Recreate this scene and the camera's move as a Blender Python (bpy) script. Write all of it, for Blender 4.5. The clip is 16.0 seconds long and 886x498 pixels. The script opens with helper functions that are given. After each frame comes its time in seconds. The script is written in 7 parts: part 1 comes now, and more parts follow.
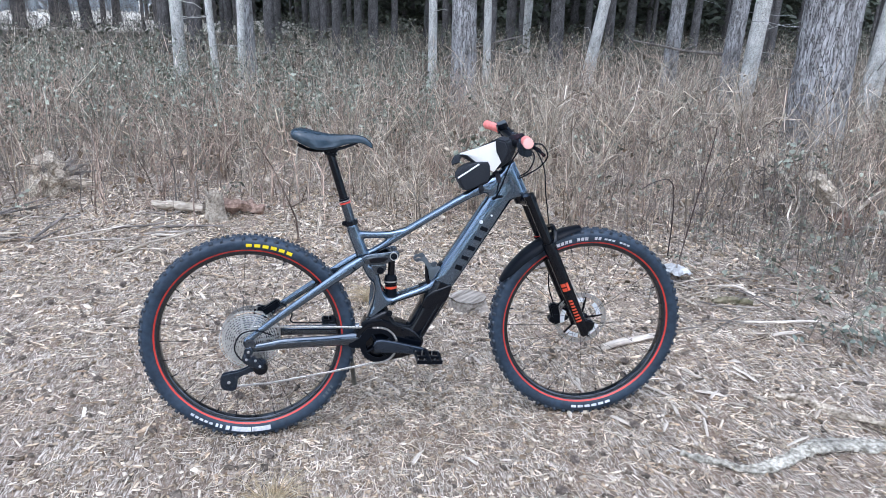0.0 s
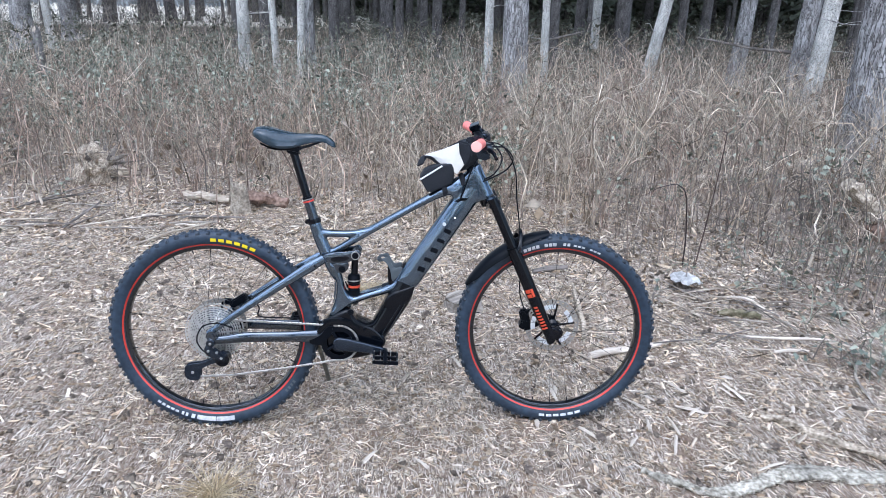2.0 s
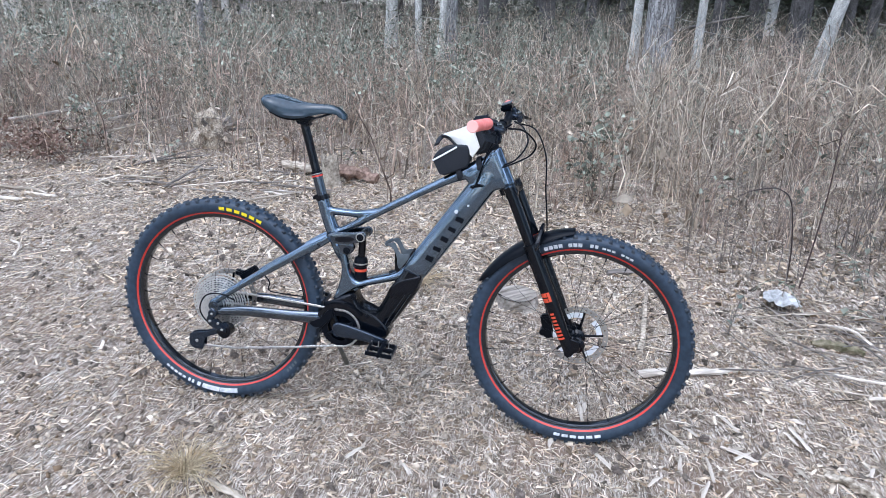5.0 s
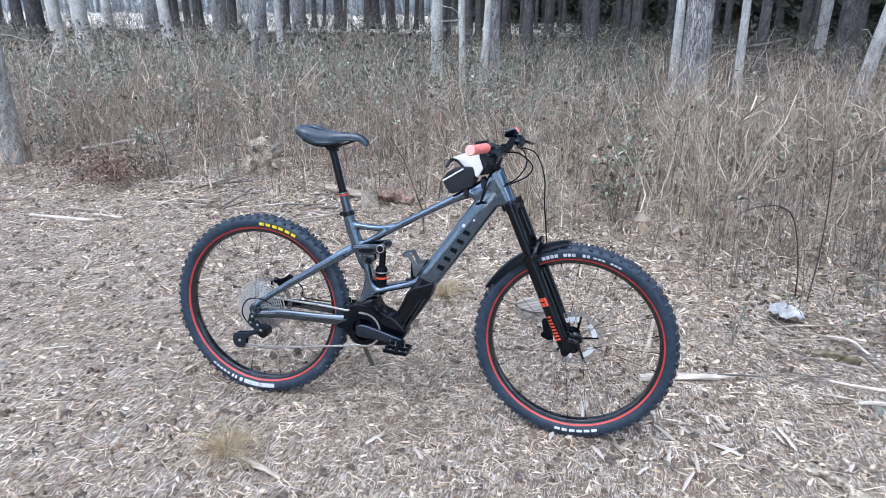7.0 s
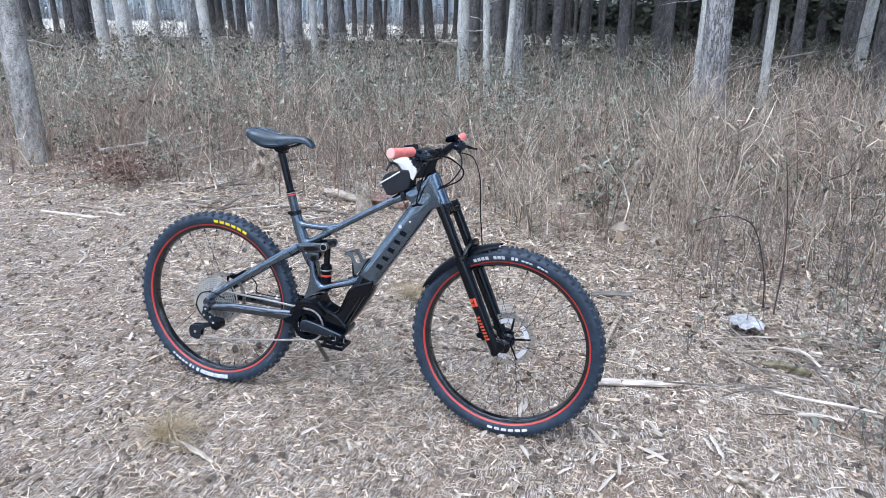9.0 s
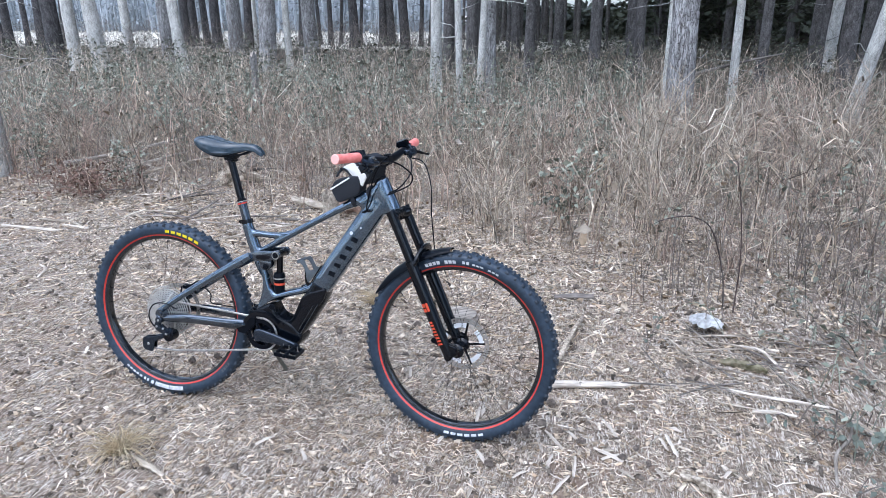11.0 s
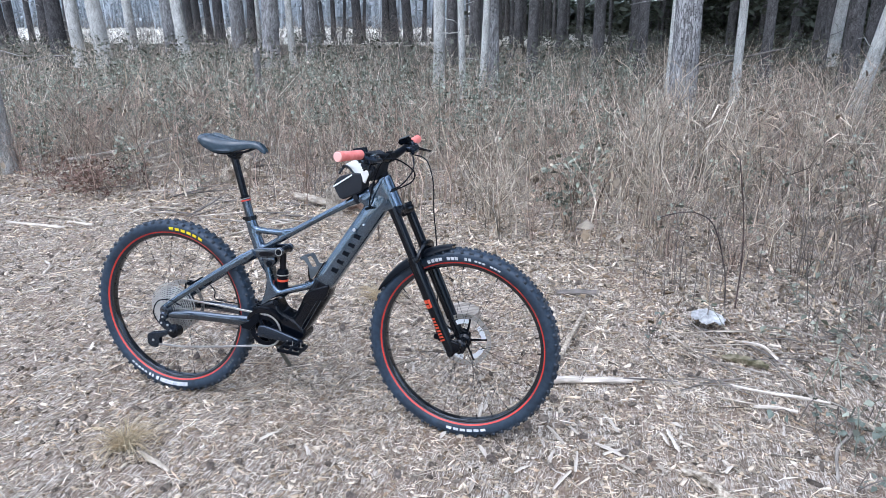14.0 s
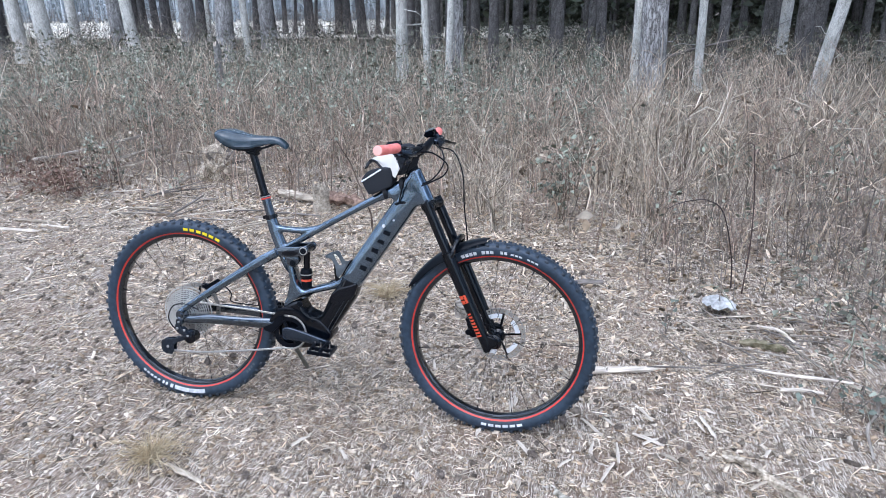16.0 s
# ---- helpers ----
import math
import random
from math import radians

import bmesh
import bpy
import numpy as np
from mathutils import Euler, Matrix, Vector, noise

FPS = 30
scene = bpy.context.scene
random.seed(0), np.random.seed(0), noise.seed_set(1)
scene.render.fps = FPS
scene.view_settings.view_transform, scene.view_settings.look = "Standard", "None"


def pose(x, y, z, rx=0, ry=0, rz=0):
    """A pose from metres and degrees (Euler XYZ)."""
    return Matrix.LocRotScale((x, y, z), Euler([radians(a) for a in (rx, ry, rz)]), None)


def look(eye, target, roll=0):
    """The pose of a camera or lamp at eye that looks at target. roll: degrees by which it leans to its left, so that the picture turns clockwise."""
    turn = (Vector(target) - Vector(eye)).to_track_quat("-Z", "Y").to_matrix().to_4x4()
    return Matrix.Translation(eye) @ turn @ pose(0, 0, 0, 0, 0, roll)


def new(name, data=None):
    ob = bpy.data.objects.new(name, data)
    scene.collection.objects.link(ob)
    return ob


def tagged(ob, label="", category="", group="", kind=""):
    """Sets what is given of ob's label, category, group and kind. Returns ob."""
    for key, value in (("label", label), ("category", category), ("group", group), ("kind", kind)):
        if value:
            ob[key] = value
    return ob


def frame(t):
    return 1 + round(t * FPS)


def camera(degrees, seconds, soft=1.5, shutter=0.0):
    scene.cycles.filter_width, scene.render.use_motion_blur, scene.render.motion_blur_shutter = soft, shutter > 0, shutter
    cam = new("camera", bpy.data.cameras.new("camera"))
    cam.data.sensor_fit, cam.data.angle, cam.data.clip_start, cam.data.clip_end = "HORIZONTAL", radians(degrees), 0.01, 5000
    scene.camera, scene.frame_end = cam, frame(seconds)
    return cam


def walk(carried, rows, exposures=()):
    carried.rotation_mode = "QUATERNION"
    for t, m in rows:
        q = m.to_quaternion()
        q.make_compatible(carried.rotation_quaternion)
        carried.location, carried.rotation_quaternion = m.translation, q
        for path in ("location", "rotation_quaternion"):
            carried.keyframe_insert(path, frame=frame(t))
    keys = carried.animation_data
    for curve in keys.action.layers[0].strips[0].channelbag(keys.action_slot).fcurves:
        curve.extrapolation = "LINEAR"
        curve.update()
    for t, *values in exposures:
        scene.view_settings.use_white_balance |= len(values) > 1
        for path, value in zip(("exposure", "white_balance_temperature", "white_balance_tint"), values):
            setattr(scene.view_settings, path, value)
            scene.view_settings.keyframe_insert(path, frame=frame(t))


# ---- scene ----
cam = camera(64.9, 16.0, soft=0.7)
# seconds, eye, target, lean
PATH = [
    (0, (-0.423, -2.307, 1.506), (-0.031, -0.464, 0.834), 1.4),
    (0.5, (-0.367, -2.304, 1.508), (0.026, -0.463, 0.83), 1.6),
    (1, (-0.272, -2.3, 1.519), (0.044, -0.439, 0.859), 1.5),
    (1.5, (-0.166, -2.312, 1.529), (0.045, -0.43, 0.885), 1.4),
    (2, (-0.031, -2.343, 1.532), (0.158, -0.476, 0.843), 1.3),
    (2.5, (0.025, -2.352, 1.527), (0.269, -0.496, 0.821), 1.7),
    (3, (0.046, -2.297, 1.525), (0.229, -0.434, 0.821), 1.0),
    (3.5, (0.094, -2.166, 1.483), (0.259, -0.305, 0.769), 2.8),
    (4, (0.145, -2.096, 1.482), (0.178, -0.229, 0.766), 0.8),
    (4.5, (0.281, -2.089, 1.48), (0.132, -0.231, 0.755), 0.1),
    (4.7, (0.354, -2.094, 1.48), (0.164, -0.248, 0.735), 1.0),
    (6.8, (0.629, -2.363, 1.539), (0.209, -0.527, 0.867), 0.3),
    (7, (0.637, -2.381, 1.543), (0.251, -0.54, 0.864), 0.3),
    (7.5, (0.694, -2.401, 1.539), (0.343, -0.555, 0.854), 1.2),
    (8, (0.828, -2.382, 1.538), (0.383, -0.551, 0.868), 1.8),
    (8.5, (0.956, -2.377, 1.54), (0.502, -0.548, 0.87), 1.9),
    (9, (1.039, -2.38, 1.545), (0.539, -0.558, 0.89), 0.6),
    (9.2, (1.053, -2.394, 1.527), (0.563, -0.562, 0.893), 0.5),
    (11.3, (1.155, -2.342, 1.538), (0.709, -0.5, 0.898), -0.1),
    (11.5, (1.148, -2.344, 1.534), (0.719, -0.5, 0.891), 0.1),
    (12, (1.158, -2.349, 1.541), (0.766, -0.495, 0.904), -0.0),
    (12.5, (1.16, -2.353, 1.548), (0.738, -0.504, 0.915), -0.7),
    (13, (1.158, -2.353, 1.545), (0.725, -0.507, 0.911), -0.4),
    (13.5, (1.163, -2.354, 1.549), (0.714, -0.51, 0.918), -0.7),
    (14, (1.159, -2.355, 1.545), (0.696, -0.52, 0.896), -0.3),
    (14.5, (1.147, -2.365, 1.543), (0.681, -0.537, 0.879), -0.0),
    (15, (1.1, -2.367, 1.541), (0.634, -0.541, 0.872), 0.6),
    (15.5, (0.979, -2.368, 1.545), (0.551, -0.53, 0.885), 0.5),
    (16, (0.862, -2.363, 1.535), (0.528, -0.508, 0.866), -0.6),
]
walk(cam, [(t, look(eye, target, roll)) for t, eye, target, roll in PATH], [(0, 1.22, 5335, 10.5), (16, 1.22, 5335, 10.5)])

# ---- light: overcast daylight over a clearing at the edge of a wood ----
SUN_EL, SUN_AZ = 62.0, 200.0
world = bpy.data.worlds.new("overcast_sky")
scene.world = world
world.use_nodes = True
wn = world.node_tree
sky = wn.nodes.new("ShaderNodeTexSky")
sky.sky_type, sky.sun_disc = "NISHITA", False
sky.sun_elevation, sky.sun_rotation = radians(SUN_EL), radians(SUN_AZ)
veil = wn.nodes.new("ShaderNodeHueSaturation")       # cloud takes most of the blue
veil.inputs["Saturation"].default_value = 0.6
wn.links.new(sky.outputs["Color"], veil.inputs["Color"])
wn.links.new(veil.outputs["Color"], wn.nodes["Background"].inputs["Color"])
sky.dust_density = 2.0
wn.nodes["Background"].inputs["Strength"].default_value = 0.15
sun = new("sun", bpy.data.lights.new("sun", "SUN"))
sun.data.energy, sun.data.angle, sun.data.color = 1.35, radians(125), (1.0, 0.955, 0.89)
sun.rotation_euler = Euler((radians(90 - SUN_EL), 0, radians(180 - SUN_AZ)))
scene.view_settings.exposure = 0.45


# ---- materials ----
def mat(name, c1, c2, scale=20.0, rough=0.7, metal=0.0, bump=0.0, bscale=60.0, vary=0.0, stain=0.0,
        stretch=(1, 1, 1), coat=0.0, per="", spec=0.5, tints=()):
    """Two colours mixed by fine noise, larger stains, relief; per: 'island' or 'object' varies the brightness piece by piece."""
    m = bpy.data.materials.new(name)
    m.use_nodes = True
    n, l = m.node_tree.nodes, m.node_tree.links
    b = n["Principled BSDF"]
    tc, mp = n.new("ShaderNodeTexCoord"), n.new("ShaderNodeMapping")
    mp.inputs["Scale"].default_value = stretch
    l.new(tc.outputs["Object"], mp.inputs["Vector"])
    fine = n.new("ShaderNodeTexNoise")
    fine.inputs["Scale"].default_value, fine.inputs["Detail"].default_value = scale, 6
    l.new(mp.outputs["Vector"], fine.inputs["Vector"])
    ramp = n.new("ShaderNodeValToRGB")
    ramp.color_ramp.elements[0].position, ramp.color_ramp.elements[1].position = 0.33, 0.67
    ramp.color_ramp.elements[0].color, ramp.color_ramp.elements[1].color = (*c1, 1), (*c2, 1)
    l.new(fine.outputs["Fac"], ramp.inputs["Fac"])
    col = ramp.outputs["Color"]
    if stain:
        big = n.new("ShaderNodeTexNoise")
        big.inputs["Scale"].default_value, big.inputs["Detail"].default_value = scale * 0.12, 3
        l.new(tc.outputs["Object"], big.inputs["Vector"])
        rng = n.new("ShaderNodeMapRange")
        rng.inputs["From Min"].default_value, rng.inputs["From Max"].default_value = 0.3, 0.7
        rng.inputs["To Min"].default_value, rng.inputs["To Max"].default_value = 1 - stain, 1 + stain
        l.new(big.outputs["Fac"], rng.inputs["Value"])
        hs = n.new("ShaderNodeHueSaturation")
        l.new(col, hs.inputs["Color"]), l.new(rng.outputs["Result"], hs.inputs["Value"])
        col = hs.outputs["Color"]
    if per:
        src = n.new("ShaderNodeNewGeometry").outputs["Random Per Island"] if per == "island" else n.new("ShaderNodeObjectInfo").outputs["Random"]
        rng = n.new("ShaderNodeMapRange")
        rng.inputs["To Min"].default_value, rng.inputs["To Max"].default_value = 1 - vary, 1 + vary
        l.new(src, rng.inputs["Value"])
        hs = n.new("ShaderNodeHueSaturation")
        l.new(col, hs.inputs["Color"]), l.new(rng.outputs["Result"], hs.inputs["Value"])
        col = hs.outputs["Color"]
        if tints:                              # each piece takes its own tone, from rotten brown to bleached
            mixed = n.new("ShaderNodeMath")
            mixed.operation = "FRACT"
            shift = n.new("ShaderNodeMath")
            shift.operation, shift.inputs[1].default_value = "MULTIPLY", 7.31
            l.new(src, shift.inputs[0]), l.new(shift.outputs["Value"], mixed.inputs[0])
            tone = n.new("ShaderNodeValToRGB")
            tone.color_ramp.elements[0].color, tone.color_ramp.elements[1].color = (*tints[0], 1), (*tints[-1], 1)
            for k, c in enumerate(tints[1:-1]):
                e = tone.color_ramp.elements.new((k + 1) / (len(tints) - 1))
                e.color = (*c, 1)
            l.new(mixed.outputs["Value"], tone.inputs["Fac"])
            mul = n.new("ShaderNodeMixRGB")
            mul.blend_type, mul.inputs["Fac"].default_value = "MULTIPLY", 1.0
            l.new(col, mul.inputs["Color1"]), l.new(tone.outputs["Color"], mul.inputs["Color2"])
            col = mul.outputs["Color"]
    l.new(col, b.inputs["Base Color"])
    b.inputs["Roughness"].default_value, b.inputs["Metallic"].default_value = rough, metal
    b.inputs["Coat Weight"].default_value, b.inputs["Specular IOR Level"].default_value = coat, spec
    if bump:
        rel = n.new("ShaderNodeTexNoise")
        rel.inputs["Scale"].default_value, rel.inputs["Detail"].default_value = bscale, 5
        l.new(mp.outputs["Vector"], rel.inputs["Vector"])
        bp = n.new("ShaderNodeBump")
        bp.inputs["Strength"].default_value, bp.inputs["Distance"].default_value = bump, 0.01
        l.new(rel.outputs["Fac"], bp.inputs["Height"])
        l.new(bp.outputs["Normal"], b.inputs["Normal"])
    return m


def bark_mat(name, dark, light, cells, lichen, deep=0.7, tall=0.30, crackle=0.11, speckle=0.0):
    """Bark in upright ridged plates with dark fissures, lichen and the scars of lost twigs."""
    m = mat(name, dark, light, scale=14, rough=0.9, stain=0.18, stretch=(1, 1, 0.4), spec=0.2)
    n, l = m.node_tree.nodes, m.node_tree.links
    b = n["Principled BSDF"]
    old = b.inputs["Base Color"].links[0].from_socket
    tc = n.new("ShaderNodeTexCoord")

    def stretched(z):
        mp = n.new("ShaderNodeMapping")
        mp.inputs["Scale"].default_value = (1, 1, z)
        l.new(tc.outputs["Object"], mp.inputs["Vector"])
        return mp.outputs["Vector"]

    def noisy(vector, scale, detail=4):
        t = n.new("ShaderNodeTexNoise")
        t.inputs["Scale"].default_value, t.inputs["Detail"].default_value = scale, detail
        l.new(vector, t.inputs["Vector"])
        return t

    def spread(socket, a, z, low, high):
        r = n.new("ShaderNodeMapRange")
        r.inputs["From Min"].default_value, r.inputs["From Max"].default_value = a, z
        r.inputs["To Min"].default_value, r.inputs["To Max"].default_value = low, high
        l.new(socket, r.inputs["Value"])
        return r.outputs["Result"]

    def times(p, q):
        k = n.new("ShaderNodeMath")
        k.operation = "MULTIPLY"
        l.new(p, k.inputs[0]), l.new(q, k.inputs[1])
        return k.outputs["Value"]
    up = stretched(tall)
    warp = n.new("ShaderNodeMixRGB")
    warp.blend_type, warp.inputs["Fac"].default_value = "ADD", 0.13
    l.new(up, warp.inputs["Color1"]), l.new(noisy(up, 26, 5).outputs["Color"], warp.inputs["Color2"])
    vor = n.new("ShaderNodeTexVoronoi")
    vor.feature, vor.inputs["Scale"].default_value = "DISTANCE_TO_EDGE", cells
    l.new(warp.outputs["Color"], vor.inputs["Vector"])
    crack = spread(vor.outputs["Distance"], 0.0, crackle, 1 - deep, 1.0)
    mix = n.new("ShaderNodeMixRGB")
    mix.inputs["Color1"].default_value = (dark[0] * 0.36, dark[1] * 0.34, dark[2] * 0.33, 1)
    l.new(crack, mix.inputs["Fac"]), l.new(old, mix.inputs["Color2"])
    top = n.new("ShaderNodeMixRGB")
    top.inputs["Color2"].default_value = (0.50, 0.505, 0.465, 1)
    l.new(spread(noisy(tc.outputs["Object"], 34, 8).outputs["Fac"], 0.5, 0.66, 0.0, lichen), top.inputs["Fac"])
    l.new(mix.outputs["Color"], top.inputs["Color1"])
    scar = n.new("ShaderNodeTexVoronoi")               # dark cross-wise scars
    scar.inputs["Scale"].default_value = 9
    l.new(stretched(2.2), scar.inputs["Vector"])
    value = times(spread(scar.outputs["Distance"], 0.07, 0.17, 0.38, 1.0), spread(noisy(stretched(0.3), 55).outputs["Fac"], 0.32, 0.62, 0.74, 1.1))
    if speckle:
        value = times(value, spread(noisy(stretched(1.4), 75, 6).outputs["Fac"], 0.36, 0.52, 1 - speckle, 1.05))
    shade = n.new("ShaderNodeHueSaturation")
    l.new(value, shade.inputs["Value"]), l.new(top.outputs["Color"], shade.inputs["Color"])
    l.new(shade.outputs["Color"], b.inputs["Base Color"])
    bp = n.new("ShaderNodeBump")
    bp.inputs["Strength"].default_value, bp.inputs["Distance"].default_value = deep, 0.02
    l.new(crack, bp.inputs["Height"])
    l.new(bp.outputs["Normal"], b.inputs["Normal"])
    return m


ROT = ((0.50, 0.41, 0.32), (0.88, 0.81, 0.70), (1.0, 0.97, 0.90), (1.0, 1.01, 1.0))
BARK_PINE = bark_mat("pine_bark", (0.22, 0.205, 0.195), (0.48, 0.462, 0.448), 20, 0.42, 0.82, tall=0.2, crackle=0.12)
BARK_PALE = bark_mat("pale_bark", (0.385, 0.367, 0.325), (0.665, 0.642, 0.585), 30, 0.6, 0.22, tall=0.7, speckle=0.5)
BARK_MOTTLED = bark_mat("mottled_bark", (0.26, 0.242, 0.212), (0.58, 0.556, 0.51), 26, 0.5, 0.4, tall=0.5, speckle=0.5)
# conifer bark in a darker tone, to offset the open light at the edge
BARK_EDGE = bark_mat("darkened_edge_bark", (0.040, 0.037, 0.037), (0.098, 0.091, 0.089), 18, 0.12, 0.5)
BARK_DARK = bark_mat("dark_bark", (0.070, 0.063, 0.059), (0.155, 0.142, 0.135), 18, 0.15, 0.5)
STUMP = mat("old_stump_wood", (0.13, 0.12, 0.11), (0.30, 0.285, 0.265), 22, 0.9, bump=0.7, bscale=70, stain=0.25, spec=0.2)
NEEDLES = mat("conifer_needles", (0.043, 0.050, 0.033), (0.095, 0.105, 0.070), 3, 0.8, per="island", vary=0.4)
STEM = mat("dry_stems", (0.255, 0.217, 0.175), (0.74, 0.655, 0.555), 9, 0.85, per="island", vary=0.72, spec=0.2, tints=((0.64, 0.56, 0.47), (0.95, 0.92, 0.84), (1.0, 1.01, 0.99)))
STEM_RED = mat("reddish_stems", (0.20, 0.142, 0.108), (0.52, 0.40, 0.312), 9, 0.85, per="island", vary=0.65, spec=0.2)
LEAF_DARK = mat("wood_floor_leaves", (0.085, 0.085, 0.062), (0.175, 0.175, 0.135), 6, 0.8, per="island", vary=0.4, spec=0.12)
DUSTY = mat("dusty_grey_metal", (0.10, 0.095, 0.078), (0.21, 0.195, 0.155), 40, 0.6, metal=0.3)
LEAF = mat("bramble_leaves", (0.135, 0.142, 0.105), (0.305, 0.315, 0.245), 12, 0.75, per="island", vary=0.65, bump=0.3, spec=0.15)
LEAF_SHOOT = mat("dark_bramble_leaves", (0.080, 0.094, 0.075), (0.185, 0.205, 0.165), 20, 0.7, per="island", vary=0.35, bump=0.3, spec=0.2)
DRY_LEAF = mat("dry_leaves", (0.25, 0.20, 0.150), (0.62, 0.535, 0.435), 14, 0.85, per="island", vary=0.45, bump=0.3, spec=0.2, tints=ROT)
BRUSH = mat("leafless_brush", (0.11, 0.092, 0.078), (0.25, 0.215, 0.185), 9, 0.85, per="island", vary=0.4, spec=0.2)
FERN = mat("rusty_fern", (0.12, 0.075, 0.055), (0.25, 0.165, 0.125), 14, 0.9, per="island", vary=0.4, spec=0.2)
NEEDLE_LITTER = mat("needle_litter", (0.36, 0.308, 0.252), (0.84, 0.762, 0.668), 10, 0.85, per="island", vary=0.6, spec=0.2, tints=ROT)
CHIP = mat("wood_chips", (0.48, 0.40, 0.315), (0.86, 0.765, 0.645), 30, 0.85, per="island", vary=0.4, bump=0.4, bscale=120, stretch=(1, 1, 1), spec=0.2, tints=ROT)
WOOD = mat("bare_dead_wood", (0.24, 0.195, 0.145), (0.58, 0.505, 0.405), 70, 0.85, bump=0.9, bscale=150, stain=0.3, spec=0.2, stretch=(0.1, 1, 1))
LOG_DARK = mat("dark_fallen_trunk", (0.10, 0.088, 0.075), (0.24, 0.21, 0.185), 60, 0.9, bump=0.7, bscale=90, stain=0.25, spec=0.2, stretch=(0.12, 1, 1))
HANG = mat("hanging_dead_leaves", (0.18, 0.148, 0.116), (0.54, 0.47, 0.385), 14, 0.85, per="island", vary=0.7, spec=0.2, tints=ROT)
PEELING = mat("peeling_bark", (0.18, 0.142, 0.102), (0.58, 0.50, 0.39), 75, 0.9, bump=0.9, bscale=60, stain=0.3, spec=0.2)
WOOD_BRIGHT = mat("fresh_split_wood", (0.42, 0.352, 0.275), (0.74, 0.66, 0.56), 70, 0.8, bump=0.7, bscale=150, stain=0.2, spec=0.2, stretch=(0.1, 1, 1))
WOOD_GREY = mat("weathered_grey_wood", (0.16, 0.135, 0.108), (0.40, 0.355, 0.30), 60, 0.9, bump=0.8, bscale=120, stain=0.3, spec=0.2, stretch=(0.12, 1, 1))
MOSSY = mat("mossy_rotten_wood", (0.11, 0.10, 0.055), (0.27, 0.235, 0.16), 40, 0.95, bump=0.9, bscale=80, stain=0.3, spec=0.15)
ROT_BARK = mat("reddish_rotten_bark", (0.13, 0.085, 0.065), (0.36, 0.25, 0.19), 40, 0.9, bump=0.9, bscale=70, stain=0.3, spec=0.2)
SOIL = mat("dark_soil_clods", (0.085, 0.068, 0.052), (0.23, 0.19, 0.15), 50, 0.95, per="island", vary=0.45, bump=0.6, bscale=150, spec=0.15)
CONE = mat("pine_cone", (0.1, 0.08, 0.065), (0.26, 0.215, 0.18), 60, 0.85, bump=0.4, spec=0.2)
STRIP = mat("bleached_bark_strip", (0.15, 0.132, 0.10), (0.58, 0.535, 0.44), 60, 0.9, bump=0.9, bscale=130, stain=0.4, spec=0.2)
PAPER = mat("pale_bark_sheet", (0.33, 0.325, 0.31), (0.60, 0.59, 0.57), 40, 0.9, bump=0.6, stain=0.25)
GRASS = mat("dry_grass", (0.36, 0.26, 0.14), (0.58, 0.49, 0.33), 20, 0.8, per="island", vary=0.35, spec=0.2)


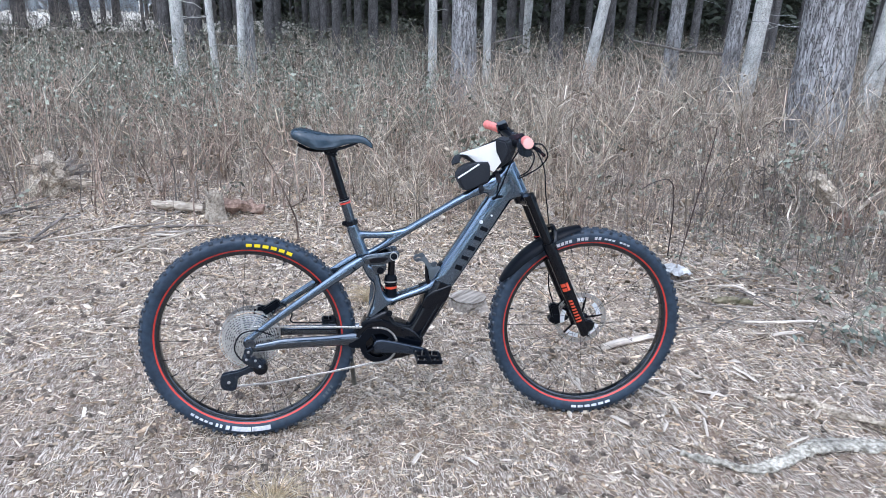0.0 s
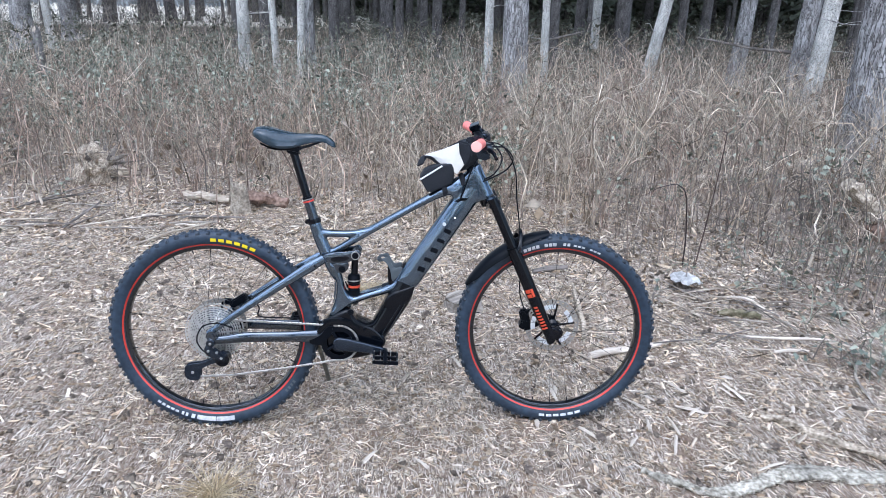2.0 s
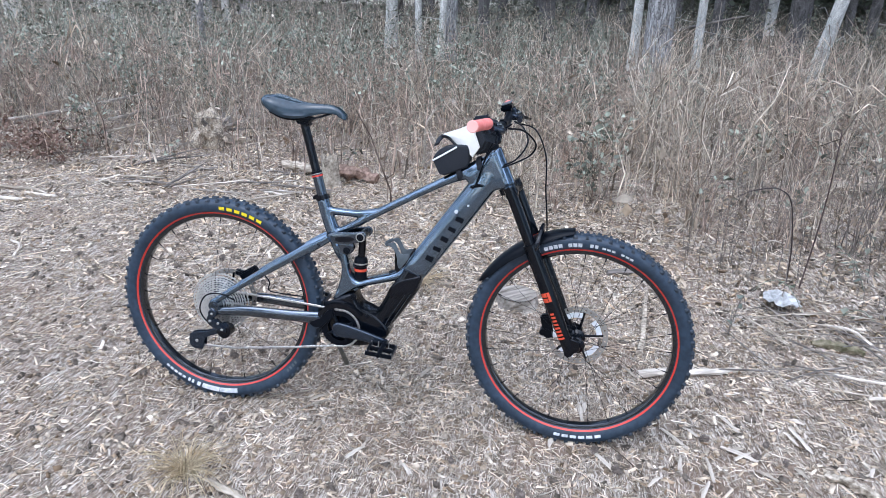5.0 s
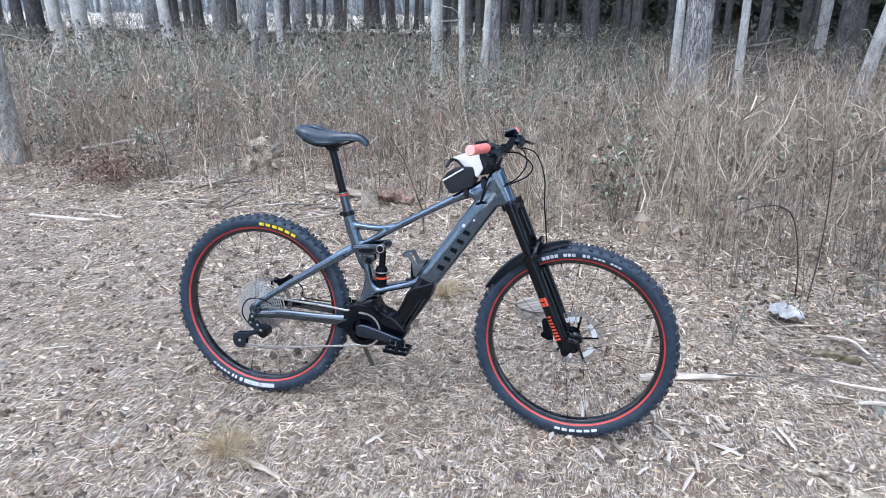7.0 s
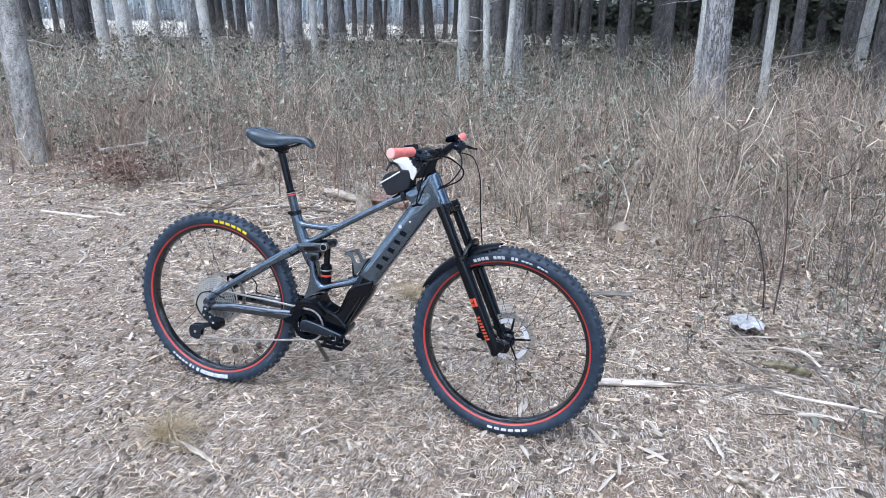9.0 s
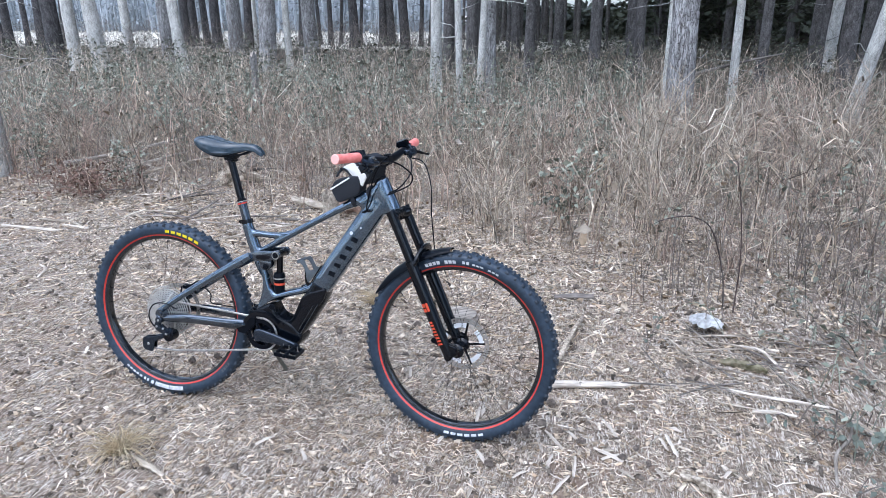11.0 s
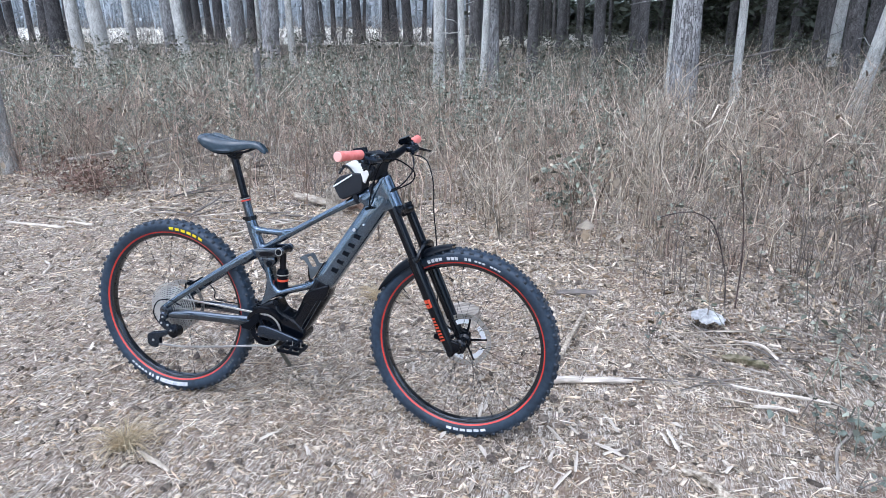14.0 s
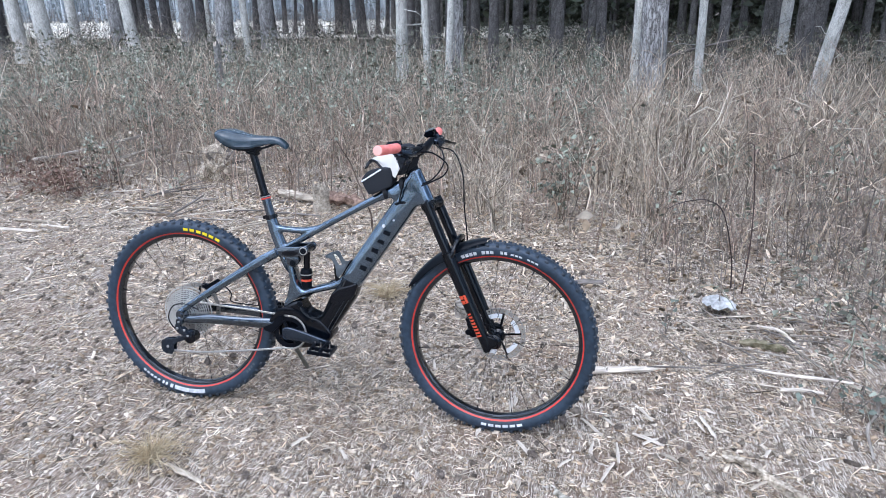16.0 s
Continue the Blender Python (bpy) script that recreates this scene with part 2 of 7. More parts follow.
def ground_material():
    m = mat("forest_floor", (0.085, 0.063, 0.046), (0.30, 0.240, 0.184), scale=60, rough=0.95, bump=0.0, stain=0.25, spec=0.15)
    n, l = m.node_tree.nodes, m.node_tree.links
    b = n["Principled BSDF"]
    old = b.inputs["Base Color"].links[0].from_socket
    tc = n.new("ShaderNodeTexCoord")
    sep = n.new("ShaderNodeSeparateXYZ")
    l.new(tc.outputs["Object"], sep.inputs["Vector"])

    def ramp(socket, a, z):
        r = n.new("ShaderNodeMapRange")
        r.inputs["From Min"].default_value, r.inputs["From Max"].default_value = a, z
        l.new(socket, r.inputs["Value"])
        return r.outputs["Result"]
    # short curved fibres lying in five directions
    sway = n.new("ShaderNodeTexNoise")
    sway.inputs["Scale"].default_value, sway.inputs["Detail"].default_value = 14, 2
    l.new(tc.outputs["Object"], sway.inputs["Vector"])
    bent = n.new("ShaderNodeMixRGB")
    bent.blend_type, bent.inputs["Fac"].default_value = "ADD", 0.035
    l.new(tc.outputs["Object"], bent.inputs["Color1"]), l.new(sway.outputs["Color"], bent.inputs["Color2"])
    felt = None
    for k, turn in enumerate((8, 47, 83, 121, 158)):
        mp = n.new("ShaderNodeMapping")
        mp.inputs["Rotation"].default_value = (0, 0, radians(turn))
        mp.inputs["Location"].default_value = (k * 3.1, k * 1.7, 0)
        mp.inputs["Scale"].default_value = (1, 0.11, 0.3)
        l.new(bent.outputs["Color"], mp.inputs["Vector"])
        fib = n.new("ShaderNodeTexNoise")
        fib.inputs["Scale"].default_value, fib.inputs["Detail"].default_value = 110 + 23 * k, 2
        l.new(mp.outputs["Vector"], fib.inputs["Vector"])
        line = ramp(fib.outputs["Fac"], 0.595, 0.70)
        if felt is None:
            felt = line
        else:
            top = n.new("ShaderNodeMath")
            top.operation = "MAXIMUM"
            l.new(felt, top.inputs[0]), l.new(line, top.inputs[1])
            felt = top.outputs["Value"]
    straw = n.new("ShaderNodeMixRGB")
    straw.inputs["Color2"].default_value = (0.64, 0.57, 0.485, 1)
    l.new(felt, straw.inputs["Fac"]), l.new(old, straw.inputs["Color1"])
    bp = n.new("ShaderNodeBump")
    bp.inputs["Strength"].default_value, bp.inputs["Distance"].default_value = 0.6, 0.004
    l.new(felt, bp.inputs["Height"]), l.new(bp.outputs["Normal"], b.inputs["Normal"])
    old = straw.outputs["Color"]
    # shaded brown mould under the trees, then the straw-coloured field past the wood
    rust = n.new("ShaderNodeMixRGB")
    rust.inputs["Color2"].default_value = (0.23, 0.155, 0.108, 1)
    patch = n.new("ShaderNodeTexNoise")
    patch.inputs["Scale"].default_value, patch.inputs["Detail"].default_value = 2.6, 5
    l.new(tc.outputs["Object"], patch.inputs["Vector"])
    pr = n.new("ShaderNodeMapRange")
    pr.inputs["From Min"].default_value, pr.inputs["From Max"].default_value, pr.inputs["To Max"].default_value = 0.46, 0.66, 0.45
    l.new(patch.outputs["Fac"], pr.inputs["Value"]), l.new(pr.outputs["Result"], rust.inputs["Fac"]), l.new(old, rust.inputs["Color1"])
    old = rust.outputs["Color"]
    # one dark brown holds both leaf mould and the shade between stems
    shaded_mould = n.new("ShaderNodeMixRGB")
    shaded_mould.inputs["Color2"].default_value = (0.110, 0.090, 0.066, 1)
    l.new(ramp(sep.outputs["Y"], 3.4, 8), shaded_mould.inputs["Fac"]), l.new(old, shaded_mould.inputs["Color1"])
    field = n.new("ShaderNodeMixRGB")
    field.inputs["Color2"].default_value = (0.64, 0.59, 0.485, 1)
    both = n.new("ShaderNodeMath")
    both.operation = "MULTIPLY"
    l.new(ramp(sep.outputs["Y"], 29, 32), both.inputs[0]), l.new(ramp(sep.outputs["X"], 4, -3), both.inputs[1])
    l.new(both.outputs["Value"], field.inputs["Fac"]), l.new(shaded_mould.outputs["Color"], field.inputs["Color1"])
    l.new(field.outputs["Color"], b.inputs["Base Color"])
    return m


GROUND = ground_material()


# ---- mesh helpers ----
RNG = np.random.default_rng(7)


def tri_mesh(name, v, t, material, smooth=False):
    """A mesh from arrays of corners and triangles."""
    me = bpy.data.meshes.new(name)
    v, t = np.asarray(v, np.float32), np.asarray(t, np.int32)
    me.vertices.add(len(v)), me.loops.add(t.size), me.polygons.add(len(t))
    me.vertices.foreach_set("co", v.ravel())
    me.loops.foreach_set("vertex_index", t.ravel())
    me.polygons.foreach_set("loop_start", np.arange(len(t), dtype=np.int32) * 3)
    if smooth:
        me.polygons.foreach_set("use_smooth", np.ones(len(t), bool))
    me.update(calc_edges=True)
    me.materials.append(material)
    return me


def strands(pts, radii, sides=3):
    """Tubes along many polylines at once: pts (N, K, 3), radii (N, K)."""
    n, k, _ = pts.shape
    d = pts[:, -1] - pts[:, 0]
    d /= np.linalg.norm(d, axis=1, keepdims=True) + 1e-9
    ref = np.where(np.abs(d[:, 2:3]) > 0.7, np.array([[1.0, 0.2, 0]]), np.array([[0, 0.1, 1.0]]))
    a = np.cross(d, ref)
    a /= np.linalg.norm(a, axis=1, keepdims=True) + 1e-9
    b = np.cross(d, a)
    ang = np.arange(sides) * 2 * np.pi / sides
    ring = a[:, None] * np.cos(ang)[None, :, None] + b[:, None] * np.sin(ang)[None, :, None]
    v = pts[:, :, None] + ring[:, None] * radii[:, :, None, None]
    i = np.arange(n)[:, None, None] * (k * sides)
    j = np.arange(k - 1)[None, :, None] * sides
    s = np.arange(sides)[None, None, :]
    s2 = (s + 1) % sides
    p, q, r, u = i + j + s, i + j + s2, i + j + sides + s2, i + j + sides + s
    t = np.concatenate([np.stack([p, q, r], -1).reshape(-1, 3), np.stack([p, r, u], -1).reshape(-1, 3)])
    return v.reshape(-1, 3), t


def join(pieces):
    vs, ts, base = [], [], 0
    for v, t in pieces:
        vs.append(v), ts.append(np.asarray(t) + base)
        base += len(v)
    return np.concatenate(vs), np.concatenate(ts)


def waves(x, y, scale, seed, octaves=4):
    """Cheap smooth noise on the plan, about -1 to 1."""
    r = np.random.default_rng(seed)
    out, amp, total = 0.0, 1.0, 0.0
    for o in range(octaves):
        for _ in range(3):
            a, p = r.uniform(0, 2 * np.pi), r.uniform(0, 6.28)
            f = 2 * np.pi / scale * r.uniform(0.7, 1.4)
            out = out + amp * np.sin((x * np.cos(a) + y * np.sin(a)) * f + p)
            total += amp * 0.6
        scale, amp = scale / 2.1, amp * 0.6
    return out / total


def veg_edge(x):
    """How far back the undergrowth begins, along x."""
    return np.interp(x, [-7, -4.2, -2.8, -1.4, -0.3, 0.6, 1.3, 2.0, 2.6, 3.4, 6], [2.6, 2.7, 2.7, 2.45, 2.2, 1.9, 1.55, 1.3, 0.7, 0.3, -0.2])


def height(x, y):
    x, y = np.asarray(x, float), np.asarray(y, float)
    wild = np.clip((y - veg_edge(x)) / 2.0, 0, 1)
    h = -0.021 + 0.007 * waves(x, y, 0.9, 3) + 0.05 * wild * waves(x, y, 1.9, 5)
    bank = np.clip((x - 1.35) / 0.5, 0, 1) * np.clip((y + 0.05) / 0.8, 0, 1) * np.clip(4.0 - x, 0, 1)
    return h + 0.06 * bank - 0.017 * np.exp(-((x - 0.63) ** 2 + y * y) / 0.16)


def mesh_of(bm, name, material, smooth=True):
    me = bpy.data.meshes.new(name)
    bm.normal_update()
    bm.to_mesh(me)
    bm.free()
    me.materials.append(material)
    if smooth:
        me.polygons.foreach_set("use_smooth", np.ones(len(me.polygons), bool))
        me.set_sharp_from_angle(angle=radians(38))
    return me


def part(name, bm, material, parent, label="", smooth=True):
    """One mesh object under a thing or a part."""
    me = bm if isinstance(bm, bpy.types.Mesh) else mesh_of(bm, name, material, smooth)
    ob = new(name, me)
    ob.parent = parent
    return tagged(ob, label)


def thing(name, label, category, group="", kind="", at=None):
    """An Empty that carries the parts of a thing."""
    ob = new(name)
    ob.empty_display_size = 0.1
    if at is not None:
        ob.matrix_basis = at
    return tagged(ob, label, category, group, kind)


def sweep(bm, pts, half, sides=14, power=2.0, cap=True, up=(0, 1, 0)):
    """A tube through pts. half: (across, along 'up') half sizes at each point; power over 2 squares the section."""
    pts = [Vector(p) for p in pts]
    rings = []
    for i, p in enumerate(pts):
        d = (pts[min(i + 1, len(pts) - 1)] - pts[max(i - 1, 0)]).normalized()
        b = Vector(up) - d * d.dot(Vector(up))
        if b.length < 0.05:
            b = Vector((0.3, 0.2, 1)) - d * d.dot(Vector((0.3, 0.2, 1)))
        b.normalize()
        a = d.cross(b)
        hw, hh = half[i] if isinstance(half[0], (tuple, list)) else (half[i], half[i])
        ring = []
        for s in range(sides):
            c, z = math.cos(2 * math.pi * s / sides), math.sin(2 * math.pi * s / sides)
            e = 2.0 / power
            ring.append(bm.verts.new(p + a * hw * math.copysign(abs(c) ** e, c) + b * hh * math.copysign(abs(z) ** e, z)))
        rings.append(ring)
    for r0, r1 in zip(rings, rings[1:]):
        for s in range(sides):
            bm.faces.new((r0[s], r0[(s + 1) % sides], r1[(s + 1) % sides], r1[s]))
    if cap:
        bm.faces.new(rings[0][::-1]), bm.faces.new(rings[-1])
    return bm


def smooth_path(pts, n=6):
    """A soft curve through pts (Catmull-Rom)."""
    p = [Vector(q) for q in pts]
    p = [p[0] * 2 - p[1]] + p + [p[-1] * 2 - p[-2]]
    out = []
    for i in range(1, len(p) - 2):
        for s in range(n):
            t = s / n
            out.append(0.5 * (2 * p[i] + (p[i + 1] - p[i - 1]) * t + (2 * p[i - 1] - 5 * p[i] + 4 * p[i + 1] - p[i + 2]) * t * t
                              + (3 * p[i] - p[i - 1] - 3 * p[i + 1] + p[i + 2]) * t ** 3))
    return out + [p[-2]]


def soft_tube(bm, pts, half, n=5, **kw):
    """sweep() along a soft curve, with the sizes eased from point to point."""
    path = smooth_path(pts, n)
    k = len(pts) - 1
    h = []
    for i in range(len(path)):
        t = i / n
        j = min(int(t), k - 1)
        f = t - j
        a, b = half[j], half[j + 1]
        if isinstance(a, (tuple, list)):
            h.append((a[0] * (1 - f) + b[0] * f, a[1] * (1 - f) + b[1] * f))
        else:
            h.append(a * (1 - f) + b * f)
    return sweep(bm, path, h, **kw)


def lathe(bm, profile, steps=64, closed=False):
    """Turns (radius, across) pairs round the y axis."""
    rings = []
    for k in range(steps):
        a = 2 * math.pi * k / steps
        rings.append([bm.verts.new((r * math.cos(a), y, r * math.sin(a))) for r, y in profile])
    m = len(profile)
    for k in range(steps):
        r0, r1 = rings[k], rings[(k + 1) % steps]
        for i in range(m if closed else m - 1):
            bm.faces.new((r0[i], r0[(i + 1) % m], r1[(i + 1) % m], r1[i]))
    return bm


def plate(bm, outline, y0, y1, bevel=0.003, segments=2):
    """A plate with that outline in the x-z plane, from y0 to y1, with soft edges."""
    b = bmesh.new()
    lo = [b.verts.new((x, y0, z)) for x, z in outline]
    hi = [b.verts.new((x, y1, z)) for x, z in outline]
    n = len(outline)
    b.faces.new(lo), b.faces.new(hi[::-1])
    for i in range(n):
        b.faces.new((lo[i], hi[i], hi[(i + 1) % n], lo[(i + 1) % n]))
    bmesh.ops.recalc_face_normals(b, faces=b.faces)
    if bevel:
        bmesh.ops.bevel(b, geom=[e for e in b.edges if e.calc_face_angle(0) > 0.5], offset=bevel, segments=segments, affect="EDGES", clamp_overlap=True)
    append(bm, b)
    return bm


def append(bm, b, m=None):
    if m is not None:
        b.transform(m)
    me = bpy.data.meshes.new("tmp")
    b.to_mesh(me)
    b.free()
    bm.from_mesh(me)
    bpy.data.meshes.remove(me)
    return bm


def block(bm, size, m, bevel=0.003, segments=2):
    b = bmesh.new()
    bmesh.ops.create_cube(b, size=1.0)
    b.transform(Matrix.Diagonal((*size, 1)))
    if bevel:
        bmesh.ops.bevel(b, geom=b.edges[:], offset=bevel, segments=segments, affect="EDGES", clamp_overlap=True)
    return append(bm, b, m)


def rod(bm, a, b, r, sides=12, r2=None):
    return sweep(bm, [a, b], [r, r if r2 is None else r2], sides=sides)


def disc_y(bm, x, y0, y1, z, r, steps=24, bevel=0.0015):
    """A turned disc across the bicycle (along y)."""
    b = bmesh.new()
    lathe(b, [(0.0001, y0), (r - bevel, y0), (r, y0 + bevel), (r, y1 - bevel), (r - bevel, y1), (0.0001, y1)], steps)
    bmesh.ops.recalc_face_normals(b, faces=b.faces)
    return append(bm, b, Matrix.Translation((x, 0, z)))


# ---- the ground: one sheet, fine near the bicycle, reaching the horizon ----
def axis_steps(centre, fine, reach, n):
    s = np.linspace(-1, 1, n)
    k = math.asinh(reach / fine)
    return centre + fine * np.sinh(s * k)


gx, gy = axis_steps(0.3, 4.0, 900, 331), axis_steps(0.6, 3.0, 900, 331)
GX, GY = np.meshgrid(gx, gy, indexing="ij")
gv = np.stack([GX, GY, height(GX, GY)], -1).reshape(-1, 3)
gi = np.arange(331 * 331).reshape(331, 331)
gt = np.concatenate([np.stack([gi[:-1, :-1], gi[1:, :-1], gi[1:, 1:]], -1).reshape(-1, 3), np.stack([gi[:-1, :-1], gi[1:, 1:], gi[:-1, 1:]], -1).reshape(-1, 3)])
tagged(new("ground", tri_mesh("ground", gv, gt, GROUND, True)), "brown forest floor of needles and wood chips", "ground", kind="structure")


def scatter(n, x0, x1, y0, y1, keep=None):
    x, y = RNG.uniform(x0, x1, n), RNG.uniform(y0, y1, n)
    if keep is not None:
        ok = RNG.random(n) < keep(x, y)
        x, y = x[ok], y[ok]
    return x, y


# ---- litter on the forest floor ----
def lying(x, y, length, radius, lift=0.004, tilt=0.25, bend=0.12, k=3, sides=3):
    """Needles, twigs and splinters lying about."""
    n = len(x)
    a = RNG.uniform(0, 2 * np.pi, n)
    t = RNG.normal(0, tilt, n)
    d = np.stack([np.cos(a) * np.cos(t), np.sin(a) * np.cos(t), np.sin(t)], -1)
    side = np.stack([-np.sin(a), np.cos(a), RNG.normal(0, 0.3, n)], -1) * RNG.normal(0, bend, n)[:, None]
    s = np.linspace(-0.5, 0.5, k)
    c = np.stack([x, y, height(x, y) + lift], -1)
    pts = c[:, None] + (d[:, None] * s[None, :, None] + side[:, None] * (s ** 2)[None, :, None]) * length[:, None, None]
    pts[:, :, 2] = np.maximum(pts[:, :, 2], (height(x, y) - 0.002)[:, None])
    return strands(pts, np.repeat(radius[:, None], k, 1) * np.linspace(1, 0.7, k)[None], sides)


def flakes(x, y, length, width, thick, lift=0.005, tilt=0.3):
    """Flat chips with six faces, tilted and turned."""
    n = len(x)
    a, p, r = RNG.uniform(0, 2 * np.pi, n), RNG.normal(0, tilt, n), RNG.normal(0, tilt, n)
    e1 = np.stack([np.cos(a) * np.cos(p), np.sin(a) * np.cos(p), np.sin(p)], -1)
    e2 = np.stack([-np.sin(a) * np.cos(r), np.cos(a) * np.cos(r), np.sin(r)], -1)
    e3 = np.cross(e1, e2)
    c = np.stack([x, y, height(x, y) + lift], -1)
    shape = np.array([[-0.5, -0.3], [0.42, -0.5], [0.5, 0.25], [-0.38, 0.5]])
    out = []
    for z in (-0.5, 0.5):
        for u, w in shape:
            ju, jw = RNG.normal(0, 0.09, n), RNG.normal(0, 0.12, n)
            out.append(c + e1 * ((u + ju) * length)[:, None] + e2 * ((w + jw) * width)[:, None] + e3 * (z * thick)[:, None])
    v = np.stack(out, 1).reshape(-1, 3)
    f = np.array([[4, 5, 6], [4, 6, 7], [0, 1, 5], [0, 5, 4], [1, 2, 6], [1, 6, 5], [2, 3, 7], [2, 7, 6], [3, 0, 4], [3, 4, 7]])
    t = (np.arange(n)[:, None, None] * 8 + f[None]).reshape(-1, 3)
    return v, t


def near_density(x, y):
    d = np.hypot(x - 0.4, y - 0.3)
    # pale litter thins past x 1.7, where shadow is put into the ground's tone
    return np.clip(1.25 - d / 5.2, 0.18, 1) * np.clip(1 - 0.8 * (x - 1.7) * (y > -0.35), 0.35, 1)


# weight for more pale litter and fewer clods, offsetting the bike's shade
def under_bike(x, y):
    return np.exp(-(x ** 2 / 0.9 + (y - 0.1) ** 2 / 0.3))


def litter_patch(x, y):
    return np.maximum(under_bike(x, y), near_density(x, y) * np.clip(0.75 + 0.65 * waves(x, y, 0.45, 21), 0.3, 1) * np.clip(0.88 + 0.5 * waves(x, y, 1.3, 23), 0.45, 1) * np.clip(0.82 + 0.8 * waves(x, y, 0.13, 25, 2), 0.25, 1) * np.where((y > veg_edge(x) - 0.2) & (x > 0.9), 0.5, 1.0))


nx, ny = scatter(200000, -3.8, 3.2, -1.0, 2.9, litter_patch)
needle = lying(nx, ny, 0.014 + RNG.gamma(2.0, 0.010, len(nx)), 0.0006 + RNG.gamma(1.7, 0.00042, len(nx)), 0.006, 0.20, bend=0.8, k=3)
tagged(new("needle_litter", tri_mesh("needle_litter", *needle, NEEDLE_LITTER)), "pale dry pine needles strewn over the ground", "needles", kind="stuff")
tx, ty = scatter(5200, -6.5, 6, -2.0, 7.5, lambda x, y: np.clip(1.2 - np.hypot(x - 0.4, y - 0.5) / 8, 0.2, 1))
twig = lying(tx, ty, RNG.gamma(2.2, 0.045, len(tx)) + 0.03, RNG.uniform(0.0012, 0.0032, len(tx)), 0.007, 0.14, 0.25, k=4, sides=4)
tagged(new("twig_litter", tri_mesh("twig_litter", *twig, STEM)), "thin grey-brown dead twigs lying on the ground", "twigs", kind="stuff")
cx, cy = scatter(19000, -5.5, 5.0, -1.6, 4.2, near_density)
chip = flakes(cx, cy, RNG.gamma(2.2, 0.010, len(cx)) + 0.008, RNG.gamma(2.0, 0.0030, len(cx)) + 0.002, RNG.uniform(0.002, 0.006, len(cx)))
tagged(new("chip_litter", tri_mesh("chip_litter", *chip, CHIP)), "pale splintered wood chips strewn on the ground", "wood chips", kind="stuff")
bx, by = scatter(20000, -5.0, 4.6, -1.6, 3.6, near_density)
crumb = flakes(bx, by, RNG.uniform(0.008, 0.028, len(bx)), RNG.uniform(0.006, 0.02, len(bx)), RNG.uniform(0.002, 0.006, len(bx)))
tagged(new("bark_litter", tri_mesh("bark_litter", *crumb, DRY_LEAF)), "brown bark crumbs and leaf scraps on the ground", "bark scraps", kind="stuff")
# extra dark clods past x 1.9 also stand for the shadow there
kx, ky = scatter(11000, -4.6, 4.2, -1.6, 3.2, lambda x, y: near_density(x, y) * np.clip(0.35 - 0.9 * waves(x, y, 0.45, 21) + 0.4 * ((x > 1.5) & (y > 0.6)) + 0.9 * ((x > 1.9) & (y > -0.4)), 0.03, 1) * (1 - 0.85 * under_bike(x, y)))
clod = flakes(kx, ky, RNG.gamma(2.4, 0.007, len(kx)) + 0.008, RNG.gamma(2.4, 0.005, len(kx)) + 0.007, RNG.uniform(0.005, 0.016, len(kx)), 0.003, 0.4)
tagged(new("soil_clods", tri_mesh("soil_clods", *clod, SOIL)), "dark brown crumbs of soil and bark on the ground", "soil", kind="stuff")
dx, dy = scatter(26000, -9, 9, 0.6, 9, lambda x, y: np.clip((y - veg_edge(x) + 0.9) / 1.2, 0, 1) * np.clip(1.3 - y / 9, 0.25, 1))
fallen = flakes(dx, dy, RNG.uniform(0.015, 0.050, len(dx)), RNG.uniform(0.010, 0.030, len(dx)), np.full(len(dx), 0.0012), 0.014, 0.55)
tagged(new("fallen_leaves", tri_mesh("fallen_leaves", *fallen, DRY_LEAF)), "curled pale brown fallen leaves under the undergrowth", "leaves", kind="stuff")


ex, ey = scatter(26000, -6.5, 6.5, 0.6, 4.6, lambda x, y: np.exp(-((y - veg_edge(x) - 0.1) / 0.9) ** 2) * np.clip(0.55 + 0.8 * waves(x, y, 0.7, 24), 0.1, 1) * np.where(x > 1.2, 0.42, 1.0))
edge_chip = flakes(ex, ey, RNG.gamma(2.2, 0.018, len(ex)) + 0.012, RNG.gamma(2.0, 0.004, len(ex)) + 0.003, RNG.uniform(0.001, 0.004, len(ex)), 0.012, 0.4)
tagged(new("edge_litter", tri_mesh("edge_litter", *edge_chip, CHIP)), "pale scraps of bark and straw below the stems", "litter", kind="stuff")


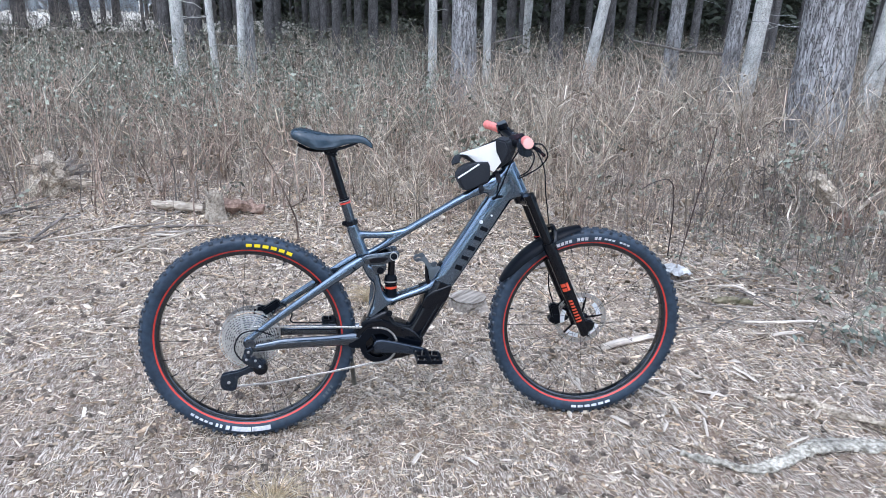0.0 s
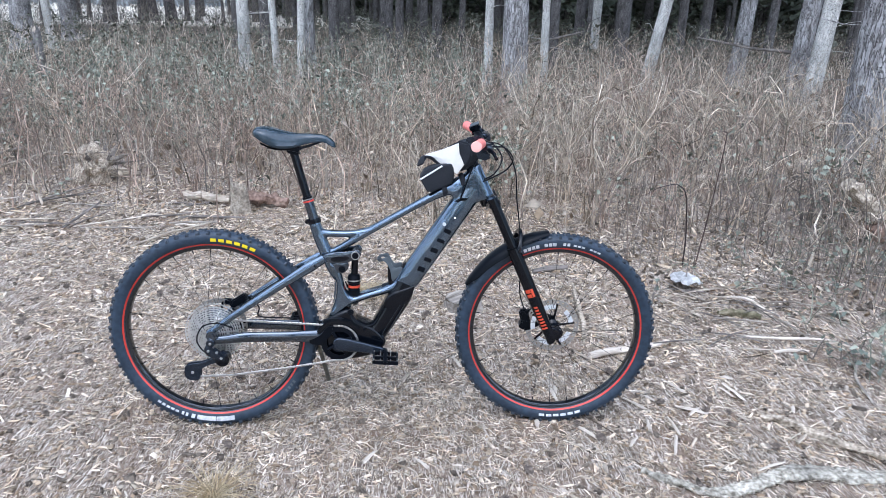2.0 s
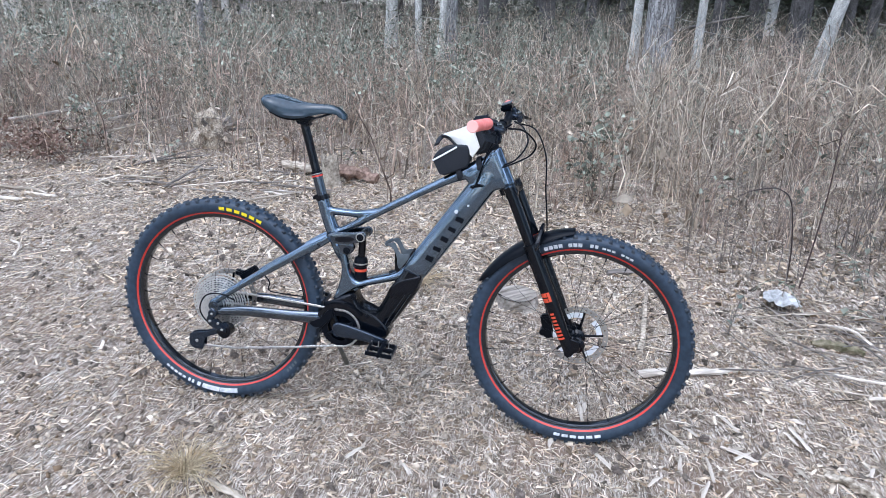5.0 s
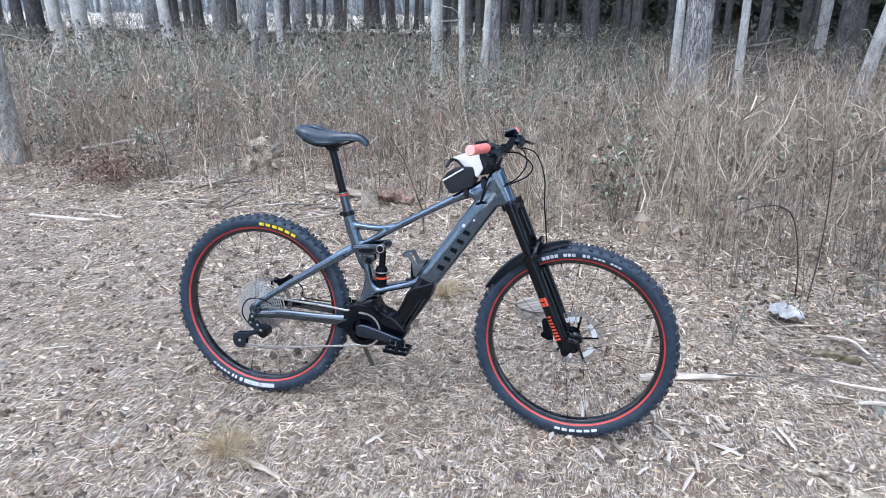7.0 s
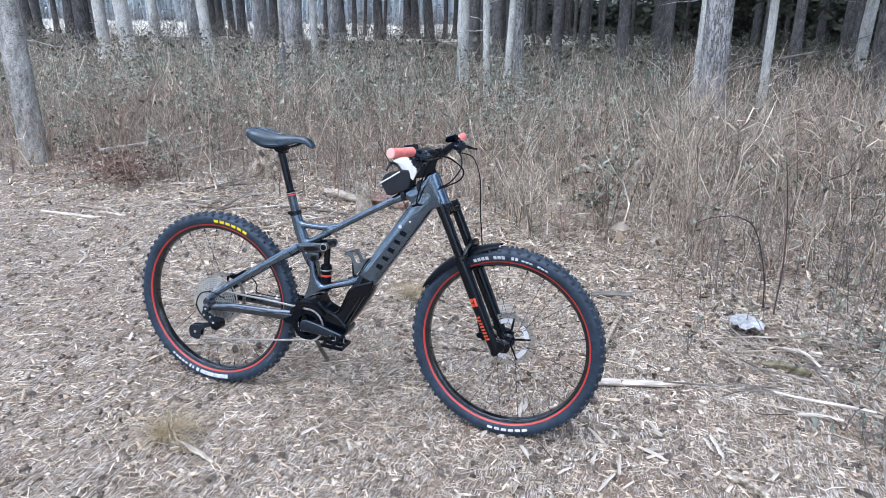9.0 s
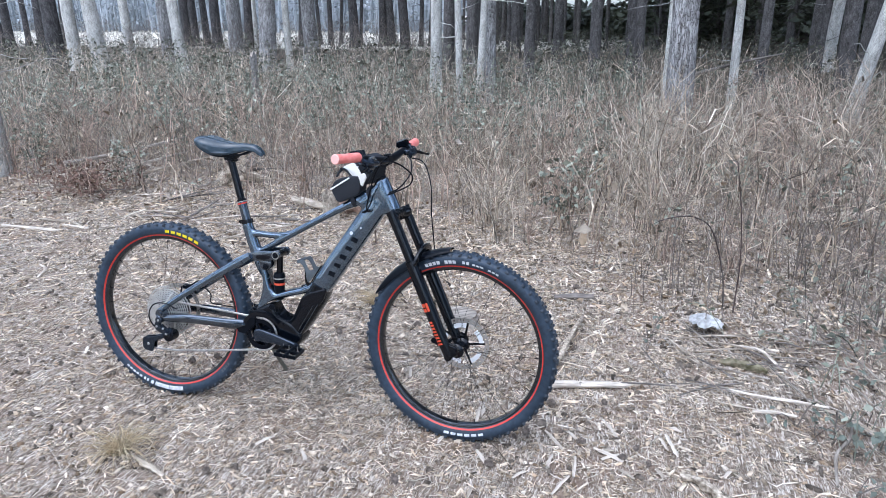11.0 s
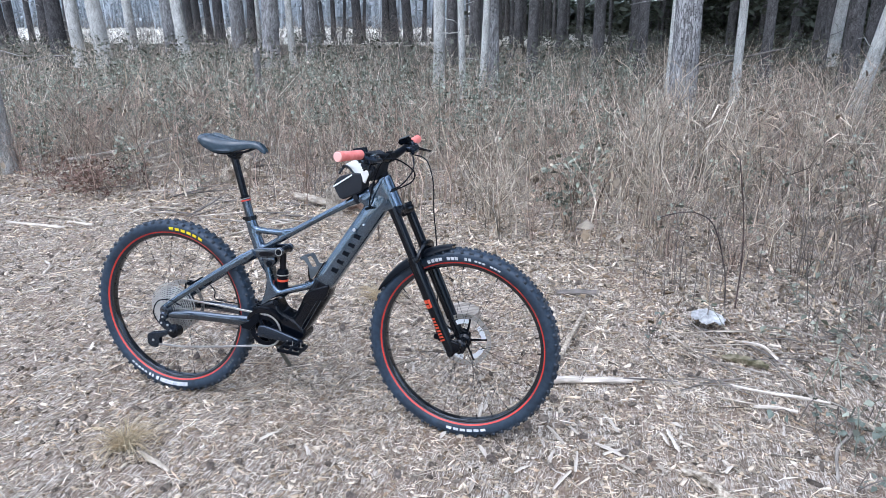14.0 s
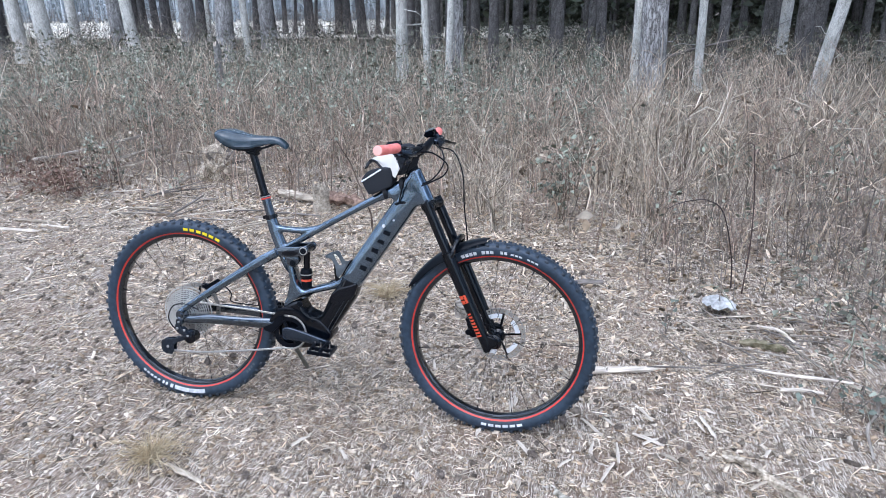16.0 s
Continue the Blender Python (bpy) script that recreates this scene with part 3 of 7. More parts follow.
# ---- undergrowth: dry upright stems with side twigs ----
def bushes(x, y, tall, radius, lean=0.3, side=6, curl=0.35):
    n = len(x)
    z = height(x, y) - 0.02
    a = RNG.uniform(0, 2 * np.pi, n)
    tip = np.stack([np.cos(a), np.sin(a), np.zeros(n)], -1) * np.abs(RNG.normal(0, lean, n))[:, None]
    wig = RNG.normal(0, 0.06, (n, 5, 3)) * np.array([1, 1, 0.2])
    s = np.linspace(0, 1, 5)
    pts = np.stack([x, y, z], -1)[:, None] + (np.array([0, 0, 1.0]) * s[None, :, None] + tip[:, None] * (s ** 1.6)[None, :, None] + wig * s[None, :, None]) * tall[:, None, None]
    out = [strands(pts, radius[:, None] * np.linspace(1, 0.35, 5)[None])]
    for _ in range(side):
        f = RNG.uniform(0.25, 0.95, n) * 3.99
        j = f.astype(int)
        g = (f - j)[:, None]
        i = np.arange(n)
        b = pts[i, j] * (1 - g) + pts[i, j + 1] * g
        a = RNG.uniform(0, 2 * np.pi, n)
        up = RNG.uniform(0.1, 1.1, n)
        d = np.stack([np.cos(a), np.sin(a), up], -1)
        d /= np.linalg.norm(d, axis=1, keepdims=True)
        ln = tall * RNG.uniform(0.12, 0.42, n)
        mid = b + d * ln[:, None] * 0.5 + RNG.normal(0, 0.012, (n, 3))
        end = b + d * ln[:, None] + np.array([0, 0, 1]) * (ln * RNG.normal(0, curl, n))[:, None]
        r = radius * RNG.uniform(0.35, 0.6, n)
        out.append(strands(np.stack([b, mid, end], 1), r[:, None] * np.array([[1, 0.8, 0.5]])))
    return join(out)


def wild(x, y):
    e = y - veg_edge(x)
    return np.clip(e / 1.6 + 0.07, 0, 1) * (0.22 + 0.78 * np.clip(waves(x, y, 0.9, 11) * 2.2 + 0.5, 0, 1)) * np.clip(0.75 + 1.1 * waves(x, y, 0.34, 13), 0.15, 1)


ux, uy = scatter(5000, -7, 7.5, 0.2, 6.0, lambda x, y: wild(x, y) * np.clip(0.72 + 0.28 * x, 0.5, 1))
e = np.clip((uy - veg_edge(ux)) / 1.8, 0, 1)
tall = (0.28 + 0.42 * e) * RNG.uniform(0.55, 1.35, len(ux))
tagged(new("dry_undergrowth", tri_mesh("dry_undergrowth", *bushes(ux, uy, tall, 0.0017 + RNG.gamma(1.5, 0.0024, len(ux))), STEM)),
       "dense dry leafless stems of straw-grey undergrowth", "undergrowth", kind="stuff")
ux, uy = scatter(4500, -15, 14, 5.5, 17, lambda x, y: 0.55 + 0.45 * np.clip(waves(x, y, 2.0, 12) + 0.5, 0, 1))
tall = RNG.uniform(0.45, 1.0, len(ux))
tagged(new("far_undergrowth", tri_mesh("far_undergrowth", *bushes(ux, uy, tall, RNG.uniform(0.002, 0.005, len(ux)), side=4), STEM)),
       "dry grey-brown undergrowth below the trees", "undergrowth", kind="stuff")
ux, uy = scatter(7600, -7, 7.5, 0.6, 8.0, lambda x, y: wild(x, y) * np.clip(0.35 + waves(x, y, 2.2, 14) + 0.45 * (x < 1.2), 0.08, 1))
tall = RNG.uniform(0.35, 0.8, len(ux))
tagged(new("reddish_undergrowth", tri_mesh("reddish_undergrowth", *bushes(ux, uy, tall, 0.0017 + RNG.gamma(1.6, 0.0021, len(ux)), lean=0.24, side=4), STEM_RED)),
       "reddish-brown upright dry stems among the undergrowth", "undergrowth", kind="stuff")


# darker twiggy brush at both sides, also standing for shaded gaps among stems
ux, uy = scatter(4200, -7, 6.5, 0.2, 6.0, lambda x, y: wild(x, y) * np.where(x > 1.9, 1.0, np.where(x < -1.2, 0.6, 0.2) + 2.5 * np.exp(-(((x + 2.75) / 0.5) ** 2 + ((y - 3.2) / 0.4) ** 2))))
tagged(new("dark_brush", tri_mesh("dark_brush", *bushes(ux, uy, RNG.uniform(0.22, 0.7, len(ux)), 0.0014 + RNG.gamma(1.5, 0.0016, len(ux)), lean=0.4, side=7), BRUSH)),
       "dark brown leafless twiggy brush", "undergrowth", kind="stuff")


# bent and fallen stems crossing one another
def tangle(x, y, reach, rise, k=5):
    n = len(x)
    a = RNG.uniform(0, 2 * np.pi, n)
    s = np.linspace(0, 1, k)
    flat = np.stack([np.cos(a), np.sin(a), np.zeros(n)], -1) * reach[:, None]
    turn = np.stack([-np.sin(a), np.cos(a), np.zeros(n)], -1) * (reach * RNG.normal(0, 0.35, n))[:, None]
    arch = np.sin(s[None] * RNG.uniform(1.2, 3.0, n)[:, None])
    pts = np.stack([x, y, height(x, y)], -1)[:, None] + flat[:, None] * s[None, :, None] + turn[:, None] * (s ** 2)[None, :, None]
    pts[:, :, 2] += rise[:, None] * arch
    pts += RNG.normal(0, 0.026, pts.shape)
    r = np.minimum(0.0009 + RNG.gamma(2.0, 0.0006, n), 0.0026)
    return strands(pts, r[:, None] * np.linspace(1, 0.4, k)[None])


ax, ay = scatter(11500, -6, 6.5, 0.0, 6.0, wild)
tagged(new("tangled_stems", tri_mesh("tangled_stems", *tangle(ax, ay, RNG.uniform(0.12, 0.6, len(ax)), RNG.uniform(0.05, 0.65, len(ax))), STEM)),
       "bent and tangled pale dead stems in the undergrowth", "undergrowth", kind="stuff")


# ---- brambles with grey-green leaves ----
def leaves(c, size, droop=0.4):
    """Folded pointed leaves of four triangles, at the points c."""
    n = len(c)
    a, p = RNG.uniform(0, 2 * np.pi, n), RNG.normal(-0.15, droop, n)
    e1 = np.stack([np.cos(a) * np.cos(p), np.sin(a) * np.cos(p), np.sin(p)], -1)
    q = RNG.normal(0, 0.5, n)
    e2 = np.stack([-np.sin(a) * np.cos(q), np.cos(a) * np.cos(q), np.sin(q)], -1)
    e3 = np.cross(e1, e2)
    s = size[:, None]
    v = np.stack([c, c + (e1 * 0.45 + e2 * 0.36 + e3 * 0.10) * s, c + e1 * s - e3 * 0.1 * s, c + (e1 * 0.45 - e2 * 0.36 + e3 * 0.10) * s, c + e1 * 0.5 * s], 1).reshape(-1, 3)
    f = np.array([[0, 4, 1], [1, 4, 2], [2, 4, 3], [3, 4, 0]])
    return v, (np.arange(n)[:, None, None] * 5 + f[None]).reshape(-1, 3)


def brambles(x, y, reach, rise, per=9, size=(0.03, 0.06)):
    n = len(x)
    a = RNG.uniform(0, 2 * np.pi, n)
    s = np.linspace(0, 1, 6)
    flat = np.stack([np.cos(a), np.sin(a), np.zeros(n)], -1) * reach[:, None]
    base = np.stack([x, y, height(x, y)], -1)
    pts = base[:, None] + flat[:, None] * s[None, :, None] + np.array([0, 0, 1.0]) * (rise[:, None] * np.sin(s * 2.5)[None])[:, :, None]
    cane = strands(pts, np.repeat(RNG.uniform(0.0016, 0.0032, n)[:, None], 6, 1))
    i = np.repeat(np.arange(n), per)
    f = RNG.uniform(0.8, 4.99, len(i))
    j = f.astype(int)
    g = (f - j)[:, None]
    c = pts[i, j] * (1 - g) + pts[i, j + 1] * g + RNG.normal(0, 0.02, (len(i), 3))
    return cane, leaves(c, RNG.uniform(*size, len(i)))


def green_spots(x, y):
    return wild(x, y) * np.clip(0.08 + 1.6 * (waves(x, y, 2.6, 31) - 0.05) + 0.35 * (y > 5) + 0.5 * (x > 2.1) + 0.35 * (x < -1.6), 0, 1)


rx, ry = scatter(5600, -9, 8, 0.2, 10, green_spots)
cane, leaf = brambles(rx, ry, RNG.uniform(0.15, 0.6, len(rx)), RNG.uniform(0.2, 0.75, len(rx)), per=12, size=(0.022, 0.052))
tagged(new("bramble_canes", tri_mesh("bramble_canes", *cane, STEM_RED)), "thin arching brown bramble canes", "bramble", kind="stuff")
tagged(new("bramble_leaves", tri_mesh("bramble_leaves", *leaf, LEAF)), "dull grey-green bramble leaves among dry stems", "bramble", kind="stuff")
zx, zy = scatter(1400, -8, 1.5, 4.0, 10, lambda x, y: np.clip(0.5 + 1.3 * waves(x, y, 1.6, 33), 0, 1))
cane, leaf = brambles(zx, zy, RNG.uniform(0.2, 0.6, len(zx)), RNG.uniform(0.45, 0.95, len(zx)), per=13, size=(0.025, 0.058))
tagged(new("bramble_thicket", tri_mesh("bramble_thicket", *join([cane, leaf]), LEAF)), "thicket of grey-green brambles below the trees", "bramble", kind="stuff")
sx, sy = scatter(3600, -22, 26, 10.5, 34, lambda x, y: np.where((x < -3) & (y > 20), 0.15, 1.0))
cane, leaf = brambles(sx, sy, RNG.uniform(0.3, 0.9, len(sx)), RNG.uniform(0.35, 0.95, len(sx)), per=8, size=(0.06, 0.13))
tagged(new("wood_floor_growth", tri_mesh("wood_floor_growth", *join([cane, leaf]), LEAF_DARK)), "low dark green growth on the floor of the wood", "undergrowth", kind="stuff")
gx2, gy2 = scatter(150, 1.75, 3.4, -0.35, 1.9, lambda x, y: np.clip((x - 1.7) * 1.4 - 0.25 * np.abs(y - 0.2), 0.1, 1))
cane, leaf = brambles(gx2, gy2, RNG.uniform(0.08, 0.26, len(gx2)), RNG.uniform(0.05, 0.22, len(gx2)), per=6, size=(0.022, 0.05))
tagged(new("bramble_patch", tri_mesh("bramble_patch", *join([cane, leaf]), LEAF)), "low grey-green bramble shoots beside dead branches", "bramble", kind="stuff")
# single dark-leaved shoots that can be told apart
shoot_rng = random.Random(83)
SHOOTS = [(1.98, 0.23), (1.93, 0.28), (2.03, 0.19), (2.06, 0.27), (2.04, -0.09), (2.11, -0.14), (2.18, -0.05), (2.22, 0.10), (2.27, 0.16), (1.38, 0.83), (2.10, 1.42), (2.36, 1.22), (2.45, 0.9), (2.30, 0.62), (2.55, 0.45), (2.30, -0.22)]
for k, (x, y) in enumerate(SHOOTS):
    b = thing("bramble_shoot", "low bramble shoot with dark grey-green leaves", "bramble", "bramble shoots beside the branches", at=pose(x, y, float(height(x, y)), 0, 0, k * 67))
    n = 2
    cane, leaf = brambles(np.zeros(n), np.zeros(n), RNG.uniform(0.05, 0.15, n), RNG.uniform(0.05, 0.12 if k != 9 else 0.2, n), per=shoot_rng.randint(3, 5), size=(0.026, 0.052))
    for v in (cane[0], leaf[0]):
        v[:, 2] -= float(height(0, 0))
    part("stem", tri_mesh("stem", *cane, BRUSH), BRUSH, b, "thin brown cane")
    part("foliage", tri_mesh("foliage", *leaf, LEAF_SHOOT), LEAF_SHOOT, b, "dark grey-green leaves")
vx, vy = scatter(330, 1.95, 3.3, -0.4, 1.1, lambda x, y: np.clip((x - 1.9) * 1.6, 0, 1))
tagged(new("low_brush", tri_mesh("low_brush", *bushes(vx, vy, RNG.uniform(0.08, 0.30, len(vx)), RNG.uniform(0.0012, 0.0026, len(vx)), lean=0.7, side=6), BRUSH)),
       "low dark sprawling twigs beside dead branches", "undergrowth", kind="stuff")
# thin dark saplings standing apart behind the bark flake
vx, vy = scatter(150, 1.3, 2.9, 0.75, 2.0, lambda x, y: np.clip((y - veg_edge(x) + 0.45) * 1.5, 0, 1))
tagged(new("thin_saplings", tri_mesh("thin_saplings", *bushes(vx, vy, RNG.uniform(0.25, 0.8, len(vx)), RNG.uniform(0.0014, 0.003, len(vx)), lean=0.13, side=3), BRUSH)),
       "thin dark upright leafless saplings", "sapling", kind="stuff")
fx, fy = scatter(60, -4.2, -3.2, 2.75, 3.2)
cane, leaf = brambles(fx, fy, RNG.uniform(0.1, 0.35, len(fx)), RNG.uniform(0.08, 0.3, len(fx)), per=14, size=(0.02, 0.05))
tagged(new("dead_fern", tri_mesh("dead_fern", *join([cane, leaf]), FERN)), "rusty brown heap of dead fern at the path's edge", "fern", kind="stuff")


# single shrubs and bramble bushes that stand out of the rest
def shrub_mesh(k, material):
    n = 15
    a, d = RNG.uniform(0, 2 * np.pi, n), np.abs(RNG.normal(0, 0.05, n))
    tall = RNG.uniform(0.35, 0.85, n)
    v, t = bushes(d * np.cos(a), d * np.sin(a), tall, RNG.uniform(0.0018, 0.0046, n), lean=0.42, side=7)
    v[:, 2] -= float(height(0, 0))
    return tri_mesh("dry_shrub", v, t, material)


SHRUBS = [shrub_mesh(k, STEM_RED if k % 3 == 2 else STEM) for k in range(9)]
shrub_rng = random.Random(17)
count = 0
while count < 130:
    x, y = shrub_rng.uniform(-5.5, 6.0), shrub_rng.uniform(0.5, 6.0)
    if math.hypot((x + 2.2) / 0.6, (y - 3.3) / 0.8) < 1 or (1.7 < x < 4.0 and y < 3.7 and shrub_rng.random() < 0.6):   # round the stump and the log it is open
        continue
    if y < float(veg_edge(x)) - 0.1 or shrub_rng.random() > float(wild(x, y)) + 0.15:
        continue
    k = shrub_rng.randrange(9)
    ob = new("dry_shrub", SHRUBS[k])
    ob.matrix_basis = pose(x, y, float(height(x, y)), 0, 0, shrub_rng.uniform(0, 360)) @ Matrix.Scale(shrub_rng.uniform(0.6, 1.15) * (0.75 if y < float(veg_edge(x)) + 0.6 else 1) * (1.22 if x > 0.8 and y > 2.2 else 1), 4)
    tagged(ob, "leafless reddish-brown shrub of thin upright stems" if k % 3 == 2 else "leafless straw-grey shrub of tangled dry stems", "shrub", "dry shrubs at the clearing's edge")
    count += 1


def bramble_parts(k):
    n = 12
    a, d = RNG.uniform(0, 2 * np.pi, n), np.abs(RNG.normal(0, 0.06, n))
    cane, leaf = brambles(d * np.cos(a), d * np.sin(a), RNG.uniform(0.1, 0.32, n), RNG.uniform(0.25, 0.6, n), per=16, size=(0.03, 0.065))
    return tri_mesh("stem", *cane, STEM_RED), tri_mesh("foliage", *leaf, LEAF)


BRAMBLES = [bramble_parts(k) for k in range(4)]
SPOTS = [(0.88, 2.62), (1.15, 4.29), (-0.98, 11.43), (0.74, 4.53), (2.05, 3.15), (5.54, 18.0), (1.98, 5.44), (-4.78, 10.86), (4.46, 18.53)]
while len(SPOTS) < 27:
    x, y = shrub_rng.uniform(-5.0, 5.5), shrub_rng.uniform(1.2, 6.5)
    if y > float(veg_edge(x)) + 0.5 and math.hypot((x + 2.2) / 0.9, (y - 3.3) / 1.2) > 1:
        SPOTS.append((x, y))
for k, (x, y) in enumerate(SPOTS):
    b = thing("bramble_bush", "low bramble bush with dull grey-green leaves", "bramble", "bramble bushes", at=pose(x, y, float(height(x, y)), 0, 0, k * 73) @ Matrix.Scale(1.12 if k == 0 else 0.7 + 0.05 * (k % 8), 4))
    part("stem", BRAMBLES[k % 4][0], STEM_RED, b, "thin brown canes")
    part("foliage", BRAMBLES[k % 4][1], LEAF, b, "grey-green pointed leaves")


# crumpled dead leaves hanging among the stems
hx_, hy_ = scatter(30000, -7, 7.5, 0.3, 6.5, lambda x, y: wild(x, y) * np.clip(0.45 + 1.2 * waves(x, y, 0.8, 35), 0.05, 1))
hz_ = height(hx_, hy_) + RNG.gamma(1.5, 0.13, len(hx_)) + 0.01
tagged(new("hanging_leaves", tri_mesh("hanging_leaves", *leaves(np.stack([hx_, hy_, hz_], -1), RNG.gamma(3.0, 0.0105, len(hx_)) + 0.010, 0.9), HANG)), "small crumpled dead leaves caught among dry stems", "leaves", kind="stuff")


# ---- trees ----
def trunk_mesh(name, r, tall, bark, sides=20, rings=26, rough=0.035, flare=0.35, bend=0.02, stubs=8, seed=0):
    """A tapered, slightly crooked trunk with root flare and dead branch stubs."""
    g = np.random.default_rng(seed)
    s = np.concatenate([np.linspace(0, 0.25, rings // 2), np.linspace(0.27, 1, rings - rings // 2)])
    z = s * tall
    rad = r * (1 - 0.75 * s) * (1 + flare * np.exp(-z / 0.28))
    ang = np.arange(sides) * 2 * np.pi / sides
    cx = bend * tall * np.sin(s * 3 + g.uniform(0, 6)) * s
    cy = bend * tall * np.cos(s * 2.6 + g.uniform(0, 6)) * s
    lump = 1 + rough * (g.normal(0, 0.5, (rings, sides)) + np.sin(ang * 5 + g.uniform(0, 6))[None] * np.exp(-z / 0.5)[:, None])
    v = np.stack([cx[:, None] + rad[:, None] * lump * np.cos(ang), cy[:, None] + rad[:, None] * lump * np.sin(ang), np.repeat(z[:, None], sides, 1) - 0.1], -1).reshape(-1, 3)
    i = np.arange(rings * sides).reshape(rings, sides)
    j = np.roll(i, -1, 1)
    t = np.concatenate([np.stack([i[:-1], j[:-1], j[1:]], -1).reshape(-1, 3), np.stack([i[:-1], j[1:], i[1:]], -1).reshape(-1, 3)])
    pieces = [(v, t)]
    if stubs:
        zz = np.concatenate([g.uniform(0.5, 4.2, stubs), g.uniform(4.2, tall * 0.6, stubs)])
        a = g.uniform(0, 2 * np.pi, 2 * stubs)
        ln = g.uniform(0.12, 0.9, 2 * stubs)
        f = zz / tall
        b = np.stack([np.interp(f, s, cx), np.interp(f, s, cy), zz], -1)
        d = np.stack([np.cos(a), np.sin(a), g.uniform(-0.25, 0.35, 2 * stubs)], -1)
        pts = b[:, None] + d[:, None] * (np.interp(f, s, rad)[:, None] * 0.8 + np.linspace(0, 1, 4)[None] * ln[:, None])[:, :, None]
        pts[:, 2:, 2] += g.normal(0, 0.03, (2 * stubs, 2))
        pieces.append(strands(pts, (g.uniform(0.004, 0.011, 2 * stubs))[:, None] * np.linspace(1, 0.4, 4)[None], 5))
    return tri_mesh(name, *join(pieces), bark, True)


def crown_mesh(name, z0, z1, reach, n, seed, k=10, size=(0.30, 0.65)):
    """Needle sprays on sagging boughs, with gaps."""
    g = np.random.default_rng(seed)
    s = g.random(n) ** 0.8
    z = z0 + (z1 - z0) * s
    a = g.uniform(0, 2 * np.pi, n)
    out = reach * (1.05 - s) * g.uniform(0.6, 1.15, n)
    steps = np.linspace(0.08, 1, 5)
    pts = np.stack([np.cos(a)[:, None] * out[:, None] * steps, np.sin(a)[:, None] * out[:, None] * steps, z[:, None] - 0.25 * out[:, None] * steps ** 2 + 0.1], -1)
    bough = strands(pts, (0.012 + 0.012 * (1 - s))[:, None] * np.linspace(1, 0.3, 5)[None])
    i = np.repeat(np.arange(n), k)
    f = g.uniform(0.8, 3.99, len(i))
    j = f.astype(int)
    w = (f - j)[:, None]
    c = pts[i, j] * (1 - w) + pts[i, j + 1] * w + g.normal(0, 0.09, (len(i), 3))
    return tri_mesh(name, *join([bough, leaves(c, g.uniform(*size, len(i)))]), NEEDLES)


CROWNS = [crown_mesh("crown", 6.5 + k, 15 + k, 2.3, 26, 90 + k, 8, (0.34, 0.75)) for k in range(3)]
LOW_CROWNS = [crown_mesh("crown", 0.5, 9 + k, 2.7, 62, 95 + k, 17, (0.18, 0.42)) for k in range(2)]


def tree(x, y, r, bark, label, lean=(0, 0), seed=0, tall=16.0, sides=20, rings=26, group="trees at the wood's edge", stubs=8, crown=None, flare=0.3, trunk=None):
    t = thing("tree", label, "tree", group, at=pose(x, y, float(height(x, y)), lean[0], lean[1], (seed * 67) % 360 if lean == (0, 0) else 0))
    part("trunk", trunk or trunk_mesh("trunk", r, tall, bark, sides, rings, seed=seed, stubs=stubs, flare=flare), bark, t)
    part("crown", crown or CROWNS[seed % 3], NEEDLES, t, "sparse dark conifer crown")
    return t


PINE, PALE, DARK = "grey-brown pine with cracked plated bark", "slender tree with pale lichen-grey bark", "dark conifer trunk deeper in the wood"
tree(1.97, 7.76, 0.185, BARK_PINE, PINE, seed=1, sides=40, rings=60)
tree(4.47, 3.58, 0.27, BARK_PINE, "thick grey pine with deeply cracked bark near the clearing", seed=2, sides=44, rings=70)
tree(3.01, 10.36, 0.072, BARK_PALE, PALE, seed=3, lean=(0, -2.0))
tree(4.70, 9.82, 0.105, BARK_PALE, "slender pale tree leaning to one side", seed=4, lean=(0, 9))
tree(-1.20, 10.83, 0.13, BARK_PINE, PINE, seed=5)
tree(-2.56, 12.13, 0.12, BARK_PALE, PALE, seed=6, lean=(0, 1))
tree(-1.80, 11.02, 0.066, BARK_PALE, PALE, seed=7, lean=(0, -1))
tree(-1.34, 10.52, 0.066, BARK_PALE, PALE, seed=8, lean=(0, 1.5))
tree(1.93, 10.02, 0.078, BARK_PALE, PALE, seed=9)
tree(5.79, 6.67, 0.115, BARK_PALE, PALE, seed=10, lean=(0, 3))
tree(6.40, 8.10, 0.14, BARK_PINE, PINE, seed=11, lean=(0, 1))
tree(6.75, 10.6, 0.15, BARK_PINE, PINE, seed=12, lean=(0, 2))
tree(6.92, 5.69, 0.13, BARK_PALE, PALE, seed=13, lean=(0, 6))
tree(-4.93, 3.38, 0.125, BARK_MOTTLED, "mottled grey-brown tree standing beside the path", seed=14, lean=(0, 0.6), sides=36, rings=50)
tree(-14.75, 16.1, 0.19, BARK_PALE, PALE, seed=15, lean=(0, -1))
tree(-13.4, 15.5, 0.22, BARK_PALE, PALE, seed=16, lean=(0, -3))
tree(-11.4, 16.5, 0.17, BARK_PALE, PALE, seed=17, lean=(0, -4))
tree(-14.45, 20.4, 0.27, BARK_PINE, PINE, seed=18, lean=(0, -3))
tree(-14.1, 24.4, 0.30, BARK_PINE, PINE, seed=19)
tree(-8.2, 17.0, 0.105, BARK_PALE, PALE, seed=20)
tree(-19.2, 24.5, 0.20, BARK_PALE, PALE, seed=23, lean=(0, -1))
tree(6.85, 20.1, 0.17, BARK_PALE, PALE, seed=21, lean=(0, 3))
tree(0.31, 22.5, 0.17, BARK_DARK, DARK, seed=22)

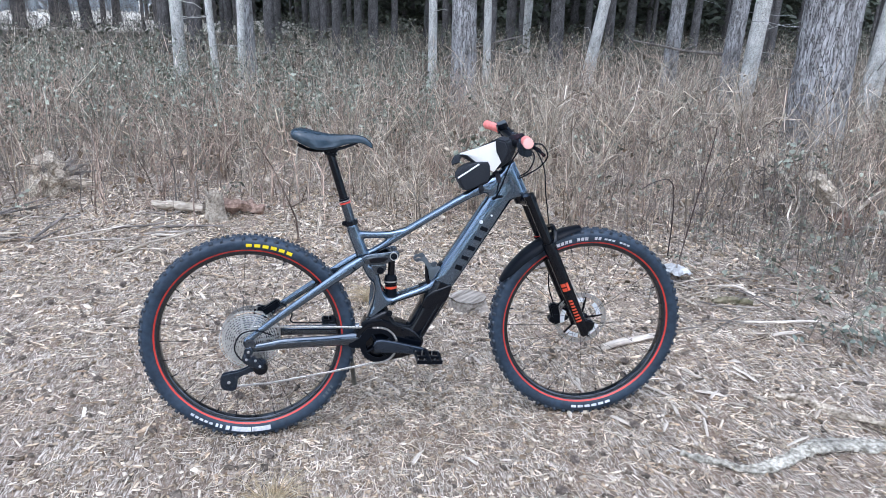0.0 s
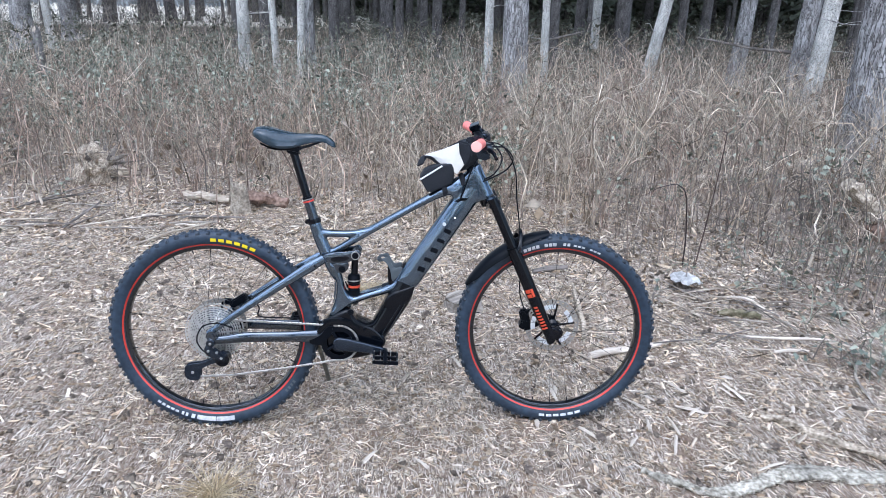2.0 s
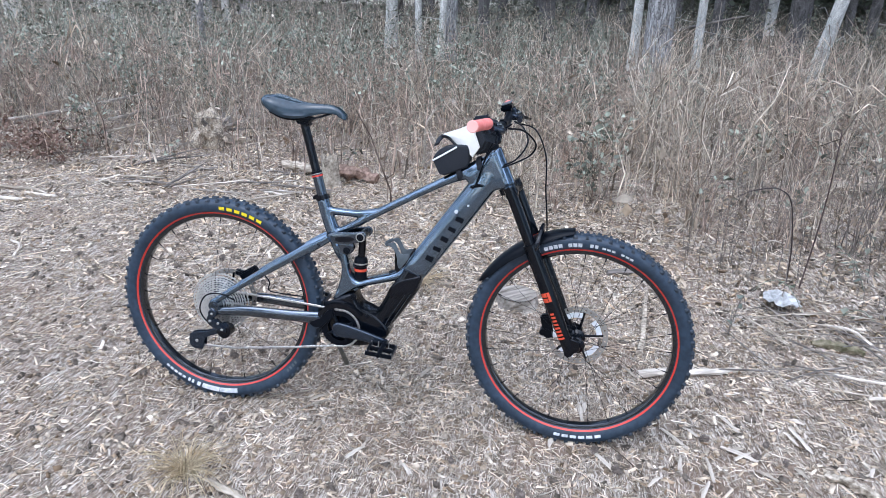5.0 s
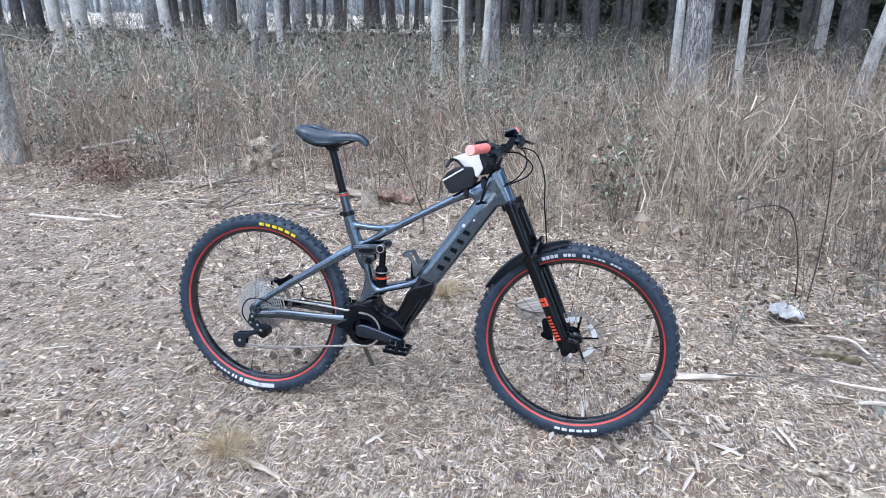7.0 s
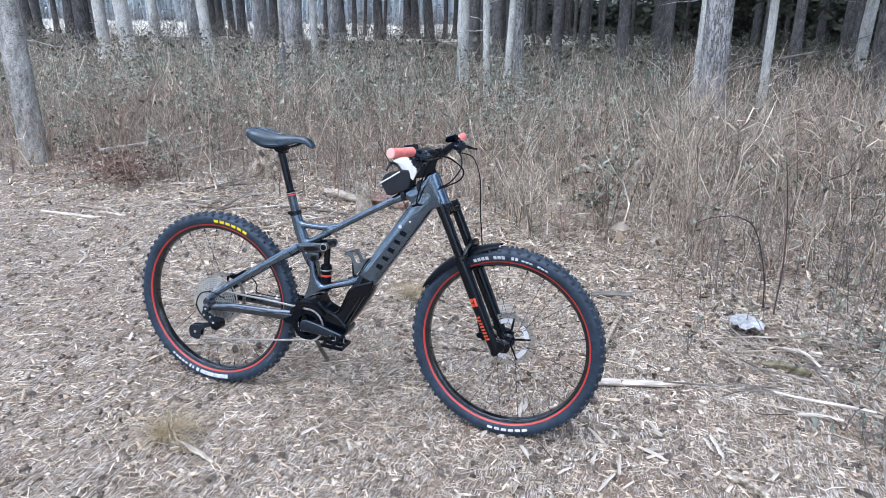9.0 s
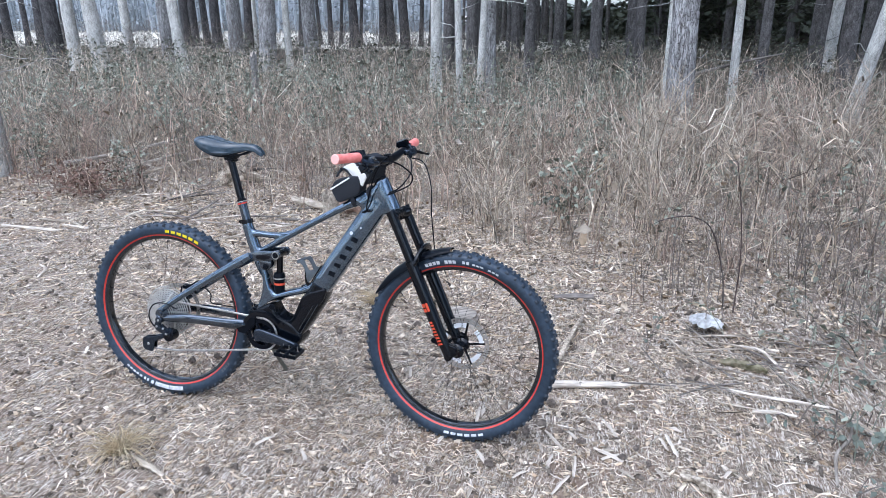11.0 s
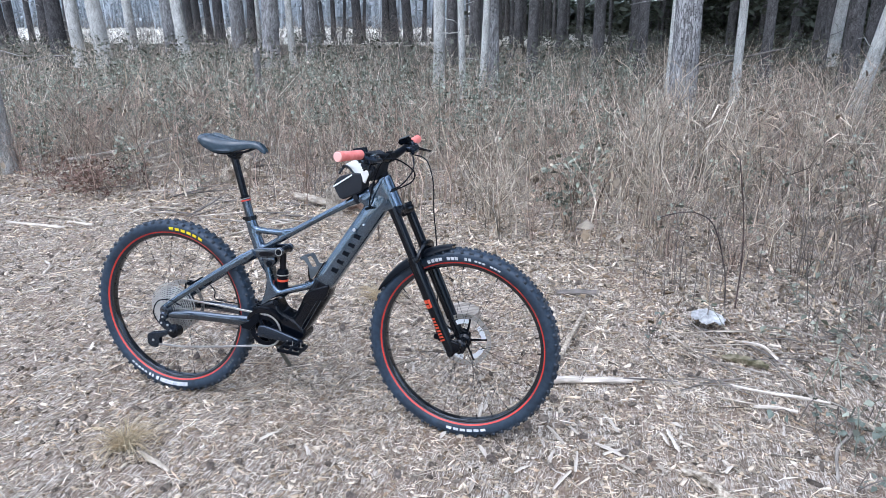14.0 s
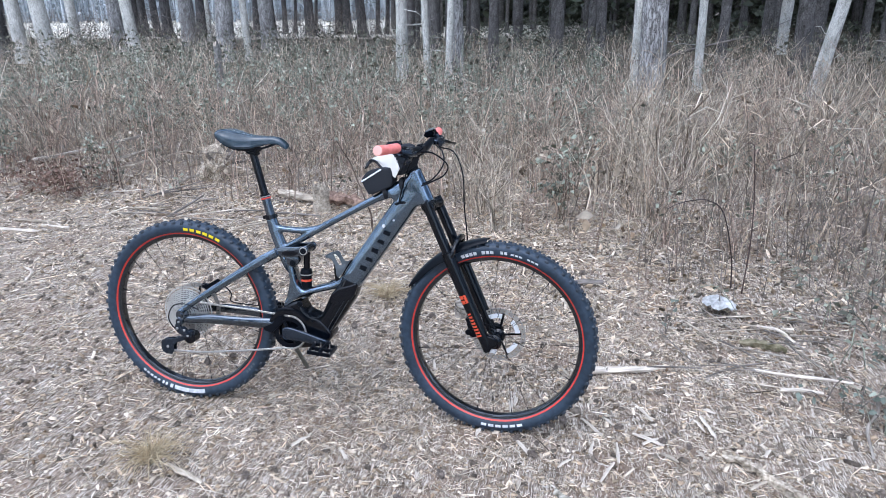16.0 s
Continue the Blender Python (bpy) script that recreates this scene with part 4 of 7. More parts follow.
# trunks towards the open field: x, y, radius, kind of bark
EDGE_TREES = [(-25.9, 24.5, 0.250, 'D'), (-28.7, 27.9, 0.229, 'D'), (-24.7, 25.7, 0.250, 'D'), (-15.5, 16.2, 0.250, 'D'), (-28.0, 30.8, 0.136, 'D'), (-20.4, 30.6, 0.243, 'D'), (-20.7, 31.8, 0.219, 'D'), (-20.0, 31.8, 0.186, 'D'), (-18.5, 30.3, 0.250, 'D'), (-16.0, 28.9, 0.220, 'D'), (-14.8, 27.4, 0.104, 'S'), (-8.8, 16.8, 0.250, 'P'), (-14.5, 31.6, 0.173, 'D'), (-9.0, 20.4, 0.250, 'P'), (-14.9, 34.8, 0.109, 'D'), (-14.3, 34.8, 0.140, 'D'), (-14.6, 37.0, 0.098, 'D'), (-12.1, 32.7, 0.246, 'D'), (-12.8, 35.4, 0.093, 'D'), (-11.0, 33.9, 0.207, 'D'), (-10.5, 33.9, 0.220, 'D'), (-9.0, 31.4, 0.245, 'D'), (-9.1, 34.5, 0.118, 'D'), (-8.6, 34.5, 0.117, 'D'), (-30.3, 30.8, 0.159, 'D')]
for k, (x, y, r, kind) in enumerate(EDGE_TREES):
    bark, words = {"D": (BARK_EDGE, "dark conifer trunk towards the field"), "P": (BARK_PINE, PINE), "S": (BARK_PALE, PALE)}[kind]
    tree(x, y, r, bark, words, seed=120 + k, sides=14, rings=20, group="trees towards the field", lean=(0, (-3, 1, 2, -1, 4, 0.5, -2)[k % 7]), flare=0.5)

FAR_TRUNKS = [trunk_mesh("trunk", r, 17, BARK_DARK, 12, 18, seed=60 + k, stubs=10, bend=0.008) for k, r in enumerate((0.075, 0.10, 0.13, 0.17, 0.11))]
far_rng = random.Random(5)
placed = []
while len(placed) < 172:
    x, y = far_rng.uniform(-42, 40), far_rng.uniform(13.5, 46)
    if abs(x) > 0.75 * (y + 4) + 3:
        continue
    if x - 1.16 < -0.262 * (y + 2.35):
        continue
    if min([math.hypot(x - a, y - b) for a, b in placed] or [9]) < 1.35:
        continue
    placed.append((x, y))
    k = len(placed)
    low = x > 2 and y > 22 and far_rng.random() < 0.5
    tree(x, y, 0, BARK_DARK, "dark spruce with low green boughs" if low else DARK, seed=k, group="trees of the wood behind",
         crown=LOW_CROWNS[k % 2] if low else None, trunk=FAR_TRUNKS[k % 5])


# unseen trees on the other sides, added to darken reflections and low light
ring_rng = random.Random(41)
for k in range(46):
    turn = radians(-228 + 276 * k / 45 + ring_rng.uniform(-2.5, 2.5))
    away = ring_rng.uniform(12, 19)
    x, y = 0.5 + away * math.cos(turn), -2.0 + away * math.sin(turn)
    if y > 4.5 or -215 < math.degrees(turn) < -178 or -62 < math.degrees(turn) < -40:      # gaps that let low sky streak the bike
        continue
    t = tree(x, y, 0, BARK_DARK, "unseen spruce added to darken what the bike reflects", seed=300 + k, group="trees round the clearing", crown=LOW_CROWNS[k % 2], trunk=FAR_TRUNKS[k % 5])
    t.matrix_basis = t.matrix_basis @ Matrix.Scale(1.15, 4)


# young spruces close the wood off
while len(placed) < 206:
    x, y = far_rng.uniform(0, 34), far_rng.uniform(24, 44)
    if x - 1.16 < 0.02 * (y + 2.35) or x > 0.72 * (y + 4) or min(math.hypot(x - a, y - b) for a, b in placed) < 1.0:
        continue
    placed.append((x, y))
    k = len(placed)
    tree(x, y, 0, BARK_DARK, "young dark spruce with boughs to the ground", seed=k, group="young spruces in the wood", crown=LOW_CROWNS[k % 2], trunk=FAR_TRUNKS[k % 3])


# dense boughs at the back of the wood
ox = RNG.uniform(-9, 46, 19000)
oy = RNG.uniform(46, 56, 19000) - 0.18 * np.abs(ox)
oz = RNG.random(19000) ** 1.2 * np.clip(2.0 + (ox - 3) * 1.1, 2.0, 9.0)
tagged(new("spruce_thicket", tri_mesh("spruce_thicket", *leaves(np.stack([ox, oy, oz], -1), RNG.uniform(0.35, 0.9, 19000), 0.7), NEEDLES)), "dark spruce boughs closing off the wood", "woods", kind="stuff")


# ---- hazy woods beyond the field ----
# haze of distance is painted into the pale blue-grey of both materials
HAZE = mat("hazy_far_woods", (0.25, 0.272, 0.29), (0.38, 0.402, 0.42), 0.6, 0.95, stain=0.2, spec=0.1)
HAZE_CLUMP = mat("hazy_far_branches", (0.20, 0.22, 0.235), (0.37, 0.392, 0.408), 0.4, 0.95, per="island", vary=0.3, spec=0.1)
hx = np.linspace(-130, -14, 240)
prof = np.array([0, 0.35, 0.7, 0.9, 1.0, 0.8])
back = np.array([0, 0.6, 1.6, 3.2, 5.0, 7.0])
tops = 5.5 + 2.6 * waves(hx, hx * 0, 26, 41) + 1.4 * waves(hx, hx * 0, 5, 42)
hv = np.stack([np.repeat(hx[:, None], 6, 1), 68 + back[None] + 1.2 * waves(hx, hx * 0 + 3, 7, 43)[:, None], tops[:, None] * prof[None]], -1)
hv += RNG.normal(0, 0.14, hv.shape)
hi = np.arange(240 * 6).reshape(240, 6)
ht = np.concatenate([np.stack([hi[:-1, :-1], hi[1:, :-1], hi[1:, 1:]], -1).reshape(-1, 3), np.stack([hi[:-1, :-1], hi[1:, 1:], hi[:-1, 1:]], -1).reshape(-1, 3)])
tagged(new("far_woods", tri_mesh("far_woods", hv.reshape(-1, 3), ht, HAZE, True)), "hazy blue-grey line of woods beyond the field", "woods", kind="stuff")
wx = RNG.uniform(-125, -12, 700)
wy = RNG.uniform(58, 68, 700)
wt = RNG.uniform(6, 11, 700)
wp = np.stack([np.stack([wx + RNG.normal(0, 0.2, 700) * k, wy, wt * k / 3], -1) for k in range(4)], 1)
far_stems = strands(wp, RNG.uniform(0.05, 0.17, 700)[:, None] * np.linspace(1, 0.4, 4)[None])
ci = RNG.integers(0, 700, 22000)
cz = RNG.random(22000) ** 1.3
clump = np.stack([wx[ci] + RNG.normal(0, 1.0, 22000), wy[ci] + RNG.normal(0, 0.8, 22000), wt[ci] * (0.06 + 0.9 * cz)], -1)
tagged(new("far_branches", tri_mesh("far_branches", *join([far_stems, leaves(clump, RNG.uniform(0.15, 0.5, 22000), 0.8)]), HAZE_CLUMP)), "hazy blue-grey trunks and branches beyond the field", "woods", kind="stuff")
qx, qy = scatter(4200, -44, -4, 17, 36, lambda x, y: np.clip(0.55 + 0.9 * waves(x, y, 6, 51), 0.05, 1))
tagged(new("field_brush", tri_mesh("field_brush", *bushes(qx, qy, RNG.uniform(0.5, 1.5, len(qx)), RNG.uniform(0.004, 0.011, len(qx)), lean=0.5, side=6), BRUSH)),
       "brown leafless brush at the edge of the field", "undergrowth", kind="stuff")


# ---- logs, stumps and sticks ----
def lumpy(bm, amount, scale, seed):
    for v in bm.verts:
        v.co += v.normal * amount * noise.noise(v.co * scale + Vector((seed, 0, 0)))


def stick(name, pts, radii, material, label, category="stick", sides=8, knots=0.12, seed=0, flat=1.0):
    bm = bmesh.new()
    z = [(p[0], p[1], float(height(p[0], p[1])) + p[2]) for p in pts]
    soft_tube(bm, z, [(r, r * flat) for r in radii], n=6, sides=sides, up=(0, 0, 1))
    bm.normal_update()
    lumpy(bm, max(radii) * knots * 2.5, 14 / max(0.05, max(radii) * 12), seed)
    a, b = Vector(z[0]), Vector(z[-1])           # its own x axis runs along the grain
    m = Matrix.Translation(a) @ (b - a).to_track_quat("X", "Z").to_matrix().to_4x4()
    bm.transform(m.inverted())
    ob = new(name, mesh_of(bm, name, material))
    ob.matrix_basis = m
    return tagged(ob, label, category, "sticks on the ground")


stick("stick", [(0.93, 0.40, 0.02), (1.04, 0.432, 0.022), (1.18, 0.455, 0.02), (1.34, 0.50, 0.016)], [0.016, 0.018, 0.015, 0.009], WOOD_BRIGHT, "pale bare stick lying flat on the ground", seed=1)
stick("stick", [(0.955, 0.56, 0.02), (0.985, 0.70, 0.03), (1.02, 0.92, 0.035), (1.06, 1.17, 0.03)], [0.014, 0.013, 0.012, 0.009], PEELING, "short weathered branch on the ground", seed=2)
stick("stick", [(1.47, -0.115, 0.016), (1.555, -0.175, 0.018), (1.64, -0.28, 0.018), (1.80, -0.42, 0.016)], [0.012, 0.017, 0.017, 0.014], PEELING, "tan knobbly stick with pale patches", seed=3, knots=0.28)
stick("branch", [(1.70, 0.47, 0.03), (1.80, 0.425, 0.035), (1.93, 0.405, 0.04), (2.06, 0.375, 0.045)], [0.004, 0.006, 0.0075, 0.006], WOOD_BRIGHT, "long thin bare dead branch", seed=4)
stick("branch", [(2.05, 0.385, 0.03), (2.12, 0.32, 0.04), (2.19, 0.25, 0.035), (2.30, 0.16, 0.02)], [0.007, 0.009, 0.008, 0.006], WOOD, "thin dead branch broken from a longer one", seed=44)
stick("branch", [(1.773, 0.331, 0.02), (1.85, 0.332, 0.022), (1.935, 0.326, 0.02)], [0.007, 0.008, 0.007], WOOD_BRIGHT, "short straight dead branch", seed=5)
stick("branch", [(1.80, 0.857, 0.03), (1.877, 0.795, 0.04), (1.926, 0.703, 0.03)], [0.006, 0.008, 0.006], WOOD_BRIGHT, "short bowed dead branch", seed=45)
stick("branch", [(1.64, 0.40, 0.01), (1.72, 0.375, 0.012), (1.79, 0.365, 0.01)], [0.003, 0.0045, 0.003], WOOD, "thin straight dead twig", seed=46)
stick("branch", [(2.13, 0.33, 0.04), (2.10, 0.22, 0.02), (2.03, 0.12, 0.01), (1.99, -0.06, 0.01)], [0.005, 0.007, 0.007, 0.005], WOOD_GREY, "thin crooked grey branch", seed=6)
stick("wood_splinter", [(1.43, 0.127, 0.012), (1.447, 0.06, 0.015), (1.468, -0.01, 0.010)], [0.006, 0.009, 0.006], WOOD_BRIGHT, "pale split splinter of wood", "wood splinter", sides=6, seed=47, flat=0.5, knots=0.3)
stick("wood_splinter", [(1.408, 0.105, 0.008), (1.420, 0.065, 0.012), (1.433, 0.03, 0.008)], [0.005, 0.007, 0.004], WOOD_BRIGHT, "pale split splinter of wood", "wood splinter", sides=6, seed=48, flat=0.5, knots=0.3)
stick("stick", [(-3.42, 1.88, 0.012), (-3.1, 1.88, 0.014), (-2.86, 1.85, 0.012)], [0.012, 0.014, 0.013], WOOD_BRIGHT, "straight pale stick beside the path", seed=7)
stick("stick", [(-2.98, 2.01, 0.01), (-2.72, 1.98, 0.01)], [0.010, 0.012], WOOD_BRIGHT, "short pale stick beside the path", seed=8)
stick("stick", [(-3.3, 2.12, 0.01), (-2.95, 2.06, 0.02), (-2.8, 2.0, 0.01)], [0.008, 0.010, 0.008], WOOD, "thin weathered stick beside the path", seed=9)
stick("stick", [(-2.45, 1.2, 0.01), (-2.33, 1.12, 0.02), (-2.28, 1.0, 0.01)], [0.006, 0.009, 0.008], WOOD_BRIGHT, "small crooked pale stick", seed=10)
stick("stick", [(-0.48, -0.49, 0.02), (-0.42, -0.52, 0.025), (-0.36, -0.535, 0.02), (-0.31, -0.56, 0.012)], [0.005, 0.012, 0.010, 0.006], WOOD, "short rotten stick with pale streaks", seed=11, knots=0.25)
stick("log", [(0.885, 1.405, 0.02), (0.99, 1.435, 0.025), (1.105, 1.463, 0.02)], [0.014, 0.020, 0.015], LOG_DARK, "short dark rotten log", "log", seed=12)
stick("log", [(2.58, 3.12, 0.05), (2.89, 3.23, 0.075), (3.23, 3.40, 0.08), (3.73, 3.69, 0.08), (4.20, 3.90, 0.07)], [0.032, 0.043, 0.045, 0.044, 0.036], WOOD, "long fallen grey-brown log in the undergrowth", "log", seed=13, sides=12)
stick("log", [(2.90, 1.62, 0.42), (3.02, 1.62, 0.34), (3.14, 1.60, 0.23)], [0.050, 0.058, 0.048], PEELING, "short broken pale log tipped on its end, bark peeling", "log", seed=14, sides=14, knots=0.3)
stick("log", [(3.11, 1.59, 0.19), (3.17, 1.56, 0.12), (3.24, 1.52, 0.04)], [0.045, 0.052, 0.034], ROT_BARK, "reddish rotten lump at the foot of a broken log", "log", seed=38, sides=12, knots=0.4)
stick("branch", [(3.15, 1.58, 0.05), (3.28, 1.60, 0.18), (3.40, 1.6, 0.30), (3.55, 1.62, 0.36)], [0.012, 0.014, 0.011, 0.006], WOOD, "forked dead branch leaning on a log", seed=34)
stick("branch", [(3.10, 1.55, 0.04), (3.35, 1.52, 0.10), (3.70, 1.5, 0.06)], [0.012, 0.012, 0.008], WOOD_GREY, "dead branch lying by a log", seed=35)
stick("log", [(1.70, 0.73, 0.015), (1.79, 0.70, 0.02), (1.88, 0.655, 0.015)], [0.014, 0.022, 0.012], MOSSY, "short mossy rotten piece of log", "log", seed=15, sides=12, knots=0.3)
stick("log", [(-1.50, 3.02, 0.05), (-1.32, 2.93, 0.06), (-1.12, 2.84, 0.06)], [0.022, 0.032, 0.028], WOOD, "short pale broken log lying on the ground", "log", seed=16, sides=12, knots=0.3)
stick("log", [(-0.98, 2.80, 0.08), (-0.85, 2.82, 0.07), (-0.70, 2.80, 0.04)], [0.05, 0.05, 0.035], ROT_BARK, "short reddish rotten log beside a stump", "log", seed=36, sides=12, knots=0.3)
stick("branch", [(-4.4, 3.5, 0.1), (-3.8, 3.7, 0.2), (-3.2, 4.1, 0.35)], [0.016, 0.018, 0.01], WOOD_GREY, "dead branch in a heap of brushwood", seed=17)
stick("branch", [(-3.9, 3.3, 0.05), (-3.4, 3.6, 0.16), (-2.9, 3.7, 0.3)], [0.014, 0.016, 0.008], WOOD_GREY, "dead branch in a heap of brushwood", seed=18)
stick("branch", [(-3.6, 3.2, 0.03), (-3.3, 3.3, 0.1), (-2.8, 3.9, 0.2)], [0.012, 0.014, 0.007], WOOD, "dead branch in a heap of brushwood", seed=19)
stick("fallen_trunk", [(2.2, 10.45, 0.46), (2.44, 10.5, 0.58), (3.1, 10.65, 0.72), (3.85, 10.8, 0.92)], [0.030, 0.030, 0.024, 0.012], LOG_DARK, "thin fallen trunk leaning across the undergrowth", "log", seed=20, sides=10)
stick("fallen_trunk", [(5.2, 9.1, 0.95), (6.0, 8.75, 0.84), (6.47, 8.5, 0.81), (6.9, 8.3, 0.7)], [0.010, 0.022, 0.030, 0.032], LOG_DARK, "thin fallen trunk lying across the undergrowth", "log", seed=37, sides=10)
DARK_STEM = mat("dark_stem", (0.03, 0.022, 0.02), (0.07, 0.05, 0.045), 30, 0.8)
stick("stem", [(1.79, 1.39, 0.0), (1.755, 1.33, 0.22), (1.66, 1.20, 0.50), (1.56, 1.10, 0.60), (1.477, 1.037, 0.625), (1.41, 1.02, 0.62), (1.357, 1.011, 0.60)], [0.0042, 0.0038, 0.0034, 0.003, 0.0026, 0.002, 0.0016], DARK_STEM, "dark arching bramble stem with a bent tip", "stem", seed=21, sides=6, knots=0.03)
stick("stem", [(1.83, 1.318, 0.0), (1.815, 1.23, 0.30), (1.77, 1.10, 0.58), (1.70, 0.94, 0.86), (1.685, 0.925, 0.90), (1.655, 0.93, 0.905)], [0.0042, 0.0036, 0.003, 0.0026, 0.0022, 0.0016], mat("dark_reddish_stem", (0.06, 0.04, 0.035), (0.14, 0.10, 0.085), 30, 0.8), "tall dark upright stem with a hooked tip", "stem", seed=22, sides=6, knots=0.05)


brush_rng = random.Random(61)
for k in range(34):
    x = brush_rng.uniform(-3.5, -1.15)
    y = float(veg_edge(x)) + brush_rng.uniform(-0.45, 0.45)
    a, ln, r_ = brush_rng.uniform(-0.6, 1.0), brush_rng.uniform(0.16, 0.62), brush_rng.uniform(0.003, 0.0085)
    dx_, dy_, up_ = math.cos(a) * ln / 2, math.sin(a) * ln / 2, brush_rng.uniform(0.0, 0.12)
    stick("stick", [(x - dx_, y - dy_, r_), (x - dx_ * 0.2, y - dy_ * 0.1 + 0.02, r_ + up_ * 0.4), (x + dx_ * 0.4, y + dy_ * 0.45, r_ + up_ * 0.7), (x + dx_, y + dy_, r_ + up_)], [r_, r_ * 1.1, r_, r_ * 0.6],
          (WOOD, LOG_DARK, WOOD_GREY, WOOD_BRIGHT, LOG_DARK)[k % 5], ("weathered tan stick in loose brushwood", "dark rotten stick in loose brushwood", "weathered grey stick in loose brushwood", "bare pale stick in loose brushwood", "dark rotten stick in loose brushwood")[k % 5], sides=6, seed=120 + k)
pile_rng = random.Random(23)
for k in range(38):
    x, y, a, ln = pile_rng.uniform(1.35, 2.3), pile_rng.uniform(0.42, 1.02), pile_rng.uniform(-1.3, 0.5), pile_rng.uniform(0.12, 0.38)
    dx_, dy_ = math.cos(a) * ln / 2, math.sin(a) * ln / 2
    stick("twig", [(x - dx_, y - dy_, pile_rng.uniform(0.005, 0.05)), (x, y + 0.01, 0.03), (x + dx_, y + dy_, pile_rng.uniform(0.005, 0.04))], [0.002, 0.0032, 0.002] if k % 2 else [0.003, 0.0045, 0.003], (WOOD_GREY, WOOD, LOG_DARK)[k % 3], ("thin grey twig in a loose heap", "thin bare tan twig in a loose heap", "thin dark twig in a loose heap")[k % 3], "twig", sides=6, seed=40 + k)
chip_rng = random.Random(31)
for k in range(30):
    x, y = chip_rng.uniform(-0.4, 2.0), chip_rng.uniform(-0.75, 0.5)
    if k < 12:
        x, y = chip_rng.uniform(0.9, 1.7), chip_rng.uniform(-0.5, 0.2)
    a, ln = chip_rng.uniform(0, math.pi), chip_rng.uniform(0.05, 0.13)
    dx_, dy_ = math.cos(a) * ln / 2, math.sin(a) * ln / 2
    stick("wood_splinter", [(x - dx_, y - dy_, 0.008), (x + dx_ * 0.1, y + dy_ * 0.1, 0.012), (x + dx_, y + dy_, 0.008)], [chip_rng.uniform(0.004, 0.008), chip_rng.uniform(0.006, 0.010), chip_rng.uniform(0.003, 0.006)], WOOD_BRIGHT if k % 3 else WOOD, "pale split splinter of wood", "wood splinter", sides=6, seed=70 + k, flat=0.6, knots=0.1)


def bark_strip():
    """A long curled strip of pale bark."""
    bm = bmesh.new()
    path = smooth_path([(0.88, -0.40, 0.012), (0.98, -0.48, 0.014), (1.08, -0.54, 0.012), (1.22, -0.52, 0.018), (1.42, -0.47, 0.022), (1.75, -0.50, 0.014)], 16)
    wide = np.interp(np.linspace(0, 1, len(path)), [0, 0.15, 0.35, 0.6, 0.85, 1], [0.008, 0.016, 0.020, 0.026, 0.038, 0.034])
    rings = []
    for i, p in enumerate(path):
        d = (path[min(i + 1, len(path) - 1)] - path[max(i - 1, 0)]).normalized()
        a = Vector((-d.y, d.x, 0)).normalized()
        base = Vector((p.x, p.y, float(height(p.x, p.y)) + p.z))
        jag = 1 + 0.35 * noise.noise(p * 30) + 0.30 * noise.noise(p * 110)
        top = [bm.verts.new(base + a * wide[i] * s * jag + Vector((0, 0, 0.007 * (1 - s * s) + 0.009 * noise.noise(p * 45 + Vector((s * 1.7, 0, 0)))))) for s in (-1, -0.75, -0.5, -0.25, 0, 0.25, 0.5, 0.75, 1)]
        low = [bm.verts.new(v.co - Vector((0, 0, 0.007))) for v in reversed(top)]
        rings.append(top + low)
    for r0, r1 in zip(rings, rings[1:]):
        for k in range(18):
            bm.faces.new((r0[k], r0[(k + 1) % 18], r1[(k + 1) % 18], r1[k]))
    bm.faces.new(rings[0][::-1]), bm.faces.new(rings[-1])
    bmesh.ops.recalc_face_normals(bm, faces=bm.faces)
    tagged(new("bark_strip", mesh_of(bm, "bark_strip", STRIP, False)), "long curled strip of pale bark on the ground", "bark")


bark_strip()


def stump(x, y, r, tall, label, top_mat, jag=0.0, seed=0, lean=(0, 0), side=STUMP):
    t = thing("tree_stump", label, "stump", "tree stumps", at=pose(x, y, float(height(x, y)) - 0.02, lean[0], lean[1], seed * 40))
    bm = bmesh.new()
    n, k = 56, 10
    rings = []
    for i in range(k):
        s = i / (k - 1)
        ring = []
        for j in range(n):
            a = 2 * math.pi * j / n
            rr = r * (1 + 0.45 * (1 - s) ** 2 * (0.7 + 0.5 * math.sin(a * 4 + seed))) * (1 + 0.07 * noise.noise(Vector((math.cos(a) * 3, math.sin(a) * 3, s * 2 + seed))) + 0.07 * noise.noise(Vector((math.cos(a) * 11, math.sin(a) * 11, s * 5 + seed))))
            z = tall * s + (jag * tall * noise.noise(Vector((math.cos(a) * 1.7, math.sin(a) * 1.7, seed + 3))) * s)
            ring.append(bm.verts.new((rr * math.cos(a), rr * math.sin(a), z)))
        rings.append(ring)
    for r0, r1 in zip(rings, rings[1:]):
        for j in range(n):
            bm.faces.new((r0[j], r0[(j + 1) % n], r1[(j + 1) % n], r1[j]))
    part("stump_bark", bm, side, t)
    cut = bmesh.new()
    mid = cut.verts.new((0, 0, tall * (1 - jag * 0.8) + 0.004))
    rim = [cut.verts.new(Vector((math.cos(2 * math.pi * j / n), math.sin(2 * math.pi * j / n), 0)) * 0) for j in range(n)]
    src = [(r * 0.97 * (1 + 0.07 * noise.noise(Vector((math.cos(2 * math.pi * j / n) * 3, math.sin(2 * math.pi * j / n) * 3, 2 + seed))))) for j in range(n)]
    for j in range(n):
        a = 2 * math.pi * j / n
        rim[j].co = (src[j] * math.cos(a), src[j] * math.sin(a), tall + jag * tall * noise.noise(Vector((math.cos(a) * 1.7, math.sin(a) * 1.7, seed + 3))) + 0.003)
    for j in range(n):
        cut.faces.new((mid, rim[j], rim[(j + 1) % n]))
    part("cut_face", cut, top_mat, t, "weathered grey sawn top", smooth=False)
    return t


